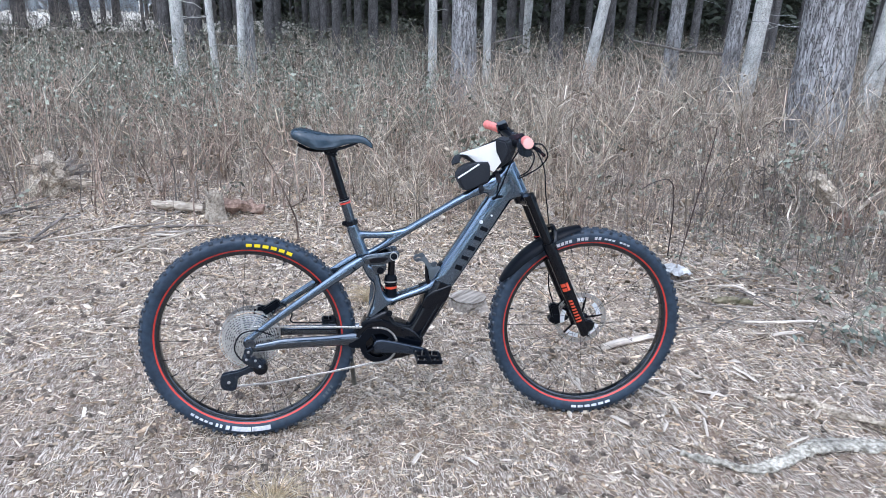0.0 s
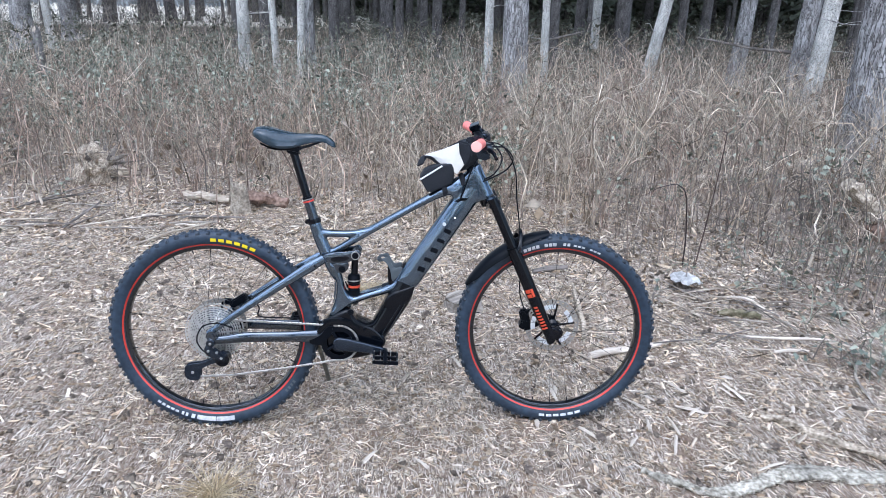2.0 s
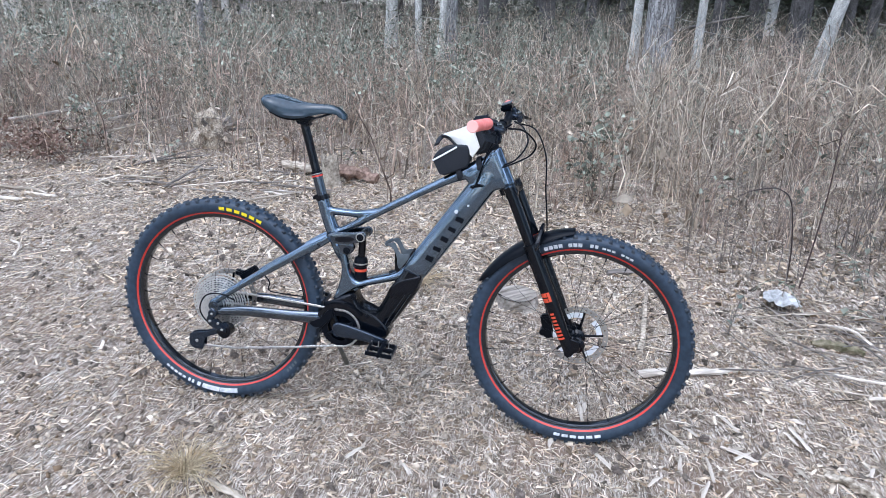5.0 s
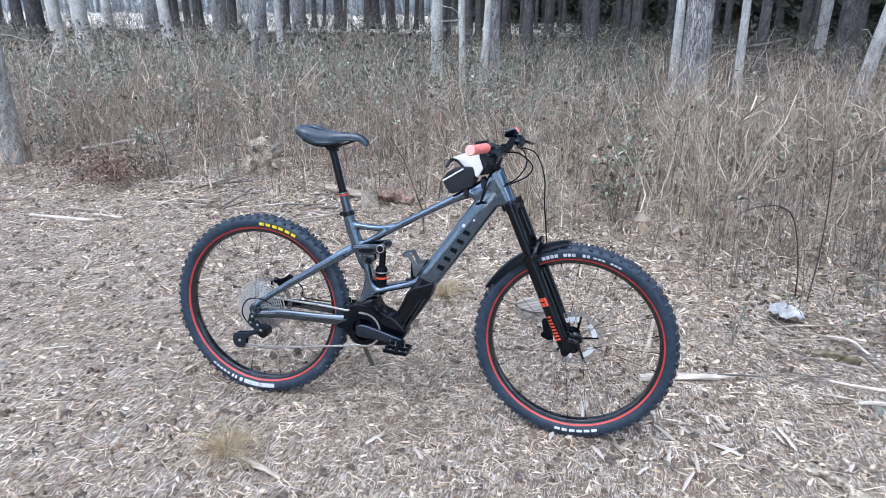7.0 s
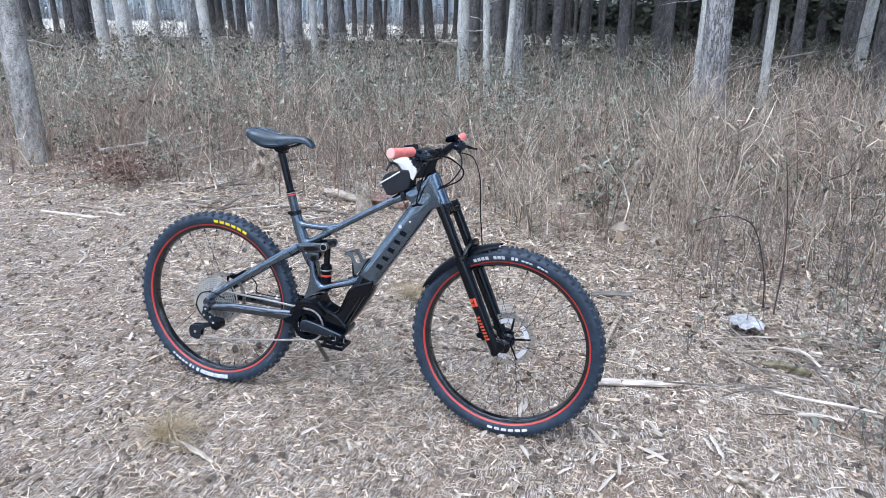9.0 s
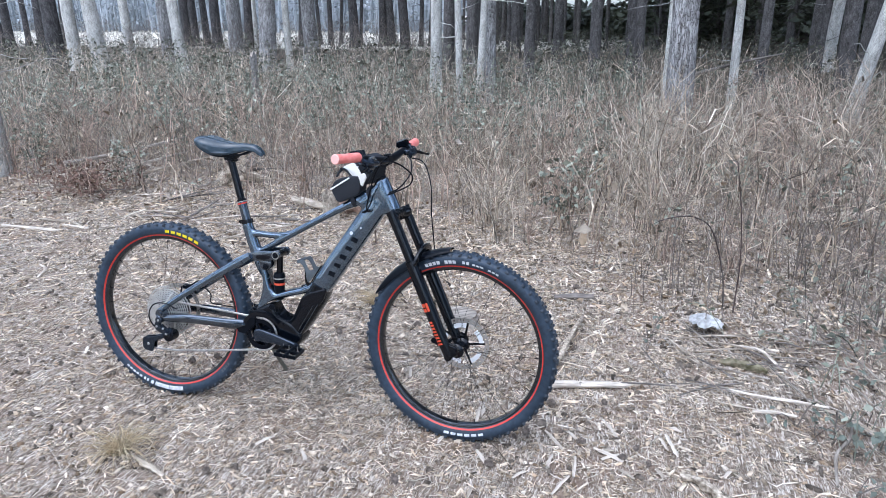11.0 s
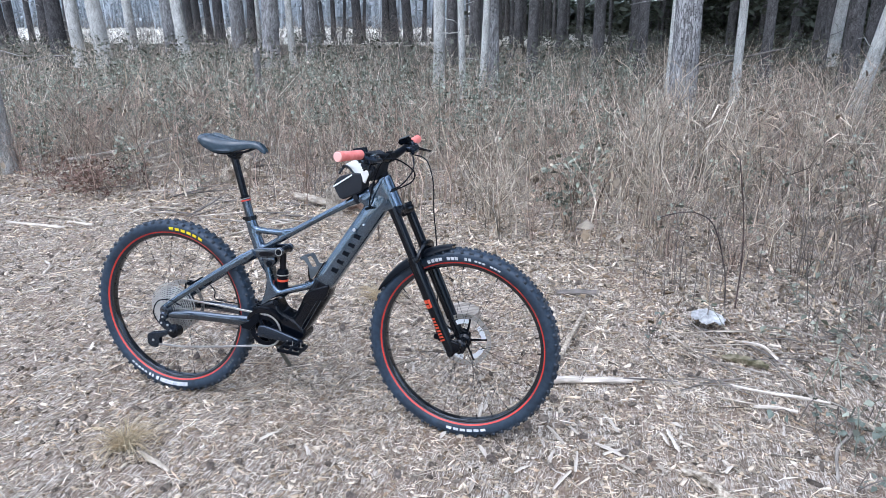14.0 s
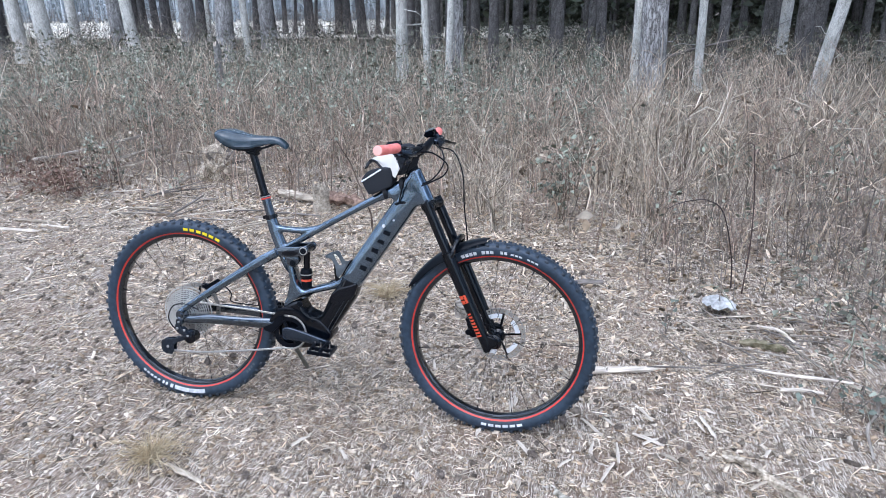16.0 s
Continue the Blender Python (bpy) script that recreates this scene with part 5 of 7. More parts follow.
stump(0.42, 0.98, 0.095, 0.075, "low sawn tree stump with a grey flat top", WOOD_GREY, seed=1, side=WOOD_GREY)
stump(-1.03, 2.72, 0.06, 0.22, "small broken pale stump", WOOD, jag=0.55, seed=2, side=WOOD)


def rotten_stump(x, y):
    """A heap of splintered roots and shards round a rotten core."""
    t = thing("rotten_stump", "jagged pale rotten stump among brushwood", "stump", "tree stumps", at=pose(x, y, float(height(x, y)) - 0.02))
    g = random.Random(77)
    bm = bmesh.new()
    bmesh.ops.create_icosphere(bm, subdivisions=4, radius=0.14)
    for v in bm.verts:
        v.co.z = v.co.z * 1.45 + 0.12
        v.co.x *= 1.15 - 1.9 * max(0, v.co.z - 0.05)
        v.co.y *= 1.1 - 1.6 * max(0, v.co.z - 0.05)
        v.co += v.normal * (0.07 * noise.noise(v.co * 9) + 0.03 * noise.noise(v.co * 26) + 0.012 * noise.noise(v.co * 70))
    part("stump_core", bm, PEELING, t, smooth=False)
    for k in range(22):
        bm = bmesh.new()
        a, lean = g.uniform(0, 6.28), g.uniform(0.1, 1.3)
        p = Vector((0.10 * math.cos(a), 0.10 * math.sin(a), g.uniform(0.02, 0.22)))
        d_ = Vector((math.cos(a) * lean, math.sin(a) * lean, 1.0 if k < 12 else g.uniform(-0.3, 0.4))).normalized()
        ln, w = g.uniform(0.08, 0.20) if k < 12 else g.uniform(0.15, 0.34), g.uniform(0.012, 0.032)
        side_ = Vector((g.uniform(-1, 1), g.uniform(-1, 1), g.uniform(-0.5, 0.5))) * 0.03
        sweep(bm, [p, p + d_ * ln * 0.5 + side_, p + d_ * ln], [(w, w * 0.5), (w * 0.8, w * 0.4), (w * 0.12, w * 0.1)], sides=7)
        bm.normal_update()
        lumpy(bm, w * 0.7, 40, k)
        part("shard", bm, WOOD if k % 3 == 0 else (LOG_DARK if k % 3 == 1 else WOOD_GREY), t, smooth=False)


rotten_stump(-2.38, 3.62)
stump(-5.05, 9.05, 0.055, 0.95, "thin snapped-off dead trunk", WOOD_BRIGHT, jag=0.1, seed=4)


def pale_sheet():
    """A flake of white bark lying in the litter."""
    bm = bmesh.new()
    n = 22
    z = float(height(1.675, 1.08)) + 0.075
    top = bm.verts.new((1.675, 1.08, z + 0.02))
    rim = []
    for j in range(n):
        a = 2 * math.pi * j / n
        r = 0.075 * (1 + 0.4 * noise.noise(Vector((math.cos(a) * 2, math.sin(a) * 2, 4.4))))
        rim.append(bm.verts.new((1.675 + r * 1.15 * math.cos(a), 1.08 + r * 1.1 * math.sin(a), z - 0.02 + 0.03 * noise.noise(Vector((math.cos(a) * 3, math.sin(a) * 3, 1))))))
    for j in range(n):
        bm.faces.new((top, rim[j], rim[(j + 1) % n]))
    bmesh.ops.subdivide_edges(bm, edges=bm.edges[:], cuts=3, use_grid_fill=True)
    for v in bm.verts:
        v.co.z += 0.024 * noise.noise(v.co * 26) + 0.008 * noise.noise(v.co * 70)
    bmesh.ops.solidify(bm, geom=bm.faces[:], thickness=0.004)
    tagged(new("bark_flake", mesh_of(bm, "bark_flake", PAPER, False)), "crumpled whitish flake of bark on the ground", "bark")


pale_sheet()


def grass_tuft(x, y, n=230):
    a = RNG.uniform(0, 2 * np.pi, n)
    out = RNG.uniform(0.03, 0.21, n)
    up = RNG.uniform(0.02, 0.085, n)
    s = np.linspace(0, 1, 5)
    d = np.stack([np.cos(a), np.sin(a)], -1)
    pts = np.zeros((n, 5, 3))
    pts[:, :, :2] = np.array([x, y]) + d[:, None] * (out[:, None] * s[None])[:, :, None] + RNG.normal(0, 0.012, (n, 1, 2))
    pts[:, :, 2] = float(height(x, y)) + up[:, None] * np.sin(s * 2.6)[None] + 0.006
    v, t = strands(pts, np.full((n, 1), 0.0014) * np.linspace(1, 0.4, 5)[None])
    tagged(new("grass_tuft", tri_mesh("grass_tuft", v, t, GRASS)), "small tuft of dry yellowish grass", "grass")


grass_tuft(-0.557, -0.46)
grass_tuft(-0.08, 1.11, 190)


def cone_mesh():
    bm = bmesh.new()
    n = 9
    for ring in range(6):
        z = ring / 5
        r = 0.016 * math.sin(0.5 + z * 2.3)
        for j in range(n):
            a = 2 * math.pi * (j + 0.5 * (ring % 2)) / n
            d = Vector((math.cos(a), math.sin(a), 0))
            s = Vector((-d.y, d.x, 0))
            c = Vector((0, 0, z * 0.038))
            p = [bm.verts.new(c + d * r * 0.5 + s * 0.003), bm.verts.new(c + d * r * 0.5 - s * 0.003), bm.verts.new(c + d * (r + 0.004) + Vector((0, 0, 0.004)))]
            q = bm.verts.new(c + d * (r * 0.9) - Vector((0, 0, 0.004)))
            bm.faces.new(p), bm.faces.new((p[0], p[2], q)), bm.faces.new((p[2], p[1], q))
    core = bmesh.new()
    lathe(core, [(0.001, -0.003), (0.011, 0.006), (0.013, 0.018), (0.007, 0.034), (0.001, 0.040)], 9)
    append(bm, core, pose(0, 0, 0, 90))
    return mesh_of(bm, "pine_cone", CONE, False)


cone = cone_mesh()
cone_rng = random.Random(9)
for k in range(64):
    x, y = cone_rng.uniform(-2.6, 2.1), cone_rng.uniform(-0.75, 1.9)
    if k < 7:
        x, y = cone_rng.uniform(0.75, 1.5), cone_rng.uniform(-0.35, 0.05)
    ob = new("pine_cone", cone)
    s = cone_rng.uniform(0.6, 1.0)
    ob.matrix_basis = pose(x, y, float(height(x, y)) + 0.014, cone_rng.uniform(60, 110), cone_rng.uniform(-20, 20), cone_rng.uniform(0, 360)) @ Matrix.Scale(s, 4)
    tagged(ob, "small dark open pine cone on the ground", "pine cone", "fallen pine cones")


# ---- the bicycle: x forward, y to its left, z up, from where the rear tyre meets the ground ----
def paint(name, c, rough, metal=0.0, coat=0.0, fleck=0.0, spec=0.5):
    return mat(name, tuple(v * (1 - fleck) for v in c), tuple(min(1, v * (1 + fleck)) for v in c), 40, rough, metal, bump=0.003, bscale=300, coat=coat, spec=spec)


P_FRAME = paint("blue_grey_metallic_paint", (0.066, 0.108, 0.158), 0.15, 0.88, 1.0, 0.05)
P_FRAME.node_tree.nodes["Principled BSDF"].inputs["Coat IOR"].default_value = 1.85
P_DARK = paint("slate_paint", (0.028, 0.045, 0.068), 0.16, 0.85, 1.0, 0.06)
P_DARK.node_tree.nodes["Principled BSDF"].inputs["Coat IOR"].default_value = 1.8
P_BLACK = paint("gloss_black", (0.0020, 0.0030, 0.0052), 0.06, 0.0, 0.0, spec=0.32)
P_MATT = paint("matt_black", (0.0030, 0.0042, 0.0068), 0.3, spec=0.12)
P_CRANK = paint("dark_crank_paint", (0.026, 0.036, 0.052), 0.2, 0.65, 0.3, 0.06)
P_RIM = paint("black_anodised_rim", (0.026, 0.029, 0.034), 0.2, 0.8, 1.0)
RUBBER = mat("tyre_rubber", (0.016, 0.027, 0.043), (0.029, 0.045, 0.068), 60, 0.42, bump=0.1, bscale=400, stain=0.2, spec=0.4)
KNOB = mat("dusty_tread", (0.010, 0.017, 0.027), (0.050, 0.060, 0.074), 45, 0.7, bump=0.15, bscale=400, stain=0.25)
RED = paint("red_stripe", (0.56, 0.040, 0.022), 0.4, 0.0, 0.2)
ORANGE = paint("orange_print", (0.58, 0.065, 0.022), 0.5)
YELLOW = paint("yellow_print", (0.85, 0.66, 0.0), 0.45)
WHITE = mat("white_print", (0.42, 0.43, 0.44), (0.72, 0.72, 0.72), 70, 0.5, stain=0.15)
STEEL = paint("bright_steel", (0.50, 0.48, 0.45), 0.35, 0.9, 0.0, 0.15)
CASSETTE = paint("brushed_sprocket_steel", (0.60, 0.59, 0.56), 0.38, 0.8, 0.0, 0.1)
FIN = paint("pale_aluminium", (0.82, 0.83, 0.84), 0.4, 0.3)
GRIP = mat("coral_rubber_grip", (0.80, 0.19, 0.155), (0.90, 0.29, 0.245), 50, 0.6, bump=0.15, bscale=300)
GRIP_END = paint("pale_grip_cap", (0.90, 0.46, 0.39), 0.6)
SADDLE = mat("black_saddle_cover", (0.014, 0.027, 0.039), (0.022, 0.040, 0.055), 60, 0.16, bump=0.03, bscale=500, spec=0.5, coat=0.35)
CLOTH = mat("black_woven_nylon", (0.006, 0.008, 0.012), (0.014, 0.017, 0.024), 300, 0.8, bump=0.4, bscale=700)
CLOTH_WHITE = mat("off_white_cover", (0.80, 0.77, 0.70), (0.88, 0.85, 0.79), 20, 0.7, bump=0.2, bscale=60)
GREY_PLASTIC = mat("grey_plastic", (0.05, 0.06, 0.068), (0.09, 0.105, 0.115), 30, 0.5, bump=0.05)

BIKE_AT = pose(-0.62, -0.008, -0.014, -6.8, 0, -1.6)
bike = thing("mountain_bike", "dark blue-grey full-suspension mountain bike on its kickstand, red-striped tyres", "bicycle", at=BIKE_AT)
R_AXLE, F_AXLE, BB = Vector((-0.006, 0, 0.366)), Vector((1.257, 0, 0.352)), Vector((0.449, 0, 0.327))
WHEEL_SIZE = Matrix.Diagonal((1.026, 1.06, 1.026, 1))      # the parts below are drawn for a slightly smaller tyre
HEAD, RAKE = Vector((0.9325, 0, 0.975)), Vector((-0.409, 0, 0.9125)).normalized()
STEER = Matrix.Translation(HEAD) @ Matrix.Rotation(radians(-6.3), 4, RAKE) @ Matrix.Translation(-HEAD)
STEER_FORK = Matrix.Translation(HEAD) @ Matrix.Rotation(radians(-3.7), 4, RAKE) @ Matrix.Translation(-HEAD)


def soften(outline, times=1):
    """Cuts the corners of a closed outline."""
    for _ in range(times):
        n = len(outline)
        outline = [((outline[i][0] * (1 - f) + outline[(i + 1) % n][0] * f), (outline[i][1] * (1 - f) + outline[(i + 1) % n][1] * f)) for i in range(n) for f in (0.22, 0.78)]
    return outline


def cast(bm, outline, y0, y1, r=0.012, steps=4, times=1):
    """A cast or moulded form: a softened outline in the x-z plane whose sides round over by r."""
    pts = [Vector((x, z)) for x, z in soften(outline, times)]
    n = len(pts)
    area = sum(pts[i].x * pts[(i + 1) % n].y - pts[(i + 1) % n].x * pts[i].y for i in range(n))
    sign = 1 if area > 0 else -1
    inward = []
    for i in range(n):
        a, b = (pts[i] - pts[i - 1]).normalized(), (pts[(i + 1) % n] - pts[i]).normalized()
        t = (a + b).normalized()
        inward.append(Vector((-t.y, t.x)) * sign)
    layers = [(r * (1 - math.sin(k / steps * math.pi / 2)), y0 + r * (1 - math.cos(k / steps * math.pi / 2))) for k in range(steps + 1)]
    layers += [(d_, y0 + y1 - y) for d_, y in reversed(layers)]
    b = bmesh.new()
    rings = [[b.verts.new((p.x + q.x * d_, y, p.y + q.y * d_)) for p, q in zip(pts, inward)] for d_, y in layers]
    for r0, r1 in zip(rings, rings[1:]):
        for i in range(n):
            b.faces.new((r0[i], r0[(i + 1) % n], r1[(i + 1) % n], r1[i]))
    b.faces.new(rings[0]), b.faces.new(rings[-1][::-1])
    bmesh.ops.recalc_face_normals(b, faces=b.faces)
    return append(bm, b)


def tyre_mesh():
    half = [(0.311, 0.0145), (0.316, 0.0195), (0.326, 0.0265), (0.339, 0.0305), (0.350, 0.0295), (0.358, 0.0245), (0.3625, 0.015), (0.364, 0.0)]
    prof = [(r, -y) for r, y in half] + [(r, y) for r, y in reversed(half[:-1])]
    bm = lathe(bmesh.new(), prof, 120, closed=True)
    bmesh.ops.recalc_face_normals(bm, faces=bm.faces)
    return mesh_of(bm, "tyre", RUBBER)


def tread_mesh():
    """Tread blocks: pairs along the middle, larger shoulder blocks."""
    pieces = []
    shapes = []
    n = 62
    for k in range(n):
        a = 2 * math.pi * k / n
        wide = k % 2 == 0
        for s in (-1, 1):
            shapes.append((a, s * (0.0075 if wide else 0.0085), 0.3625, 0.0135 if wide else 0.010, 0.012, 0.0075, 0.0))
            shapes.append((a + math.pi / n, s * 0.0255, 0.3575, 0.0150 if wide else 0.0105, 0.0105 if wide else 0.013, 0.0090, s * 0.75))
    for a, y, r, lx, ly, h, roll in shapes:
        m = Matrix.Rotation(-a, 4, "Y") @ Matrix.Translation((r + h * 0.25, y, 0)) @ Matrix.Rotation(roll, 4, "Z")
        c = []
        for i, (px, taper) in enumerate(((-h / 2, 1.0), (h / 2, 0.82))):
            for py, pz in ((-1, -1), (1, -1), (1, 1), (-1, 1)):
                c.append(m @ Vector((px, py * ly / 2 * taper, pz * lx / 2 * taper)))
        pieces.append((np.array(c), np.array([[4, 5, 6], [4, 6, 7], [0, 4, 7], [0, 7, 3], [1, 2, 6], [1, 6, 5], [0, 1, 5], [0, 5, 4], [2, 3, 7], [2, 7, 6]])))
    return tri_mesh("tread", *join(pieces), KNOB)


def rim_mesh():
    bm = lathe(bmesh.new(), [(0.3125, -0.0155), (0.3125, 0.0155), (0.3065, 0.0158), (0.3005, 0.012), (0.2975, 0), (0.3005, -0.012), (0.3065, -0.0158)], 120, closed=True)
    bmesh.ops.recalc_face_normals(bm, faces=bm.faces)
    return mesh_of(bm, "wheel", P_RIM)


def stripe_mesh():
    bm = bmesh.new()
    for s in (-1, 1):
        lathe(bm, [(0.3146, s * 0.0199), (0.3170, s * 0.0216), (0.3195, s * 0.0235), (0.3198, s * 0.0224), (0.3170, s * 0.0203), (0.3146, s * 0.0186)], 120, closed=True)
    bmesh.ops.recalc_face_normals(bm, faces=bm.faces)
    return mesh_of(bm, "red_stripe", RED)


def sidewall_y(r):
    return float(np.interp(r, [0.316, 0.326, 0.339, 0.350, 0.358], [0.0195, 0.0265, 0.0305, 0.0295, 0.0245])) + 0.0008


def print_blocks(bm, a0, a1, count, r0, r1, fill=0.74, side=-1, cut=()):
    """Blocks of print along a tyre's sidewall, between the angles a0 and a1 (degrees, from forward, up)."""
    for k in range(count):
        if k in cut:
            continue
        b0 = radians(a0 + (a1 - a0) * (k + (1 - fill) / 2) / count)
        b1 = radians(a0 + (a1 - a0) * (k + 1 - (1 - fill) / 2) / count)
        n = max(1, int(abs(b1 - b0) / 0.03) + 1)
        rows = []
        for i in range(n + 1):
            b = b0 + (b1 - b0) * i / n
            rows.append([bm.verts.new((r * math.cos(b), side * sidewall_y(r), r * math.sin(b))) for r in (r0, (r0 + r1) / 2, r1)])
        for p, q in zip(rows, rows[1:]):
            for j in range(2):
                bm.faces.new((p[j], q[j], q[j + 1], p[j + 1]))
    return bm


def spoke_mesh(k, n, hub_r, hub_y):
    bm = bmesh.new()
    a = 2 * math.pi * k / n
    s = -1 if k % 2 else 1
    twist = radians(62) * (1 if (k // 2) % 2 else -1)
    p = Vector((hub_r * math.cos(a + twist), s * hub_y, hub_r * math.sin(a + twist)))
    q = Vector((0.2985 * math.cos(a), s * 0.004, 0.2985 * math.sin(a)))
    rod(bm, p, q, 0.0007, 5)
    rod(bm, q * 0.955 + p * 0.045, q, 0.0019, 6)
    return mesh_of(bm, "spoke", P_MATT)


def rotor_mesh(r):
    bm = bmesh.new()
    n = 90
    for k in range(n):                       # wavy slotted braking ring
        a0, a1 = 2 * math.pi * k / n, 2 * math.pi * (k + 1) / n
        hole = k % 3 == 1
        for ra, rb in (((r - 0.017, r - 0.012), (r - 0.006, r)) if hole else ((r - 0.017, r),)):
            v = [bm.verts.new((q * math.cos(a), y, q * math.sin(a))) for y in (-0.001, 0.001) for a, q in ((a0, ra), (a1, ra), (a1, rb), (a0, rb))]
            for f in ((0, 1, 2, 3), (7, 6, 5, 4), (0, 4, 5, 1), (2, 6, 7, 3)):
                bm.faces.new([v[i] for i in f])
    return mesh_of(bm, "rotor", STEEL, False)


def fin_mesh(k, r0, r1, count=5):
    """One curved cooling fin of the ring on a rotor."""
    turn = [2 * math.pi * (k + 0.12 + 0.56 * i / 8) / count for i in range(9)]
    pts = [(r1 * math.cos(a), r1 * math.sin(a)) for a in turn] + [(r0 * math.cos(a), r0 * math.sin(a)) for a in reversed(turn)]
    return mesh_of(plate(bmesh.new(), pts, -0.002, 0.002, 0.0, 1), "rotor_fin", FIN, False)


def spider_mesh(r, count=5):
    bm = bmesh.new()
    for k in range(count):
        a = 2 * math.pi * k / count
        rod(bm, (0.02 * math.cos(a), 0, 0.02 * math.sin(a)), (r * math.cos(a + 0.12), 0, r * math.sin(a + 0.12)), 0.0045, 6)
    return mesh_of(bm, "rotor_spider", P_BLACK)


def hub_mesh(wide, flange):
    bm = lathe(bmesh.new(), [(0.008, -wide), (0.011, -wide + 0.004), (0.014, -0.045), (flange, -0.036), (flange, -0.031), (0.018, -0.024), (0.016, 0.0), (0.018, 0.024), (flange, 0.031), (flange, 0.036), (0.014, 0.045), (0.011, wide - 0.004), (0.008, wide)], 28)
    bmesh.ops.recalc_face_normals(bm, faces=bm.faces)
    return mesh_of(bm, "hub", P_BLACK)


def cassette_mesh():
    bm = bmesh.new()
    radii = np.linspace(0.101, 0.024, 12) * np.array([1.03] + [1.0] * 11)
    for i, r in enumerate(radii):
        teeth = int(r * 2 * math.pi / 0.0127)
        pts = [((r + (0.0022 if j % 2 else -0.0022)) * math.cos(math.pi * j / teeth), (r + (0.0022 if j % 2 else -0.0022)) * math.sin(math.pi * j / teeth)) for j in range(2 * teeth)]
        y = -0.020 - i * 0.0036
        inner = max(0.012, r - 0.0047)
        m = len(pts)
        rings = []
        for yy in (y, y - 0.0018):
            rings.append([bm.verts.new((x, yy, z)) for x, z in pts])
            rings.append([bm.verts.new((inner * math.cos(math.pi * j / teeth), yy, inner * math.sin(math.pi * j / teeth))) for j in range(m)])
        o0, i0, o1, i1 = rings
        for j in range(m):
            k = (j + 1) % m
            bm.faces.new((o0[j], o0[k], i0[k], i0[j])), bm.faces.new((o1[k], o1[j], i1[j], i1[k]))
            bm.faces.new((o0[k], o0[j], o1[j], o1[k])), bm.faces.new((i0[j], i0[k], i1[k], i1[j]))
    for k in range(10):                       # carrier arms between the sprockets
        a = 2 * math.pi * k / 10
        rod(bm, (0.085 * math.cos(a), -0.024, 0.085 * math.sin(a)), (0.03 * math.cos(a + 0.3), -0.05, 0.03 * math.sin(a + 0.3)), 0.0035, 5)
    return mesh_of(bm, "cassette", CASSETTE, False)


TYRE, TREAD, STRIPE = tyre_mesh(), tread_mesh(), stripe_mesh()


def wheel(centre, label, mark_colour, hub):
    w = part("wheel", rim_mesh(), P_RIM, bike, label)
    w.matrix_basis = Matrix.Translation(centre) @ WHEEL_SIZE
    part("tyre", TYRE, RUBBER, w, "blue-black knobbly tyre")
    part("tread", TREAD, KNOB, w, "dusty rubber tread blocks")
    part("red_stripe", STRIPE, RED, w, "red ring along the rim")
    part("hub", hub, P_BLACK, w)
    for k in range(28):
        part("spoke", spoke_mesh(k, 28, 0.027, 0.033), P_MATT, w)
    return w


rear = wheel(R_AXLE, "black rear rim with knobbly tyre", YELLOW, hub_mesh(0.072, 0.027))


def print_row(parent, material, label, a0, a1, count, r0, r1, fill, cut=()):
    """A row of plain printed blocks on a tyre, each a part."""
    for k in range(count):
        if k not in cut:
            b = print_blocks(bmesh.new(), a0 + (a1 - a0) * k / count, a0 + (a1 - a0) * (k + 1) / count, 1, r0, r1, fill)
            part("print_block", b, material, parent, label, False)


print_row(rear, YELLOW, "yellow printed block", 89.5, 61.5, 6, 0.3300, 0.3420, 0.72)
print_row(rear, WHITE, "white printed block", 230, 245, 5, 0.332, 0.340, 0.7)
print_row(rear, WHITE, "white printed block", 246, 251, 2, 0.330, 0.342, 0.6)
print_row(rear, WHITE, "white printed block", 252.5, 255, 1, 0.329, 0.344, 0.9)
print_row(rear, WHITE, "white printed block", 256, 279.5, 2, 0.328, 0.3445, 0.96)
print_row(rear, GREY_PLASTIC, "faded grey printed block", -44, -34, 4, 0.330, 0.341, 0.6)
cas = part("cassette", cassette_mesh(), CASSETTE, rear, "silver twelve-speed cassette")
# dark cone added behind the sprockets, giving their gaps a shaded look
bm = lathe(bmesh.new(), [(0.012, -0.062), (0.020, -0.060), (0.035, -0.045), (0.060, -0.034), (0.086, -0.0215), (0.086, -0.0180), (0.012, -0.0180)], 40)
bmesh.ops.recalc_face_normals(bm, faces=bm.faces)
part("gap_backing", bm, P_DARK, cas, "dark cone that blackens the gaps between sprockets")
r = part("rotor", rotor_mesh(0.1015), STEEL, rear, "steel disc rotor")
r.location = (0, 0.044, 0)
r = part("rotor_spider", spider_mesh(0.09), P_BLACK, rear)
r.location = (0, 0.044, 0)

front = wheel(F_AXLE, "black front rim with knobbly tyre", WHITE, hub_mesh(0.055, 0.027))
front.matrix_basis = STEER_FORK @ Matrix.Translation(F_AXLE) @ WHEEL_SIZE
print_row(front, WHITE, "white printed block", 262.0, 290.0, 6, 0.3312, 0.3405, 0.74)
print_row(front, WHITE, "white printed block", 113, 92, 8, 0.3275, 0.3405, 0.78, cut=(4,))
print_row(front, WHITE, "white printed block", 88.5, 83.5, 2, 0.329, 0.3405, 0.7)
print_row(front, WHITE, "white printed block", 82, 64, 7, 0.3305, 0.3375, 0.75, cut=(3,))
r = part("rotor", rotor_mesh(0.1015), STEEL, front, "steel disc rotor")
r.location = (0, 0.046, 0)
for k in range(5):
    r = part("rotor_fin", fin_mesh(k, 0.064, 0.081), FIN, front, "pale cooling fin")
    r.location = (0, 0.046, 0)
r = part("rotor_spider", spider_mesh(0.086), P_BLACK, front)
r.location = (0, 0.046, 0)

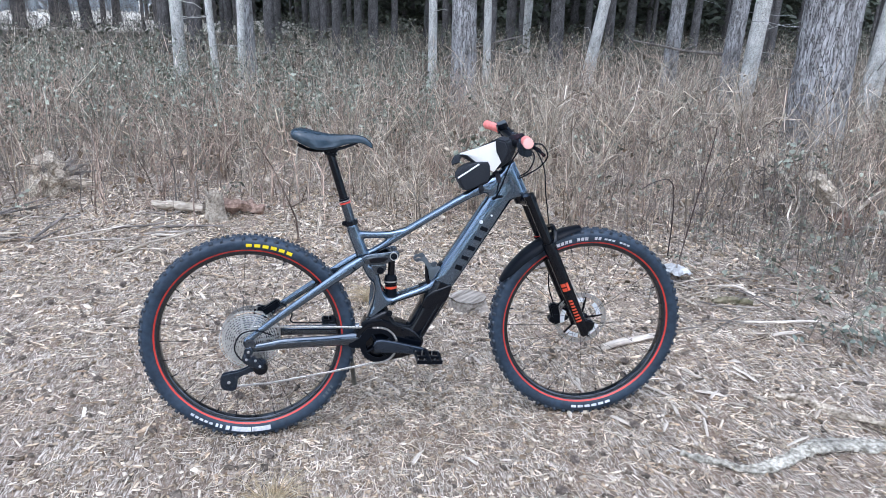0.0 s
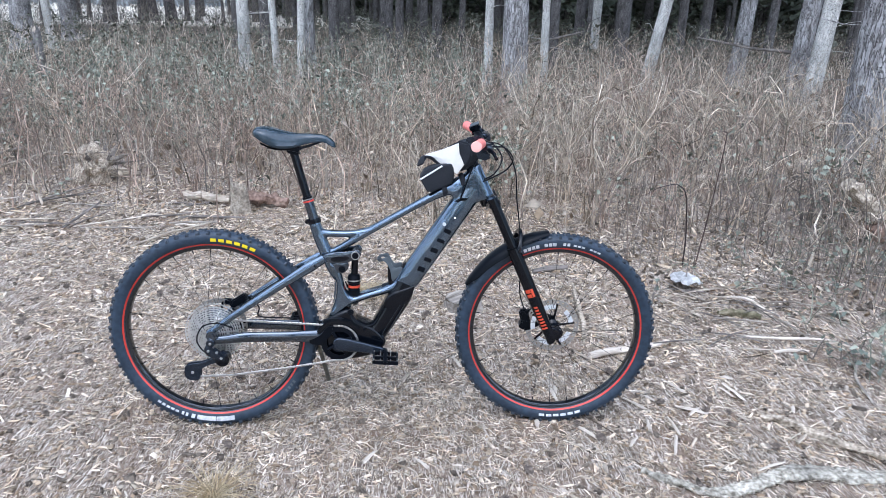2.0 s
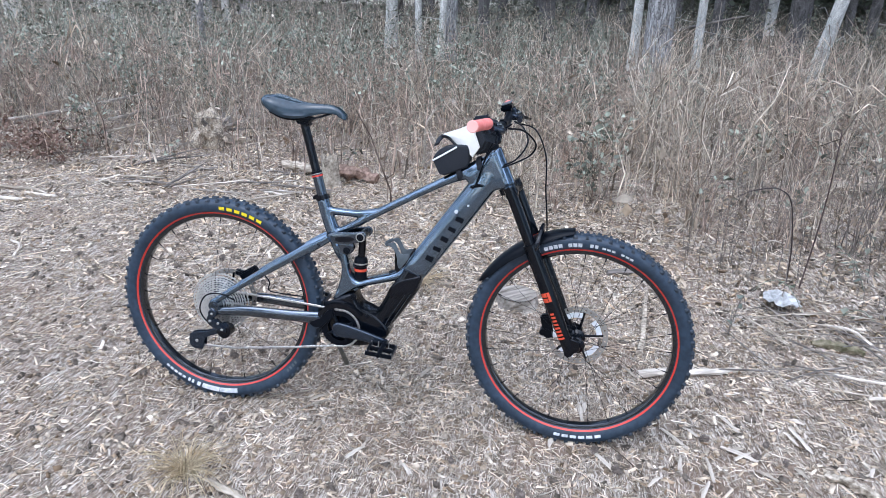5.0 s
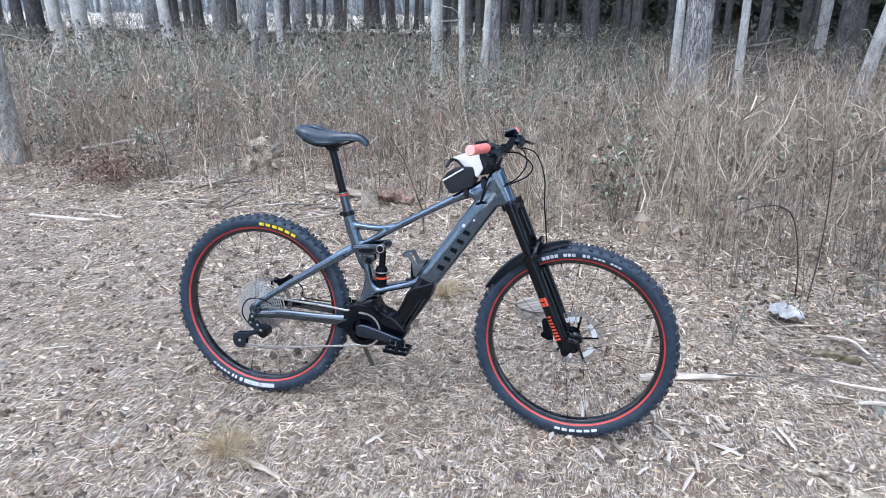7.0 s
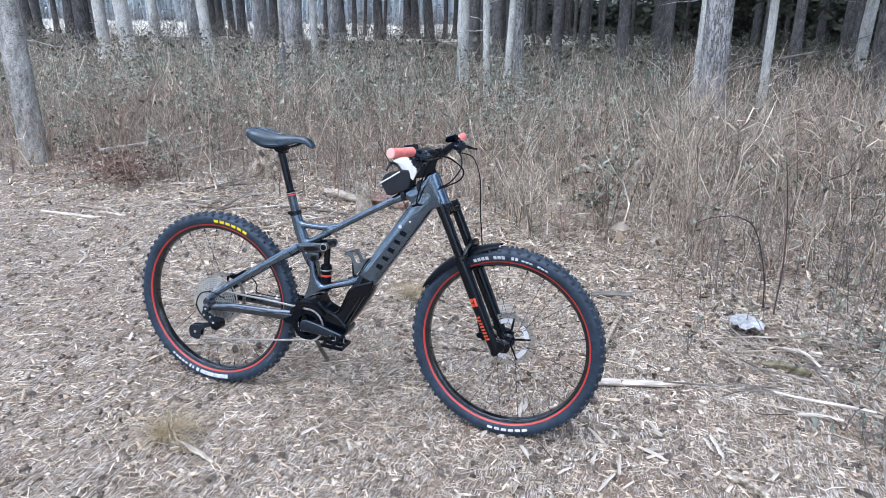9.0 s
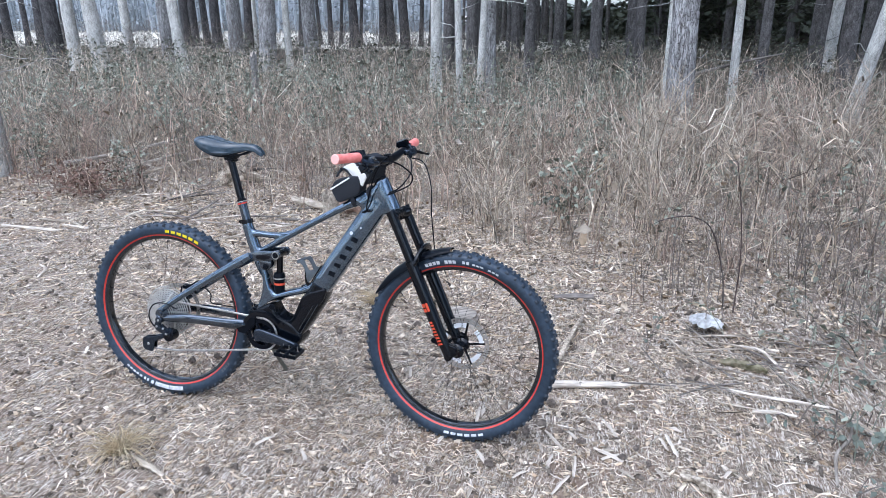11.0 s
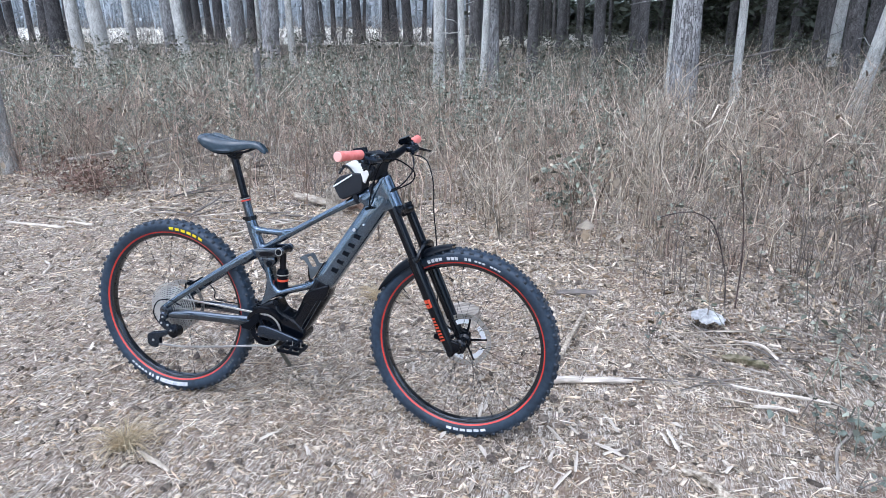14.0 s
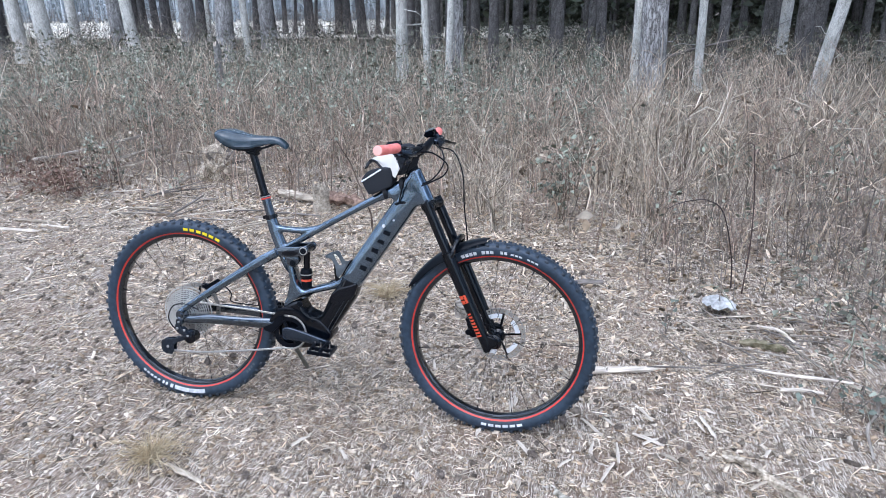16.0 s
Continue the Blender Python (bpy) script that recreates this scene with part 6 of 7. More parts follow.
# frame
bm = bmesh.new()
soft_tube(bm, [(0.364, 0, 0.772), (0.378, 0, 0.725), (0.404, 0, 0.655), (0.428, 0, 0.595), (0.446, 0, 0.560)],
          [(0.021, 0.021), (0.023, 0.021), (0.024, 0.024), (0.021, 0.026), (0.017, 0.024)], n=5, sides=18, power=2.4)
soft_tube(bm, [(0.418, 0, 0.655), (0.470, 0, 0.683), (0.535, 0, 0.722), (0.683, 0, 0.806), (0.790, 0, 0.864), (0.870, 0, 0.902), (0.935, 0, 0.926)],
          [(0.013, 0.016), (0.013, 0.016), (0.0145, 0.019), (0.0135, 0.020), (0.0155, 0.022), (0.026, 0.026), (0.036, 0.029)], n=5, sides=18, power=2.6)
soft_tube(bm, [(0.385, 0, 0.730), (0.440, 0, 0.727), (0.500, 0, 0.727), (0.560, 0, 0.740)], [(0.014, 0.017), (0.0125, 0.016), (0.0125, 0.016), (0.012, 0.017)], n=4, sides=14, power=2.6)
soft_tube(bm, [(0.952, 0, 0.915), (0.925, 0, 0.880), (0.870, 0, 0.801), (0.780, 0, 0.670), (0.705, 0, 0.562), (0.684, 0, 0.532)],
          [(0.036, 0.028), (0.042, 0.030), (0.043, 0.034), (0.043, 0.038), (0.043, 0.040), (0.037, 0.034)], n=5, sides=22, power=3.2)
cast(bm, [(0.836, 0.884), (0.870, 0.852), (0.930, 0.836), (0.974, 0.850), (0.990, 0.850), (0.985, 0.872), (0.948, 0.970), (0.920, 0.968), (0.900, 0.942), (0.872, 0.918)], -0.029, 0.029, 0.016, 5)
rod(bm, HEAD - RAKE * 0.128, HEAD, 0.0305, 24, 0.028)
# foot of the seat tube and the arm to the down tube, in one casting
cast(bm, [(0.418, 0.623), (0.441, 0.546), (0.435, 0.487), (0.403, 0.406), (0.438, 0.441), (0.486, 0.462), (0.533, 0.479), (0.628, 0.506), (0.714, 0.535), (0.739, 0.590), (0.687, 0.609), (0.669, 0.570), (0.628, 0.536), (0.534, 0.508), (0.496, 0.492), (0.472, 0.523), (0.460, 0.585), (0.452, 0.612)], -0.033, 0.033, 0.015, 5)
bmesh.ops.recalc_face_normals(bm, faces=bm.faces)
frame_part = part("frame", bm, P_FRAME, bike, "blue-grey metallic frame")
weld = frame_part.modifiers.new("weld", "REMESH")       # the tubes flow into one another
weld.mode, weld.voxel_size, weld.use_smooth_shade = "VOXEL", 0.003, True
ease = frame_part.modifiers.new("ease", "SMOOTH")
ease.factor, ease.iterations = 0.5, 26
bm = bmesh.new()
soft_tube(bm, [(0.692, 0, 0.545), (0.672, 0, 0.498), (0.628, 0, 0.422), (0.583, 0, 0.350), (0.560, 0, 0.310)],
          [(0.036, 0.0405), (0.044, 0.0425), (0.040, 0.0425), (0.036, 0.042), (0.034, 0.040)], n=5, sides=22, power=3.6)
cast(bm, [(0.728, 0.543), (0.690, 0.531), (0.645, 0.517), (0.619, 0.494), (0.606, 0.456), (0.66, 0.44), (0.708, 0.480)], -0.0432, 0.0432, 0.007, 4)
part("battery_cover", bm, P_BLACK, frame_part, "gloss black battery cover")
bm = bmesh.new()                              # raised line along the cover
soft_tube(bm, [(x, -0.0435, z) for x, z in ((0.690, 0.475), (0.655, 0.415), (0.618, 0.352), (0.610, 0.345), (0.604, 0.352), (0.625, 0.392), (0.672, 0.47))], [0.0016] * 7, n=4, sides=6)
part("cover_seam", bm, P_DARK, frame_part)
bm = bmesh.new()
cast(bm, [(0.388, 0.392), (0.402, 0.414), (0.430, 0.432), (0.486, 0.457), (0.500, 0.424), (0.513, 0.406), (0.552, 0.392), (0.585, 0.372), (0.612, 0.345), (0.620, 0.318), (0.592, 0.280), (0.520, 0.262), (0.450, 0.254), (0.412, 0.275), (0.392, 0.320)], -0.045, 0.045, 0.012, 5)
motor = part("motor_housing", bm, P_BLACK, bike, "black drive motor housing")
bm = bmesh.new()                              # bright edge along the opening above the motor
soft_tube(bm, [(0.500, -0.0425, 0.424), (0.514, -0.0435, 0.404), (0.552, -0.0435, 0.391), (0.578, -0.0435, 0.400), (0.600, -0.0435, 0.440), (0.622, -0.0430, 0.490)], [0.003] * 6, n=5, sides=8)
part("housing_rim", bm, P_BLACK, motor)
bm = bmesh.new()                              # cover over the motor's top, behind the chain
cast(bm, [(0.384, 0.414), (0.420, 0.424), (0.462, 0.425), (0.484, 0.396), (0.445, 0.380), (0.408, 0.374)], -0.052, -0.040, 0.005, 3)
part("motor_cover", bm, P_MATT, motor)
# bolts and small badges
for x, z, y, rr in ((0.511, 0.655, -0.0465, 0.0120), (0.366, 0.621, -0.054, 0.0095), (0.462, 0.603, -0.036, 0.0125), (0.491, 0.443, -0.046, 0.0115), (0.540, 0.378, -0.046, 0.006)):
    bm = bmesh.new()
    disc_y(bm, x, y - 0.003, y + 0.004, z, rr, 20)
    disc_y(bm, x, y - 0.0045, y - 0.002, z, rr * 0.5, 12)
    part("pivot_bolt", bm, P_MATT, bike, "black pivot bolt")
bm = bmesh.new()
disc_y(bm, 0.511, -0.0470, -0.0455, 0.655, 0.0155, 24, 0.0005)
part("bolt_ring", bm, STEEL, bike, "silver ring round the shock bolt")
d = Vector((0.568, 0, 0.823))
n_ = Vector((0.823, 0, -0.568))


def on_tube(along, across, y=-0.0405):
    p = Vector((0.742, 0, 0.604)) + d * along + n_ * across
    return Vector((p.x, y, p.z))


def stroke(bm, a0, c0, a1, c1, wide=0.0045, y=-0.0408):
    """A straight painted stroke on the down tube's side."""
    p, q = on_tube(a0, c0, y), on_tube(a1, c1, y)
    s = (q - p).normalized().cross(Vector((0, 1, 0))) * wide
    v = [bm.verts.new(w) for w in (p - s, p + s, q + s, q - s)]
    bm.faces.new(v if (v[1].co - v[0].co).cross(v[2].co - v[0].co).y < 0 else v[::-1])


for k in range(5):                            # five plain dark blocks along the tube
    a0, c0, w_ = -0.010 + k * 0.042, 0.006 - 0.0006 * k, (0.0085, 0.0065, 0.0075, 0.006, 0.007)[k]
    bm = bmesh.new()
    stroke(bm, a0 + 0.009, c0 - 0.0125, a0 + 0.015, c0 + 0.0125, w_)
    part("print_block", bm, P_MATT, frame_part, "black printed block", False)
for a, c, y1, rr in ((0.186, -0.022, -0.0425, 0.0065), (0.226, -0.003, -0.0415, 0.0035)):
    bm = bmesh.new()
    q = on_tube(a, c)
    disc_y(bm, q.x, -0.0395, y1, q.z, rr, 18, 0.0005)
    part("frame_badge", bm, WHITE, frame_part, "small white round badge")
bm = bmesh.new()
plate(bm, [(0.866, 0.853), (0.872, 0.846), (0.905, 0.852), (0.916, 0.862), (0.892, 0.864)], -0.0345, -0.024, 0.003, 2)
part("cable_port", bm, P_MATT, frame_part)

# stays, link and shock
for s in (-1, 1):
    bm = bmesh.new()
    soft_tube(bm, [(-0.010, s * 0.078, 0.352), (0.05, s * 0.076, 0.355), (0.12, s * 0.071, 0.360), (0.27, s * 0.060, 0.357), (0.385, s * 0.050, 0.354)],
              [(0.013, 0.010), (0.016, 0.010), (0.0195, 0.011), (0.020, 0.012), (0.025, 0.012)], n=5, sides=14, power=2.1)
    part("chainstay", bm, P_DARK, bike)
    bm = bmesh.new()
    soft_tube(bm, [(-0.014, s * 0.078, 0.378), (0.10, s * 0.073, 0.458), (0.24, s * 0.060, 0.548), (0.345, s * 0.050, 0.612), (0.400, s * 0.046, 0.645)],
              [(0.011, 0.009), (0.0125, 0.010), (0.0155, 0.011), (0.019, 0.011), (0.015, 0.008)], n=5, sides=14, power=2.1)
    part("seatstay", bm, P_FRAME, bike)
    bm = bmesh.new()
    disc_y(bm, 0, s * 0.066, s * 0.092, 0.372, 0.019, 24)
    disc_y(bm, 0, s * 0.088, s * 0.095, 0.372, 0.010, 18)
    part("dropout", bm, P_DARK, bike)
    bm = bmesh.new()
    cast(bm, [(0.388, 0.640), (0.398, 0.656), (0.420, 0.665), (0.501, 0.671), (0.522, 0.677), (0.534, 0.660), (0.522, 0.640), (0.503, 0.636), (0.470, 0.626), (0.420, 0.626)], s * 0.040 - 0.005, s * 0.040 + 0.005, 0.003, 3)
    part("rocker_link", bm, P_DARK, bike, "dark slate suspension link")
# slot in the link drawn as a thin black patch on its face
bm = bmesh.new()
cast(bm, [(0.424, 0.650), (0.484, 0.654), (0.492, 0.645), (0.470, 0.634), (0.424, 0.633)], -0.0458, -0.044, 0.0005, 1)
part("link_slot_patch", bm, P_BLACK, bike)
bm = bmesh.new()                              # ears on the seat tube that carry the link
cast(bm, [(0.425, 0.628), (0.480, 0.634), (0.488, 0.608), (0.468, 0.584), (0.440, 0.588)], -0.034, 0.034, 0.006, 3)
part("link_mount", bm, P_DARK, frame_part)
bm = bmesh.new()
rod(bm, (0.508, 0, 0.652), (0.504, 0, 0.560), 0.0125, 18)
disc_y(bm, 0.510, -0.034, 0.034, 0.655, 0.015, 18)
shock = part("shock", bm, P_BLACK, bike, "black rear shock with red ring")
bm = bmesh.new()
lathe(bm, [(0.013, 0.578), (0.020, 0.574), (0.024, 0.562), (0.024, 0.545), (0.021, 0.542), (0.021, 0.470), (0.012, 0.462)], 24)
bm.transform(Matrix.Translation((0.5025, 0, 0)) @ Matrix(((1, 0, 0, 0), (0, 0, 1, 0), (0, 1, 0, 0), (0, 0, 0, 1))))
bmesh.ops.recalc_face_normals(bm, faces=bm.faces)
part("shock_body", bm, P_MATT, shock)
bm = bmesh.new()
rod(bm, (0.5025, 0, 0.535), (0.5025, 0, 0.526), 0.0222, 24)
part("shock_ring", bm, ORANGE, shock, "orange-red shock ring")
bm = bmesh.new()
rod(bm, (0.5025, 0, 0.556), (0.5025, 0, 0.551), 0.0247, 24)
part("shock_collar", bm, STEEL, shock, "silver shock collar")

# saddle and post
POST_T, POST_B = Vector((0.300, 0, 1.018)), Vector((0.366, 0, 0.768))
bm = bmesh.new()
rod(bm, POST_T, POST_B.lerp(POST_T, 0.36), 0.0145, 22)
post = part("seat_post", bm, P_BLACK, bike, "gloss black dropper seat post")
bm = bmesh.new()
rod(bm, POST_B.lerp(POST_T, 0.335), POST_B, 0.0175, 22)
part("post_sleeve", bm, P_DARK, post, "dark slate lower tube")
bm = bmesh.new()
rod(bm, POST_B.lerp(POST_T, 0.322), POST_B.lerp(POST_T, 0.300), 0.0195, 22)
part("red_ring", bm, RED, post, "red collar ring")
bm = bmesh.new()
rod(bm, POST_B.lerp(POST_T, 0.345), POST_B.lerp(POST_T, 0.334), 0.0188, 22)
part("silver_ring", bm, STEEL, post, "bright steel ring")
bm = bmesh.new()
rod(bm, POST_B.lerp(POST_T, 0.375), POST_B.lerp(POST_T, 0.347), 0.0185, 22)
part("post_seal", bm, P_MATT, post)
bm = bmesh.new()
rod(bm, POST_B.lerp(POST_T, 0.055), POST_B.lerp(POST_T, -0.005), 0.0245, 22)
block(bm, (0.02, 0.022, 0.014), pose(0.342, 0, 0.772, 0, -14, 0), 0.003)
part("seat_clamp", bm, P_BLACK, bike)


def saddle_mesh():
    bm = bmesh.new()
    u = [0.168, 0.173, 0.190, 0.220, 0.258, 0.300, 0.342, 0.384, 0.416, 0.437, 0.446]
    top = [1.094, 1.103, 1.110, 1.108, 1.098, 1.089, 1.086, 1.085, 1.078, 1.062, 1.050]
    wide = [0.030, 0.060, 0.074, 0.076, 0.064, 0.043, 0.029, 0.024, 0.022, 0.020, 0.012]
    drop = [0.012, 0.026, 0.042, 0.058, 0.062, 0.052, 0.038, 0.030, 0.026, 0.023, 0.013]
    rings = []
    for x, z, w, dr in zip(u, top, wide, drop):
        ring = []
        for k in range(17):
            s = -1 + 2 * k / 16
            dip = 0.004 * math.exp(-(s / 0.25) ** 2)
            ring.append(bm.verts.new((x, w * math.sin(s * math.pi / 2 * 0.98) * (1.0 - 0.10 * max(0, abs(s) - 0.75) * 4), z - dr * abs(s) ** 2.6 - dip)))
        for k in range(15, 0, -1):
            s = -1 + 2 * k / 16
            ring.append(bm.verts.new((x, w * 0.86 * math.sin(s * math.pi / 2), z - dr * (0.55 + 0.35 * abs(s)))))
        rings.append(ring)
    m = len(rings[0])
    for r0, r1 in zip(rings, rings[1:]):
        for k in range(m):
            bm.faces.new((r0[k], r0[(k + 1) % m], r1[(k + 1) % m], r1[k]))
    bm.faces.new(rings[0][::-1]), bm.faces.new(rings[-1])
    bmesh.ops.recalc_face_normals(bm, faces=bm.faces)
    bmesh.ops.subdivide_edges(bm, edges=bm.edges[:], cuts=1, use_grid_fill=True, smooth=0.6)
    return mesh_of(bm, "saddle", SADDLE)


saddle = part("saddle", saddle_mesh(), SADDLE, bike, "sleek black saddle with blue-grey sheen")
for s in (-1, 1):
    bm = bmesh.new()
    soft_tube(bm, [(0.190, s * 0.030, 1.052), (0.235, s * 0.022, 1.032), (0.300, s * 0.021, 1.031), (0.350, s * 0.018, 1.040), (0.405, s * 0.006, 1.060)], [0.0035] * 5, n=5, sides=8)
    part("saddle_rail", bm, P_MATT, saddle)
bm = bmesh.new()
block(bm, (0.055, 0.052, 0.016), pose(0.300, 0, 1.034, 0, 6, 0), 0.004)
block(bm, (0.045, 0.040, 0.014), pose(0.300, 0, 1.020, 0, 12, 0), 0.004)
part("saddle_clamp", bm, P_MATT, post)

# cranks, chainring, chain, derailleur
def pedal_meshes():
    """Platform, axle and one grip pin."""
    bm = bmesh.new()
    xs, ys = (-0.050, -0.042, -0.004, 0.004, 0.042, 0.050), (-0.050, -0.042, -0.006, 0.006, 0.042, 0.050)
    grid = [[[bm.verts.new((x, y, z)) for z in (-0.008, 0.008)] for y in ys] for x in xs]
    solid = lambda i, j: 0 <= i < 5 and 0 <= j < 5 and not (i in (1, 3) and j in (1, 3))
    for i in range(5):                        # one cast platform with four openings
        for j in range(5):
            if solid(i, j):
                a, b, c, d_ = grid[i][j], grid[i + 1][j], grid[i + 1][j + 1], grid[i][j + 1]
                bm.faces.new((a[1], b[1], c[1], d_[1])), bm.faces.new((d_[0], c[0], b[0], a[0]))
                for p, q, ni, nj in ((a, b, i, j - 1), (b, c, i + 1, j), (c, d_, i, j + 1), (d_, a, i - 1, j)):
                    if not solid(ni, nj):
                        bm.faces.new((p[0], q[0], q[1], p[1]))
    bmesh.ops.bevel(bm, geom=[e for e in bm.edges if e.calc_face_angle(0) > 0.5], offset=0.0015, segments=1, affect="EDGES", clamp_overlap=True)
    axle, pin = bmesh.new(), bmesh.new()
    rod(axle, (0, -0.055, 0), (0, 0.072, 0), 0.009, 12)
    rod(pin, (0, 0, -0.015), (0, 0, 0.015), 0.002, 6)
    return mesh_of(bm, "pedal", P_MATT, False), mesh_of(axle, "axle", P_MATT), mesh_of(pin, "pin", STEEL)


PEDAL, AXLE, PIN = pedal_meshes()
for s in (-1, 1):
    end = BB + Vector((0.163, 0, -0.027)) * (-s)
    bm = bmesh.new()
    arm = [(-0.014, 0.029), (-0.024, 0.006), (-0.006, -0.020), (0.088, -0.026), (0.163, -0.042), (0.178, -0.032), (0.174, -0.014), (0.090, 0.011), (0.014, 0.031)]
    cast(bm, [(BB.x - s * a_, BB.z - s * b_) for a_, b_ in arm], s * 0.079 - 0.0085, s * 0.079 + 0.0085, 0.006, 4)
    disc_y(bm, BB.x, s * 0.058, s * 0.082, BB.z, 0.021, 24)
    disc_y(bm, end.x, s * 0.076, s * 0.096, end.z, 0.015, 20)
    crank = part("crank_arm", bm, P_CRANK, bike, "dark slate crank arm")
    bm = bmesh.new()
    disc_y(bm, BB.x, s * 0.080, s * 0.085, BB.z, 0.010, 16)
    part("crank_bolt", bm, P_MATT, crank)
    p = part("pedal", PEDAL, P_MATT, bike, "black flat pedal with grip pins")
    p.matrix_basis = pose(end.x + 0.006, s * 0.148, end.z + 0.004, 4, 4, 0) @ Matrix.Diagonal((0.90, 0.80, 0.8, 1))
    ax = part("axle", AXLE, P_MATT, p)
    ax.rotation_euler = (0, 0, math.pi if s > 0 else 0)
    for x in (-0.046, -0.02, 0.02, 0.046):
        for y in (-0.042, 0.042):
            q = part("pin", PIN, STEEL, p, "steel grip pin")
            q.location = (x, y, 0)


def gear(bm, x, y, z, r, inner, thick, teeth):
    pts = [((r + (0.003 if j % 2 else -0.0015)) * math.cos(math.pi * j / teeth), (r + (0.003 if j % 2 else -0.0015)) * math.sin(math.pi * j / teeth)) for j in range(2 * teeth)]
    m = len(pts)
    rings = []
    for yy in (y - thick / 2, y + thick / 2):
        rings.append([bm.verts.new((x + a, yy, z + b)) for a, b in pts])
        rings.append([bm.verts.new((x + inner * math.cos(math.pi * j / teeth), yy, z + inner * math.sin(math.pi * j / teeth))) for j in range(m)])
    o0, i0, o1, i1 = rings
    for j in range(m):
        k = (j + 1) % m
        bm.faces.new((o0[j], o0[k], i0[k], i0[j])), bm.faces.new((o1[k], o1[j], i1[j], i1[k]))
        bm.faces.new((o0[k], o0[j], o1[j], o1[k])), bm.faces.new((i0[j], i0[k], i1[k], i1[j]))


bm = bmesh.new()
gear(bm, BB.x, -0.056, BB.z, 0.066, 0.046, 0.003, 32)
for k in range(4):
    a = k * math.pi / 2 + 0.5
    rod(bm, (BB.x + 0.018 * math.cos(a), -0.057, BB.z + 0.018 * math.sin(a)), (BB.x + 0.05 * math.cos(a), -0.057, BB.z + 0.05 * math.sin(a)), 0.006, 8)
part("chainring", bm, P_MATT, bike, "black chainring")
bm = bmesh.new()
ARC = [(0.0 + 0.094 * math.cos(radians(a)), 0.0 + 0.094 * math.sin(radians(a))) for a in range(35, 176, 14)]
pts_ = [(BB.x + x, BB.z + z) for x, z in ARC] + [(BB.x + x * 0.80, BB.z + z * 0.80) for x, z in reversed(ARC)]
plate(bm, pts_, -0.062, -0.046, 0.003, 2)
part("chain_guide", bm, P_BLACK, bike)
bm = bmesh.new()
plate(bm, [(0.335, 0.345), (0.345, 0.325), (0.385, 0.322), (0.425, 0.365), (0.432, 0.398), (0.408, 0.400), (0.375, 0.362)], -0.064, -0.054, 0.004, 2)
part("chainstay_guard", bm, P_MATT, bike, "black chainstay guard")


LOW_P, UP_P = Vector((-0.082, -0.056, 0.225)), Vector((0.018, -0.054, 0.280))
top_run = [Vector((0.005, -0.044, 0.419)), Vector((0.15, -0.048, 0.412)), Vector((0.30, -0.052, 0.404)), Vector((BB.x - 0.004, -0.056, BB.z + 0.067))]
wrap = [Vector((BB.x + 0.067 * math.cos(radians(a)), -0.056, BB.z + 0.067 * math.sin(radians(a)))) for a in range(80, -91, -10)]
low_run = [Vector((BB.x - 0.02, -0.056, BB.z - 0.067)), Vector((0.25, -0.056, 0.232)), Vector((0.06, -0.056, 0.208)), LOW_P + Vector((0.01, 0, -0.020)), LOW_P + Vector((-0.018, 0, -0.006)), LOW_P + Vector((-0.008, 0, 0.018))]
tail = [UP_P + Vector((0.016, 0, -0.012)), UP_P + Vector((0.022, 0, 0.004)), Vector((0.035, -0.046, 0.325)), Vector((0.047, -0.044, 0.365)), Vector((0.035, -0.044, 0.402)), Vector((0.005, -0.044, 0.419))]
line = top_run + wrap + low_run + tail
bm = bmesh.new()
carry, prev, k = 0.0, line[0], 0
for q in line[1:]:
    seg = q - prev
    L = seg.length
    at = carry
    while at < L:
        p = prev + seg * (at / L)
        ang = math.degrees(math.atan2(seg.z, seg.x))
        block(bm, (0.0125, 0.0075 if k % 2 else 0.005, 0.0085), pose(p.x, p.y, p.z, 0, -ang, 0), 0.0022 if k % 2 else 0.0015, 1)
        k += 1
        at += 0.0127
    carry = at - L
    prev = q
part("chain", bm, STEEL, bike, "silver roller chain", False)

bm = bmesh.new()
disc_y(bm, -0.006, -0.096, -0.070, 0.345, 0.015, 20)
soft_tube(bm, [(-0.006, -0.084, 0.345), (-0.018, -0.084, 0.318), (0.000, -0.080, 0.300), (0.028, -0.070, 0.278)], [(0.010, 0.010), (0.013, 0.011), (0.014, 0.012), (0.013, 0.011)], n=5, sides=12, power=3)
block(bm, (0.056, 0.022, 0.032), pose(0.014, -0.088, 0.302, 0, 38, 0), 0.007, 2)
block(bm, (0.030, 0.018, 0.040), pose(0.034, -0.080, 0.292, 0, 12, 0), 0.006, 2)
mech = part("rear_derailleur", bm, P_CRANK, bike, "black rear derailleur")
for x, z in ((-0.006, 0.345), (-0.014, 0.318), (0.016, 0.312), (0.030, 0.290)):
    bm = bmesh.new()
    disc_y(bm, x, -0.1005, -0.094, z, 0.0048, 12)
    part("pivot_pin", bm, STEEL, mech)
bm = bmesh.new()
disc_y(bm, 0.030, -0.086, -0.046, 0.278, 0.025, 24)
part("derailleur_knuckle", bm, P_BLACK, mech)
bm = bmesh.new()                              # arm and squarish cage plates on both sides of the pulleys
for y in (-0.067, -0.046):
    cast(bm, [(0.036, 0.294), (0.004, 0.284), (-0.046, 0.262), (-0.088, 0.258), (-0.110, 0.250), (-0.112, 0.212), (-0.100, 0.196), (-0.066, 0.192), (-0.056, 0.204), (-0.054, 0.232), (-0.044, 0.244), (0.004, 0.262), (0.036, 0.266)], y - 0.0015, y + 0.0015, 0.001, 1)
part("derailleur_cage", bm, P_CRANK, mech)
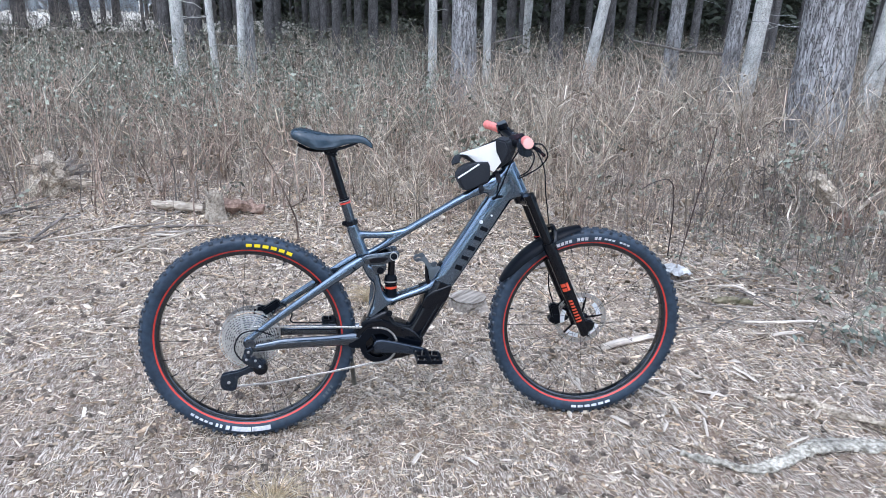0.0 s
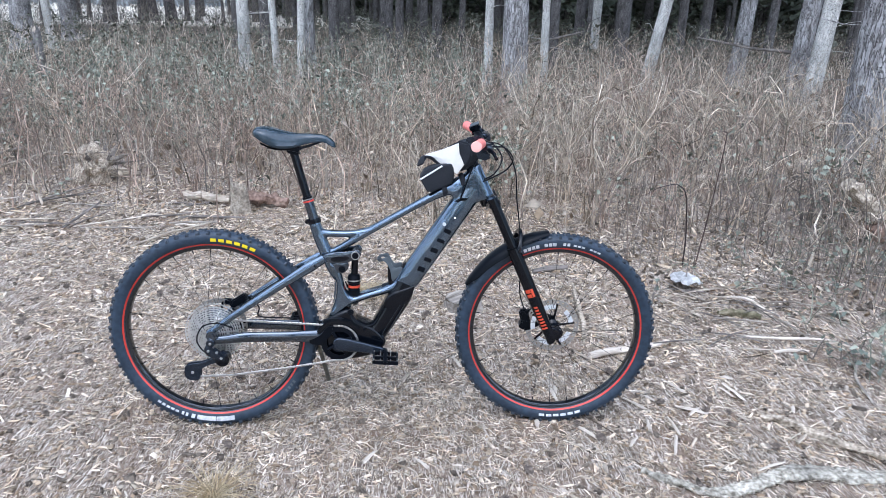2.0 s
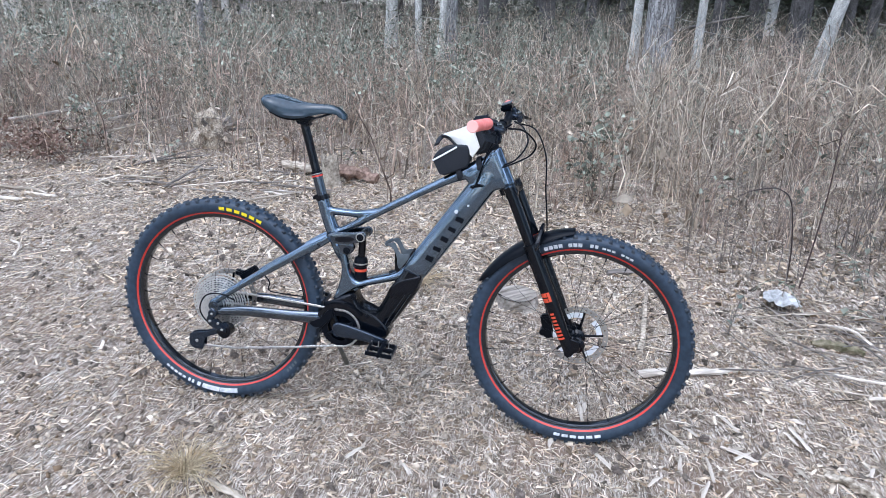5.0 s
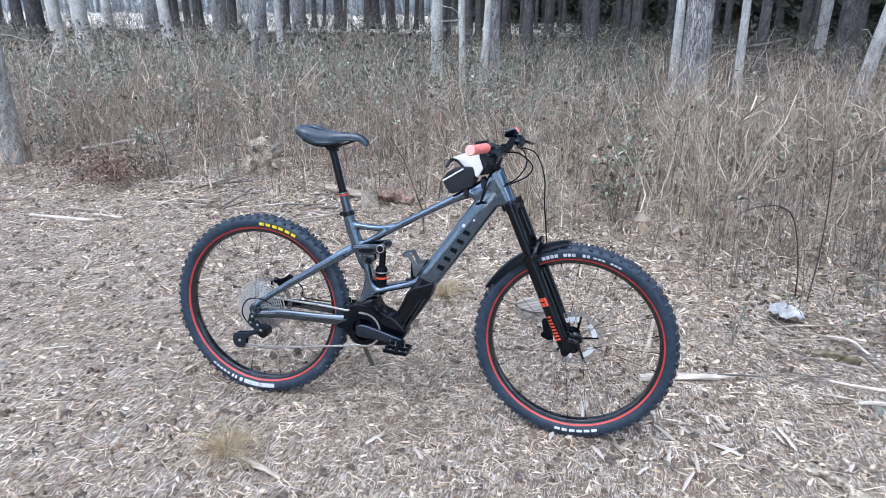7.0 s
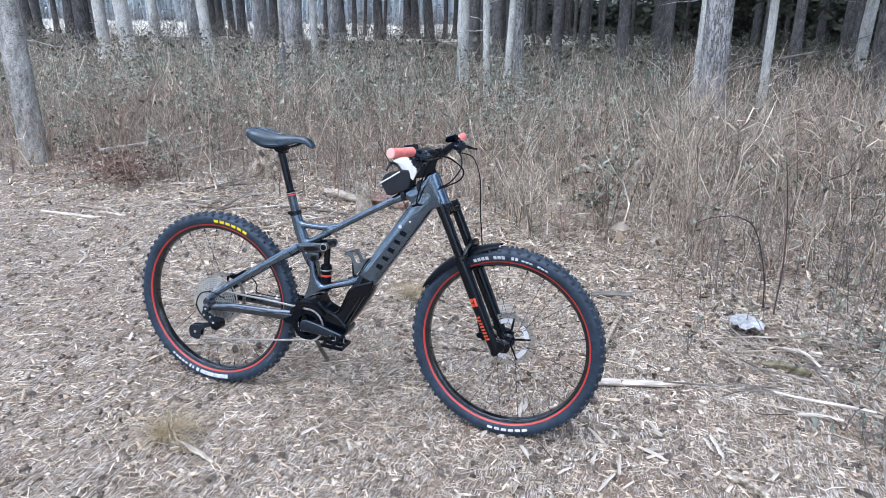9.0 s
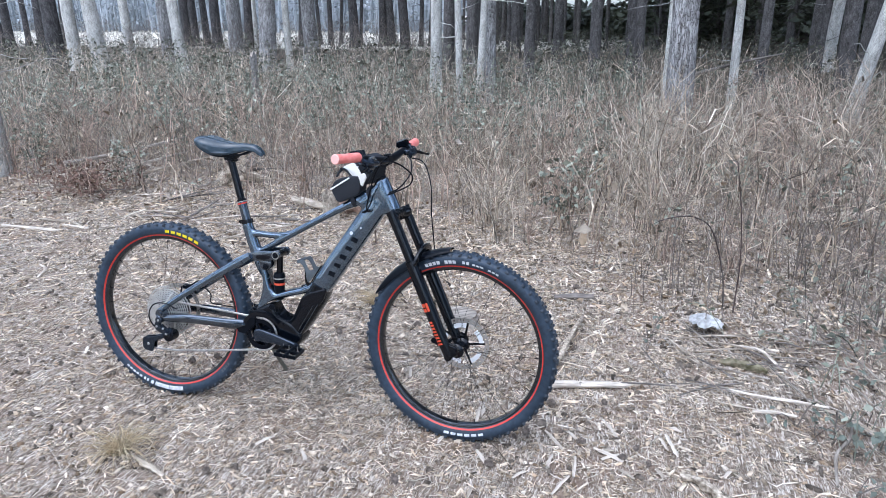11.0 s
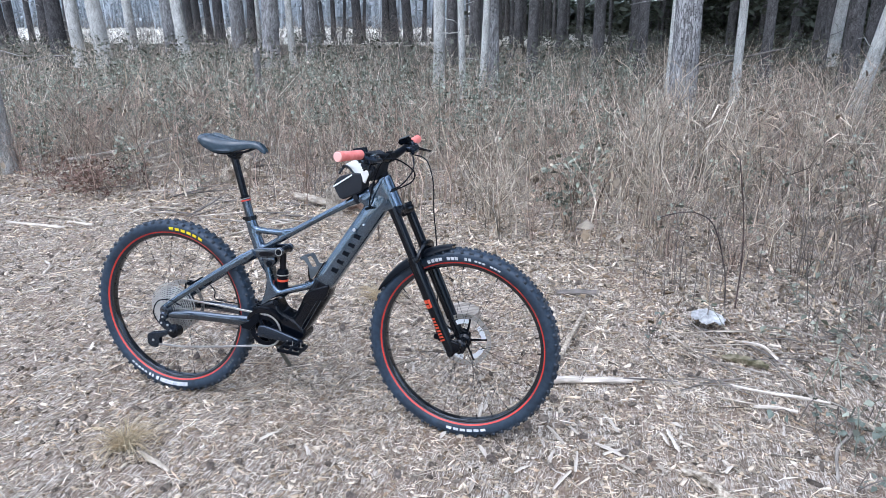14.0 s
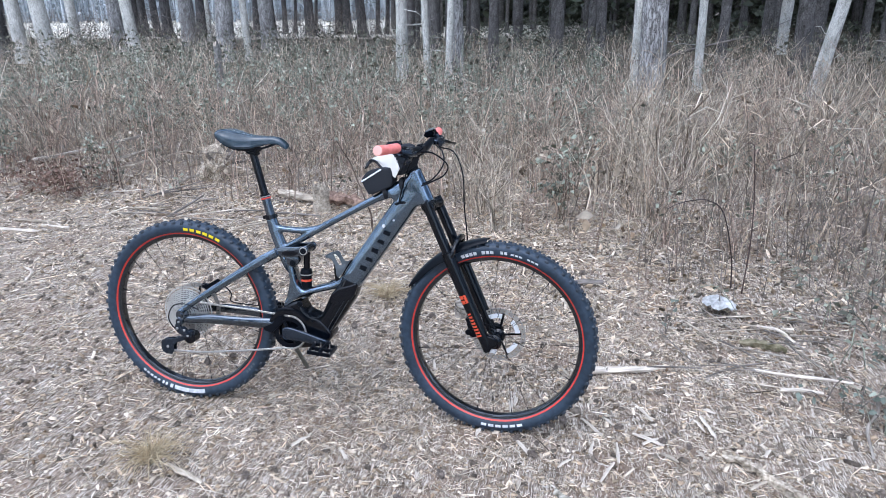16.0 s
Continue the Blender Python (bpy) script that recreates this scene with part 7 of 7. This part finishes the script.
for q in (LOW_P, UP_P):
    bm = bmesh.new()
    disc_y(bm, q.x, -0.0695, -0.0655, q.z, 0.0065, 14)
    part("cage_bolt", bm, STEEL, mech)
for c, rr in ((LOW_P, 0.022), (UP_P, 0.020)):
    bm = bmesh.new()
    gear(bm, c.x, c.y, c.z, rr * 0.85, 0.006, 0.004, 14)
    part("jockey_wheel", bm, P_MATT, mech)
bm = bmesh.new()
soft_tube(bm, [(0.075, -0.080, 0.398), (0.02, -0.088, 0.420), (-0.03, -0.092, 0.408), (-0.052, -0.092, 0.360), (-0.035, -0.088, 0.318), (-0.012, -0.082, 0.305)], [0.0026] * 6, n=6, sides=8)
part("gear_cable", bm, P_MATT, mech)

# brakes
bm = bmesh.new()
block(bm, (0.070, 0.030, 0.028), pose(0.070, 0.050, 0.462, 0, -32, 0), 0.005)
block(bm, (0.040, 0.022, 0.022), pose(0.035, 0.055, 0.455, 0, 10, 0), 0.004)
part("rear_caliper", bm, P_MATT, bike, "black brake caliper")
bm = bmesh.new()
soft_tube(bm, [(0.105, 0.060, 0.470), (0.14, 0.065, 0.430), (0.135, 0.070, 0.395), (0.18, 0.072, 0.385), (0.33, 0.060, 0.385)], [0.0026] * 5, n=6, sides=8)
part("rear_brake_hose", bm, P_MATT, bike)

# kickstand on the far side
bm = bmesh.new()
soft_tube(bm, [(0.345, 0.075, 0.330), (0.352, 0.14, 0.24), (0.366, 0.245, 0.095), (0.372, 0.298, 0.022)], [0.011, 0.009, 0.009, 0.010], n=4, sides=12)
part("kickstand", bm, DUSTY, bike, "dusty grey kickstand")

# bottle cage on the down tube
bm = bmesh.new()
soft_tube(bm, [(0.690, 0, 0.618), (0.668, 0, 0.580), (0.644, 0, 0.544), (0.606, 0, 0.530)], [(0.005, 0.018), (0.006, 0.020), (0.006, 0.020), (0.005, 0.014)], n=4, sides=10, power=3)
cast(bm, [(0.626, 0.616), (0.638, 0.612), (0.641, 0.556), (0.650, 0.540), (0.630, 0.540), (0.626, 0.565)], -0.026, -0.016, 0.003, 2)
cage = part("bottle_cage", bm, P_BLACK, bike, "black and grey bottle cage")
bm = bmesh.new()
cast(bm, [(0.604, 0.634), (0.608, 0.642), (0.628, 0.648), (0.640, 0.622), (0.652, 0.604), (0.676, 0.612), (0.682, 0.602), (0.650, 0.556), (0.640, 0.560), (0.636, 0.600), (0.620, 0.628)], -0.036, -0.031, 0.0015, 2)
cast(bm, [(0.604, 0.634), (0.608, 0.642), (0.628, 0.648), (0.640, 0.622), (0.652, 0.604), (0.676, 0.612), (0.682, 0.602), (0.650, 0.556), (0.640, 0.560), (0.636, 0.600), (0.620, 0.628)], 0.031, 0.036, 0.0015, 2)
soft_tube(bm, [(0.606, -0.034, 0.638), (0.594, -0.022, 0.632), (0.590, 0, 0.630), (0.594, 0.022, 0.632), (0.606, 0.034, 0.638)], [(0.006, 0.002)] * 5, n=4, sides=8, up=(0.9, 0, 0.4))
part("cage_shell", bm, GREY_PLASTIC, cage, "smoky grey cage shell")

# fork, mudguard
def leg(w):
    return 1.013 + 0.448 * (0.84 - w)


bm = bmesh.new()
soft_tube(bm, [(leg(0.846), -0.074, 0.846), (leg(0.846), -0.060, 0.848), (1.003, -0.030, 0.846), (0.997, 0, 0.846), (1.003, 0.030, 0.846), (leg(0.846), 0.060, 0.848), (leg(0.846), 0.074, 0.846)], [(0.018, 0.020), (0.0215, 0.0215), (0.021, 0.022), (0.026, 0.026), (0.021, 0.022), (0.0215, 0.0215), (0.018, 0.020)], n=4, sides=16, power=2.4, up=(0, 0, 1))
rod(bm, HEAD - RAKE * 0.150, HEAD - RAKE * 0.118, 0.029, 20)
fork = part("fork", bm, P_BLACK, bike, "black suspension fork")
fork.matrix_basis = STEER_FORK
for s in (-1, 1):
    y = s * 0.065
    bm = bmesh.new()
    rod(bm, (leg(0.862), y, 0.862), (leg(0.62), y, 0.62), 0.0182, 20)
    rod(bm, (leg(0.870), y, 0.870), (leg(0.858), y, 0.858), 0.0200, 20)
    part("stanchion", bm, P_BLACK, fork)
    bm = bmesh.new()
    soft_tube(bm, [(leg(0.688), y, 0.688), (leg(0.675), y, 0.675), (leg(0.52), y, 0.52), (leg(0.40), y, 0.40), (leg(0.345), y, 0.345)], [0.0225, 0.0235, 0.0235, 0.021, 0.018], n=4, sides=18)
    plate(bm, [(1.215, 0.372), (1.235, 0.392), (1.270, 0.382), (1.275, 0.355), (1.255, 0.340), (1.240, 0.318), (1.225, 0.318), (1.218, 0.340)], y - 0.013, y + 0.013, 0.006, 3)
    part("fork_lower", bm, P_BLACK, fork)
    bm = bmesh.new()
    rod(bm, (leg(0.692), y, 0.692), (leg(0.688), y, 0.688), 0.0190, 20)
    part("wiper_ring", bm, RED if s > 0 else P_MATT, fork)
bm = bmesh.new()
soft_tube(bm, [(1.092, -0.068, 0.665), (1.104, -0.066, 0.698), (1.110, -0.044, 0.724), (1.112, 0, 0.733), (1.110, 0.044, 0.724), (1.104, 0.066, 0.698), (1.092, 0.068, 0.665)], [(0.019, 0.010), (0.016, 0.009), (0.013, 0.008), (0.012, 0.008), (0.013, 0.008), (0.016, 0.009), (0.019, 0.010)], n=5, sides=12, power=2.6, up=(1, 0, 0))
part("fork_arch", bm, P_BLACK, fork)
side_ = Vector((0.9125, 0, 0.409))


def on_leg(w, across):
    """A point on the near leg's outer side."""
    p = Vector((leg(w), 0, w)) + side_ * across
    return Vector((p.x, -0.065 - math.sqrt(max(0.0, 0.0239 ** 2 - across ** 2)), p.z))


def leg_patch(bm, w0, w1, a0, a1):
    rows = [[bm.verts.new(on_leg(w, a0 + (a1 - a0) * k / 4)) for k in range(5)] for w in (w0, w1)]
    for k in range(4):
        bm.faces.new((rows[0][k], rows[0][k + 1], rows[1][k + 1], rows[1][k]))


PATCHES = [(0.541, 0.528, -0.019, -0.003), (0.541, 0.511, -0.001, 0.008), (0.524, 0.511, -0.019, -0.003)]
PATCHES += [(0.476 - 0.0115 * k, 0.476 - 0.0115 * k - 0.0065, -0.014 - 0.0003 * k, -0.001 + 0.0008 * k) for k in range(8)]
for w0, w1, a0, a1 in PATCHES:
    bm = bmesh.new()
    leg_patch(bm, w0, w1, a0, a1)
    part("print_block", bm, ORANGE, fork, "orange-red printed block", False)
bm = bmesh.new()
block(bm, (0.036, 0.028, 0.086), pose(1.153, 0.055, 0.372, 0, -14, 0), 0.006)
block(bm, (0.050, 0.020, 0.016), pose(1.178, 0.058, 0.408, 0, -24, 0), 0.004)
block(bm, (0.050, 0.020, 0.016), pose(1.185, 0.058, 0.345, 0, -24, 0), 0.004)
rod(bm, (1.140, 0.040, 0.350), (1.140, 0.074, 0.350), 0.012, 14)
rod(bm, (1.150, 0.040, 0.392), (1.150, 0.074, 0.392), 0.012, 14)
part("front_caliper", bm, P_MATT, fork, "black brake caliper")
bm = bmesh.new()
soft_tube(bm, [(0.975, 0.17, 1.045), (1.05, 0.14, 1.03), (1.095, 0.10, 0.95), (1.105, 0.085, 0.84), (1.118, 0.080, 0.74), (1.128, 0.082, 0.60), (1.130, 0.076, 0.48), (1.148, 0.064, 0.412)], [0.0025] * 8, n=6, sides=8)
part("front_brake_hose", bm, P_MATT, fork)
bm = bmesh.new()
soft_tube(bm, [(1.100, -0.052, 0.655), (1.118, -0.046, 0.60), (1.145, -0.043, 0.55), (1.16, -0.040, 0.50)], [0.0018] * 4, n=5, sides=6)
part("hose_guide", bm, GREY_PLASTIC, fork)


def mudguard_mesh():
    bm = bmesh.new()
    rings = []
    for i in range(21):
        a = radians(152 - 56 * i / 20)
        s = i / 20
        w = float(np.interp(s, [0, 0.1, 0.45, 0.6, 0.85, 1], [0.020, 0.036, 0.050, 0.050, 0.044, 0.030]))
        fall = float(np.interp(s, [0, 0.15, 0.5, 0.7, 1], [0.008, 0.026, 0.034, 0.024, 0.010]))
        ring = []
        for k in range(13):
            t = -1 + k / 6
            r = 0.389 - fall * abs(t) ** 2.4
            ring.append(bm.verts.new((F_AXLE.x + r * math.cos(a), w * math.sin(t * 1.5), F_AXLE.z + r * math.sin(a))))
        rings.append(ring)
    for r0, r1 in zip(rings, rings[1:]):
        for k in range(12):
            bm.faces.new((r0[k], r0[k + 1], r1[k + 1], r1[k]))
    bmesh.ops.recalc_face_normals(bm, faces=bm.faces)
    bmesh.ops.solidify(bm, geom=bm.faces[:], thickness=0.0022)
    return mesh_of(bm, "mudguard", P_MATT)


guard = part("mudguard", mudguard_mesh(), P_MATT, bike, "black plastic front mudguard")
guard.matrix_basis = STEER_FORK
bm = bmesh.new()
for k in range(9):
    a0, a1 = radians(143.5 - 1.75 * k), radians(143.5 - 1.75 * k - 1.3)
    hgt = 0.006 if k % 3 else 0.009
    v = []
    for a, r in ((a0, 0.3775), (a1, 0.3775), (a1, 0.3775 + hgt), (a0, 0.3775 + hgt)):
        v.append(bm.verts.new((F_AXLE.x + r * math.cos(a), -0.0315 + (r - 0.3775) * 1.4, F_AXLE.z + r * math.sin(a))))
    bm.faces.new(v)
part("mudguard_print", bm, WHITE, guard, "small white print", False)

# handlebar and controls
BAR = [(0.958, 0, 1.052), (0.960, -0.045, 1.052), (0.957, -0.13, 1.066), (0.952, -0.235, 1.083), (0.941, -0.330, 1.0875)]
BAR_FAR = [(0.915, 0.355, 1.0785), (0.938, 0.25, 1.0755), (0.954, 0.13, 1.064), (0.960, 0.045, 1.052)]
bm = bmesh.new()
soft_tube(bm, BAR_FAR + BAR, [0.0112, 0.0115, 0.013, 0.0158, 0.0158, 0.0158, 0.013, 0.0115, 0.0112], n=5, sides=14, up=(0, 0, 1))
bar = part("handlebar", bm, P_MATT, bike, "black riser handlebar")
bar.matrix_basis = STEER
bm = bmesh.new()
rod(bm, HEAD - RAKE * 0.005, HEAD + RAKE * 0.062, 0.0215, 20)
block(bm, (0.060, 0.046, 0.036), pose(0.932, 0, 1.040, 0, -8, 0), 0.010, 3)
block(bm, (0.030, 0.050, 0.040), pose(0.960, 0, 1.052, 0, -8, 0), 0.008, 3)
part("stem", bm, P_MATT, bar)
for s in (-1, 1):
    a, b = Vector((0.954, -0.222, 1.0825)), Vector((0.938, -0.347, 1.0885))
    if s > 0:
        a, b = Vector((0.938, 0.244, 1.076)), Vector((0.908, 0.376, 1.079))
    bm = bmesh.new()
    soft_tube(bm, [a, a.lerp(b, 0.03), a.lerp(b, 0.5), a.lerp(b, 0.95), b], [0.0155, 0.0168, 0.0160, 0.0168, 0.0172], n=4, sides=20, up=(0, 0, 1))
    g = part("grip", bm, GRIP, bar, "coral red rubber grip")
    bm = bmesh.new()
    out = (b - a).normalized()
    rod(bm, b + out * 0.001, b + out * 0.0045, 0.0172, 22, 0.0150)
    part("grip_cap", bm, GRIP_END, g, "pale pink grip cap")
    bm = bmesh.new()
    block(bm, (0.044, 0.024, 0.044), pose(0.950, s * 0.205, 1.072, 0, 0, 0), 0.010, 3)
    block(bm, (0.030, 0.070, 0.024), pose(0.976, s * 0.165, 1.066, 0, 0, s * -14), 0.008, 3)
    soft_tube(bm, [(0.965, s * 0.225, 1.070), (0.985, s * 0.190, 1.060), (0.990, s * 0.140, 1.055)], [0.012, 0.012, 0.009], n=4, sides=10)
    lv = part("brake_lever", bm, P_CRANK, bar, "black brake lever")
    bm = bmesh.new()
    soft_tube(bm, [(0.980, s * 0.215, 1.062), (0.996, s * 0.240, 1.053), (1.000, s * 0.268, 1.047), (1.004, s * 0.290, 1.043)], [(0.006, 0.004), (0.006, 0.004), (0.005, 0.004), (0.006, 0.004)], n=4, sides=8)
    part("lever_blade", bm, P_BLACK, lv)
bm = bmesh.new()
block(bm, (0.044, 0.054, 0.032), pose(0.962, -0.175, 1.042, 0, 15, 0), 0.008, 2)
block(bm, (0.050, 0.020, 0.018), pose(0.930, -0.190, 1.092, 0, -10, 0), 0.005, 2)
rod(bm, (0.945, -0.150, 1.070), (0.935, -0.150, 1.100), 0.006, 8)
block(bm, (0.026, 0.012, 0.012), pose(0.975, -0.178, 1.030, 0, -20, 0), 0.004, 2)
part("gear_shifter", bm, P_CRANK, bar, "black gear shifter")
bm = bmesh.new()
block(bm, (0.040, 0.050, 0.022), pose(0.938, 0.180, 1.092, 6, -20, 0), 0.005, 2)
block(bm, (0.022, 0.030, 0.030), pose(0.950, 0.180, 1.072), 0.005, 2)
disp = part("drive_remote", bm, P_BLACK, bar, "black handlebar remote with a grey frame")
bm = bmesh.new()
block(bm, (0.034, 0.044, 0.003), pose(0.936, 0.180, 1.1045, 6, -20, 0), 0.001, 1)
part("remote_screen", bm, GREY_PLASTIC, disp)
CABLES = [
    [(0.985, -0.140, 1.055), (1.030, -0.105, 1.048), (1.068, -0.050, 1.005), (1.052, -0.022, 0.965), (1.005, -0.026, 0.938), (0.968, -0.028, 0.922)],
    [(0.992, -0.100, 1.066), (0.958, -0.088, 1.036), (0.928, -0.070, 0.985), (0.904, -0.055, 0.915), (0.886, -0.033, 0.857)],
    [(0.985, 0.150, 1.055), (1.020, 0.090, 1.040), (1.040, 0.020, 1.000), (1.010, -0.015, 0.950), (0.966, -0.022, 0.926)],
]
for c in CABLES:
    bm = bmesh.new()
    soft_tube(bm, c, [0.0028] * len(c), n=7, sides=8)
    part("control_cable", bm, P_MATT, bike)


# ---- the bag on the top tube ----
bag = thing("handlebar_bag", "black nylon bag with off-white flap strapped behind the handlebar", "bag", at=BIKE_AT)


bm = bmesh.new()
cast(bm, [(0.741, 0.934), (0.763, 0.969), (0.822, 0.984), (0.862, 0.985), (0.862, 0.918), (0.827, 0.902), (0.772, 0.878), (0.752, 0.912)], -0.037, 0.037, 0.007, 3)
part("bag_body", bm, CLOTH, bag)
# the pouch is turned a little towards the rider; its near face carries the white flap
TL, TR, BR, FR = Vector((0.772, 0.030, 1.010)), Vector((0.868, -0.047, 1.050)), Vector((0.888, -0.050, 0.956)), Vector((0.928, -0.050, 1.000))
OUT = (TR - TL).cross(BR - TL).normalized()
OUT = -OUT if OUT.y > 0 else OUT


def slab(name, outline, thick, material, parent, label="", bulge=0.0, bevel=0.004):
    """A soft-edged slab whose face follows the outline and bulges outwards."""
    bm = bmesh.new()
    c = sum(outline, Vector()) / len(outline)
    n = len(outline)
    ring = [bm.verts.new(p) for p in outline]
    mid = [bm.verts.new(p.lerp(c, 0.45) + OUT * bulge * 0.8) for p in outline]
    top = bm.verts.new(c + OUT * bulge)
    back = [bm.verts.new(p - OUT * thick) for p in outline]
    for k in range(n):
        q = (k + 1) % n
        bm.faces.new((ring[k], ring[q], mid[q], mid[k])), bm.faces.new((mid[k], mid[q], top)), bm.faces.new((ring[q], ring[k], back[k], back[q]))
    bm.faces.new(back)
    bmesh.ops.recalc_face_normals(bm, faces=bm.faces)
    if bevel:
        bmesh.ops.bevel(bm, geom=[e for e in bm.edges if e.calc_face_angle(0) > 0.8], offset=bevel, segments=2, affect="EDGES", clamp_overlap=True)
    return part(name, bm, material, parent, label)


FLAP = [Vector(q) for q in ((0.757, 0.042, 1.000), (0.768, 0.034, 1.012), (0.816, -0.0055, 1.031), (0.8735, -0.052, 1.0585), (0.8776, -0.0505, 1.022), (0.894, -0.058, 0.984), (0.873, -0.038, 0.9495), (0.836, -0.013, 0.970), (0.799, 0.012, 0.993), (0.786, 0.021, 0.999))]
FRONT = [Vector(q) for q in ((0.8725, -0.0528, 1.066), (0.905, -0.070, 1.058), (0.918, -0.074, 1.020), (0.903, -0.064, 0.979), (0.876, -0.0405, 0.953), (0.800, 0.012, 0.995), (0.765, 0.038, 1.000))]
slab("bag_pouch", [q - OUT * 0.006 for q in FRONT], 0.070, CLOTH, bag, "", 0.0, 0.006)
slab("flap", [q + OUT * 0.001 for q in FLAP], 0.004, CLOTH_WHITE, bag, "off-white flap", 0.003, 0.0)
bm = bmesh.new()                              # black lining under the flap's open rear edge
arch = [(0.745, 0.020, 0.975), (0.752, 0.030, 0.992), (0.765, 0.034, 1.002), (0.785, 0.020, 0.998), (0.797, 0.010, 0.990), (0.815, -0.002, 0.976)]
soft_tube(bm, arch, [(0.004, 0.022), (0.005, 0.024), (0.005, 0.024), (0.005, 0.020), (0.004, 0.012), (0.004, 0.010)], n=4, sides=10, up=(-0.4, 1, 0))
part("flap_lining", bm, CLOTH, bag)
bm = bmesh.new()
soft_tube(bm, [(0.744, -0.0375, 0.930), (0.781, -0.0385, 0.953), (0.820, -0.0385, 0.978)], [(0.003, 0.002)] * 3, n=4, sides=6)
part("zip", bm, FIN, bag, "silver reflective zip edge")
for x in (0.830, 0.895):
    bm = bmesh.new()
    z = 0.893 + (x - 0.83) * 0.42
    ring = [(x + 0.014 * math.cos(a) * -0.5, 0.030 * math.sin(a), z + 0.030 * math.cos(a) * 0.85) for a in [2 * math.pi * k / 20 for k in range(21)]]
    sweep(bm, ring, [(0.0025, 0.009)] * 21, sides=8, up=(0.85, 0, 0.5), cap=False)
    part("strap", bm, CLOTH, bag)
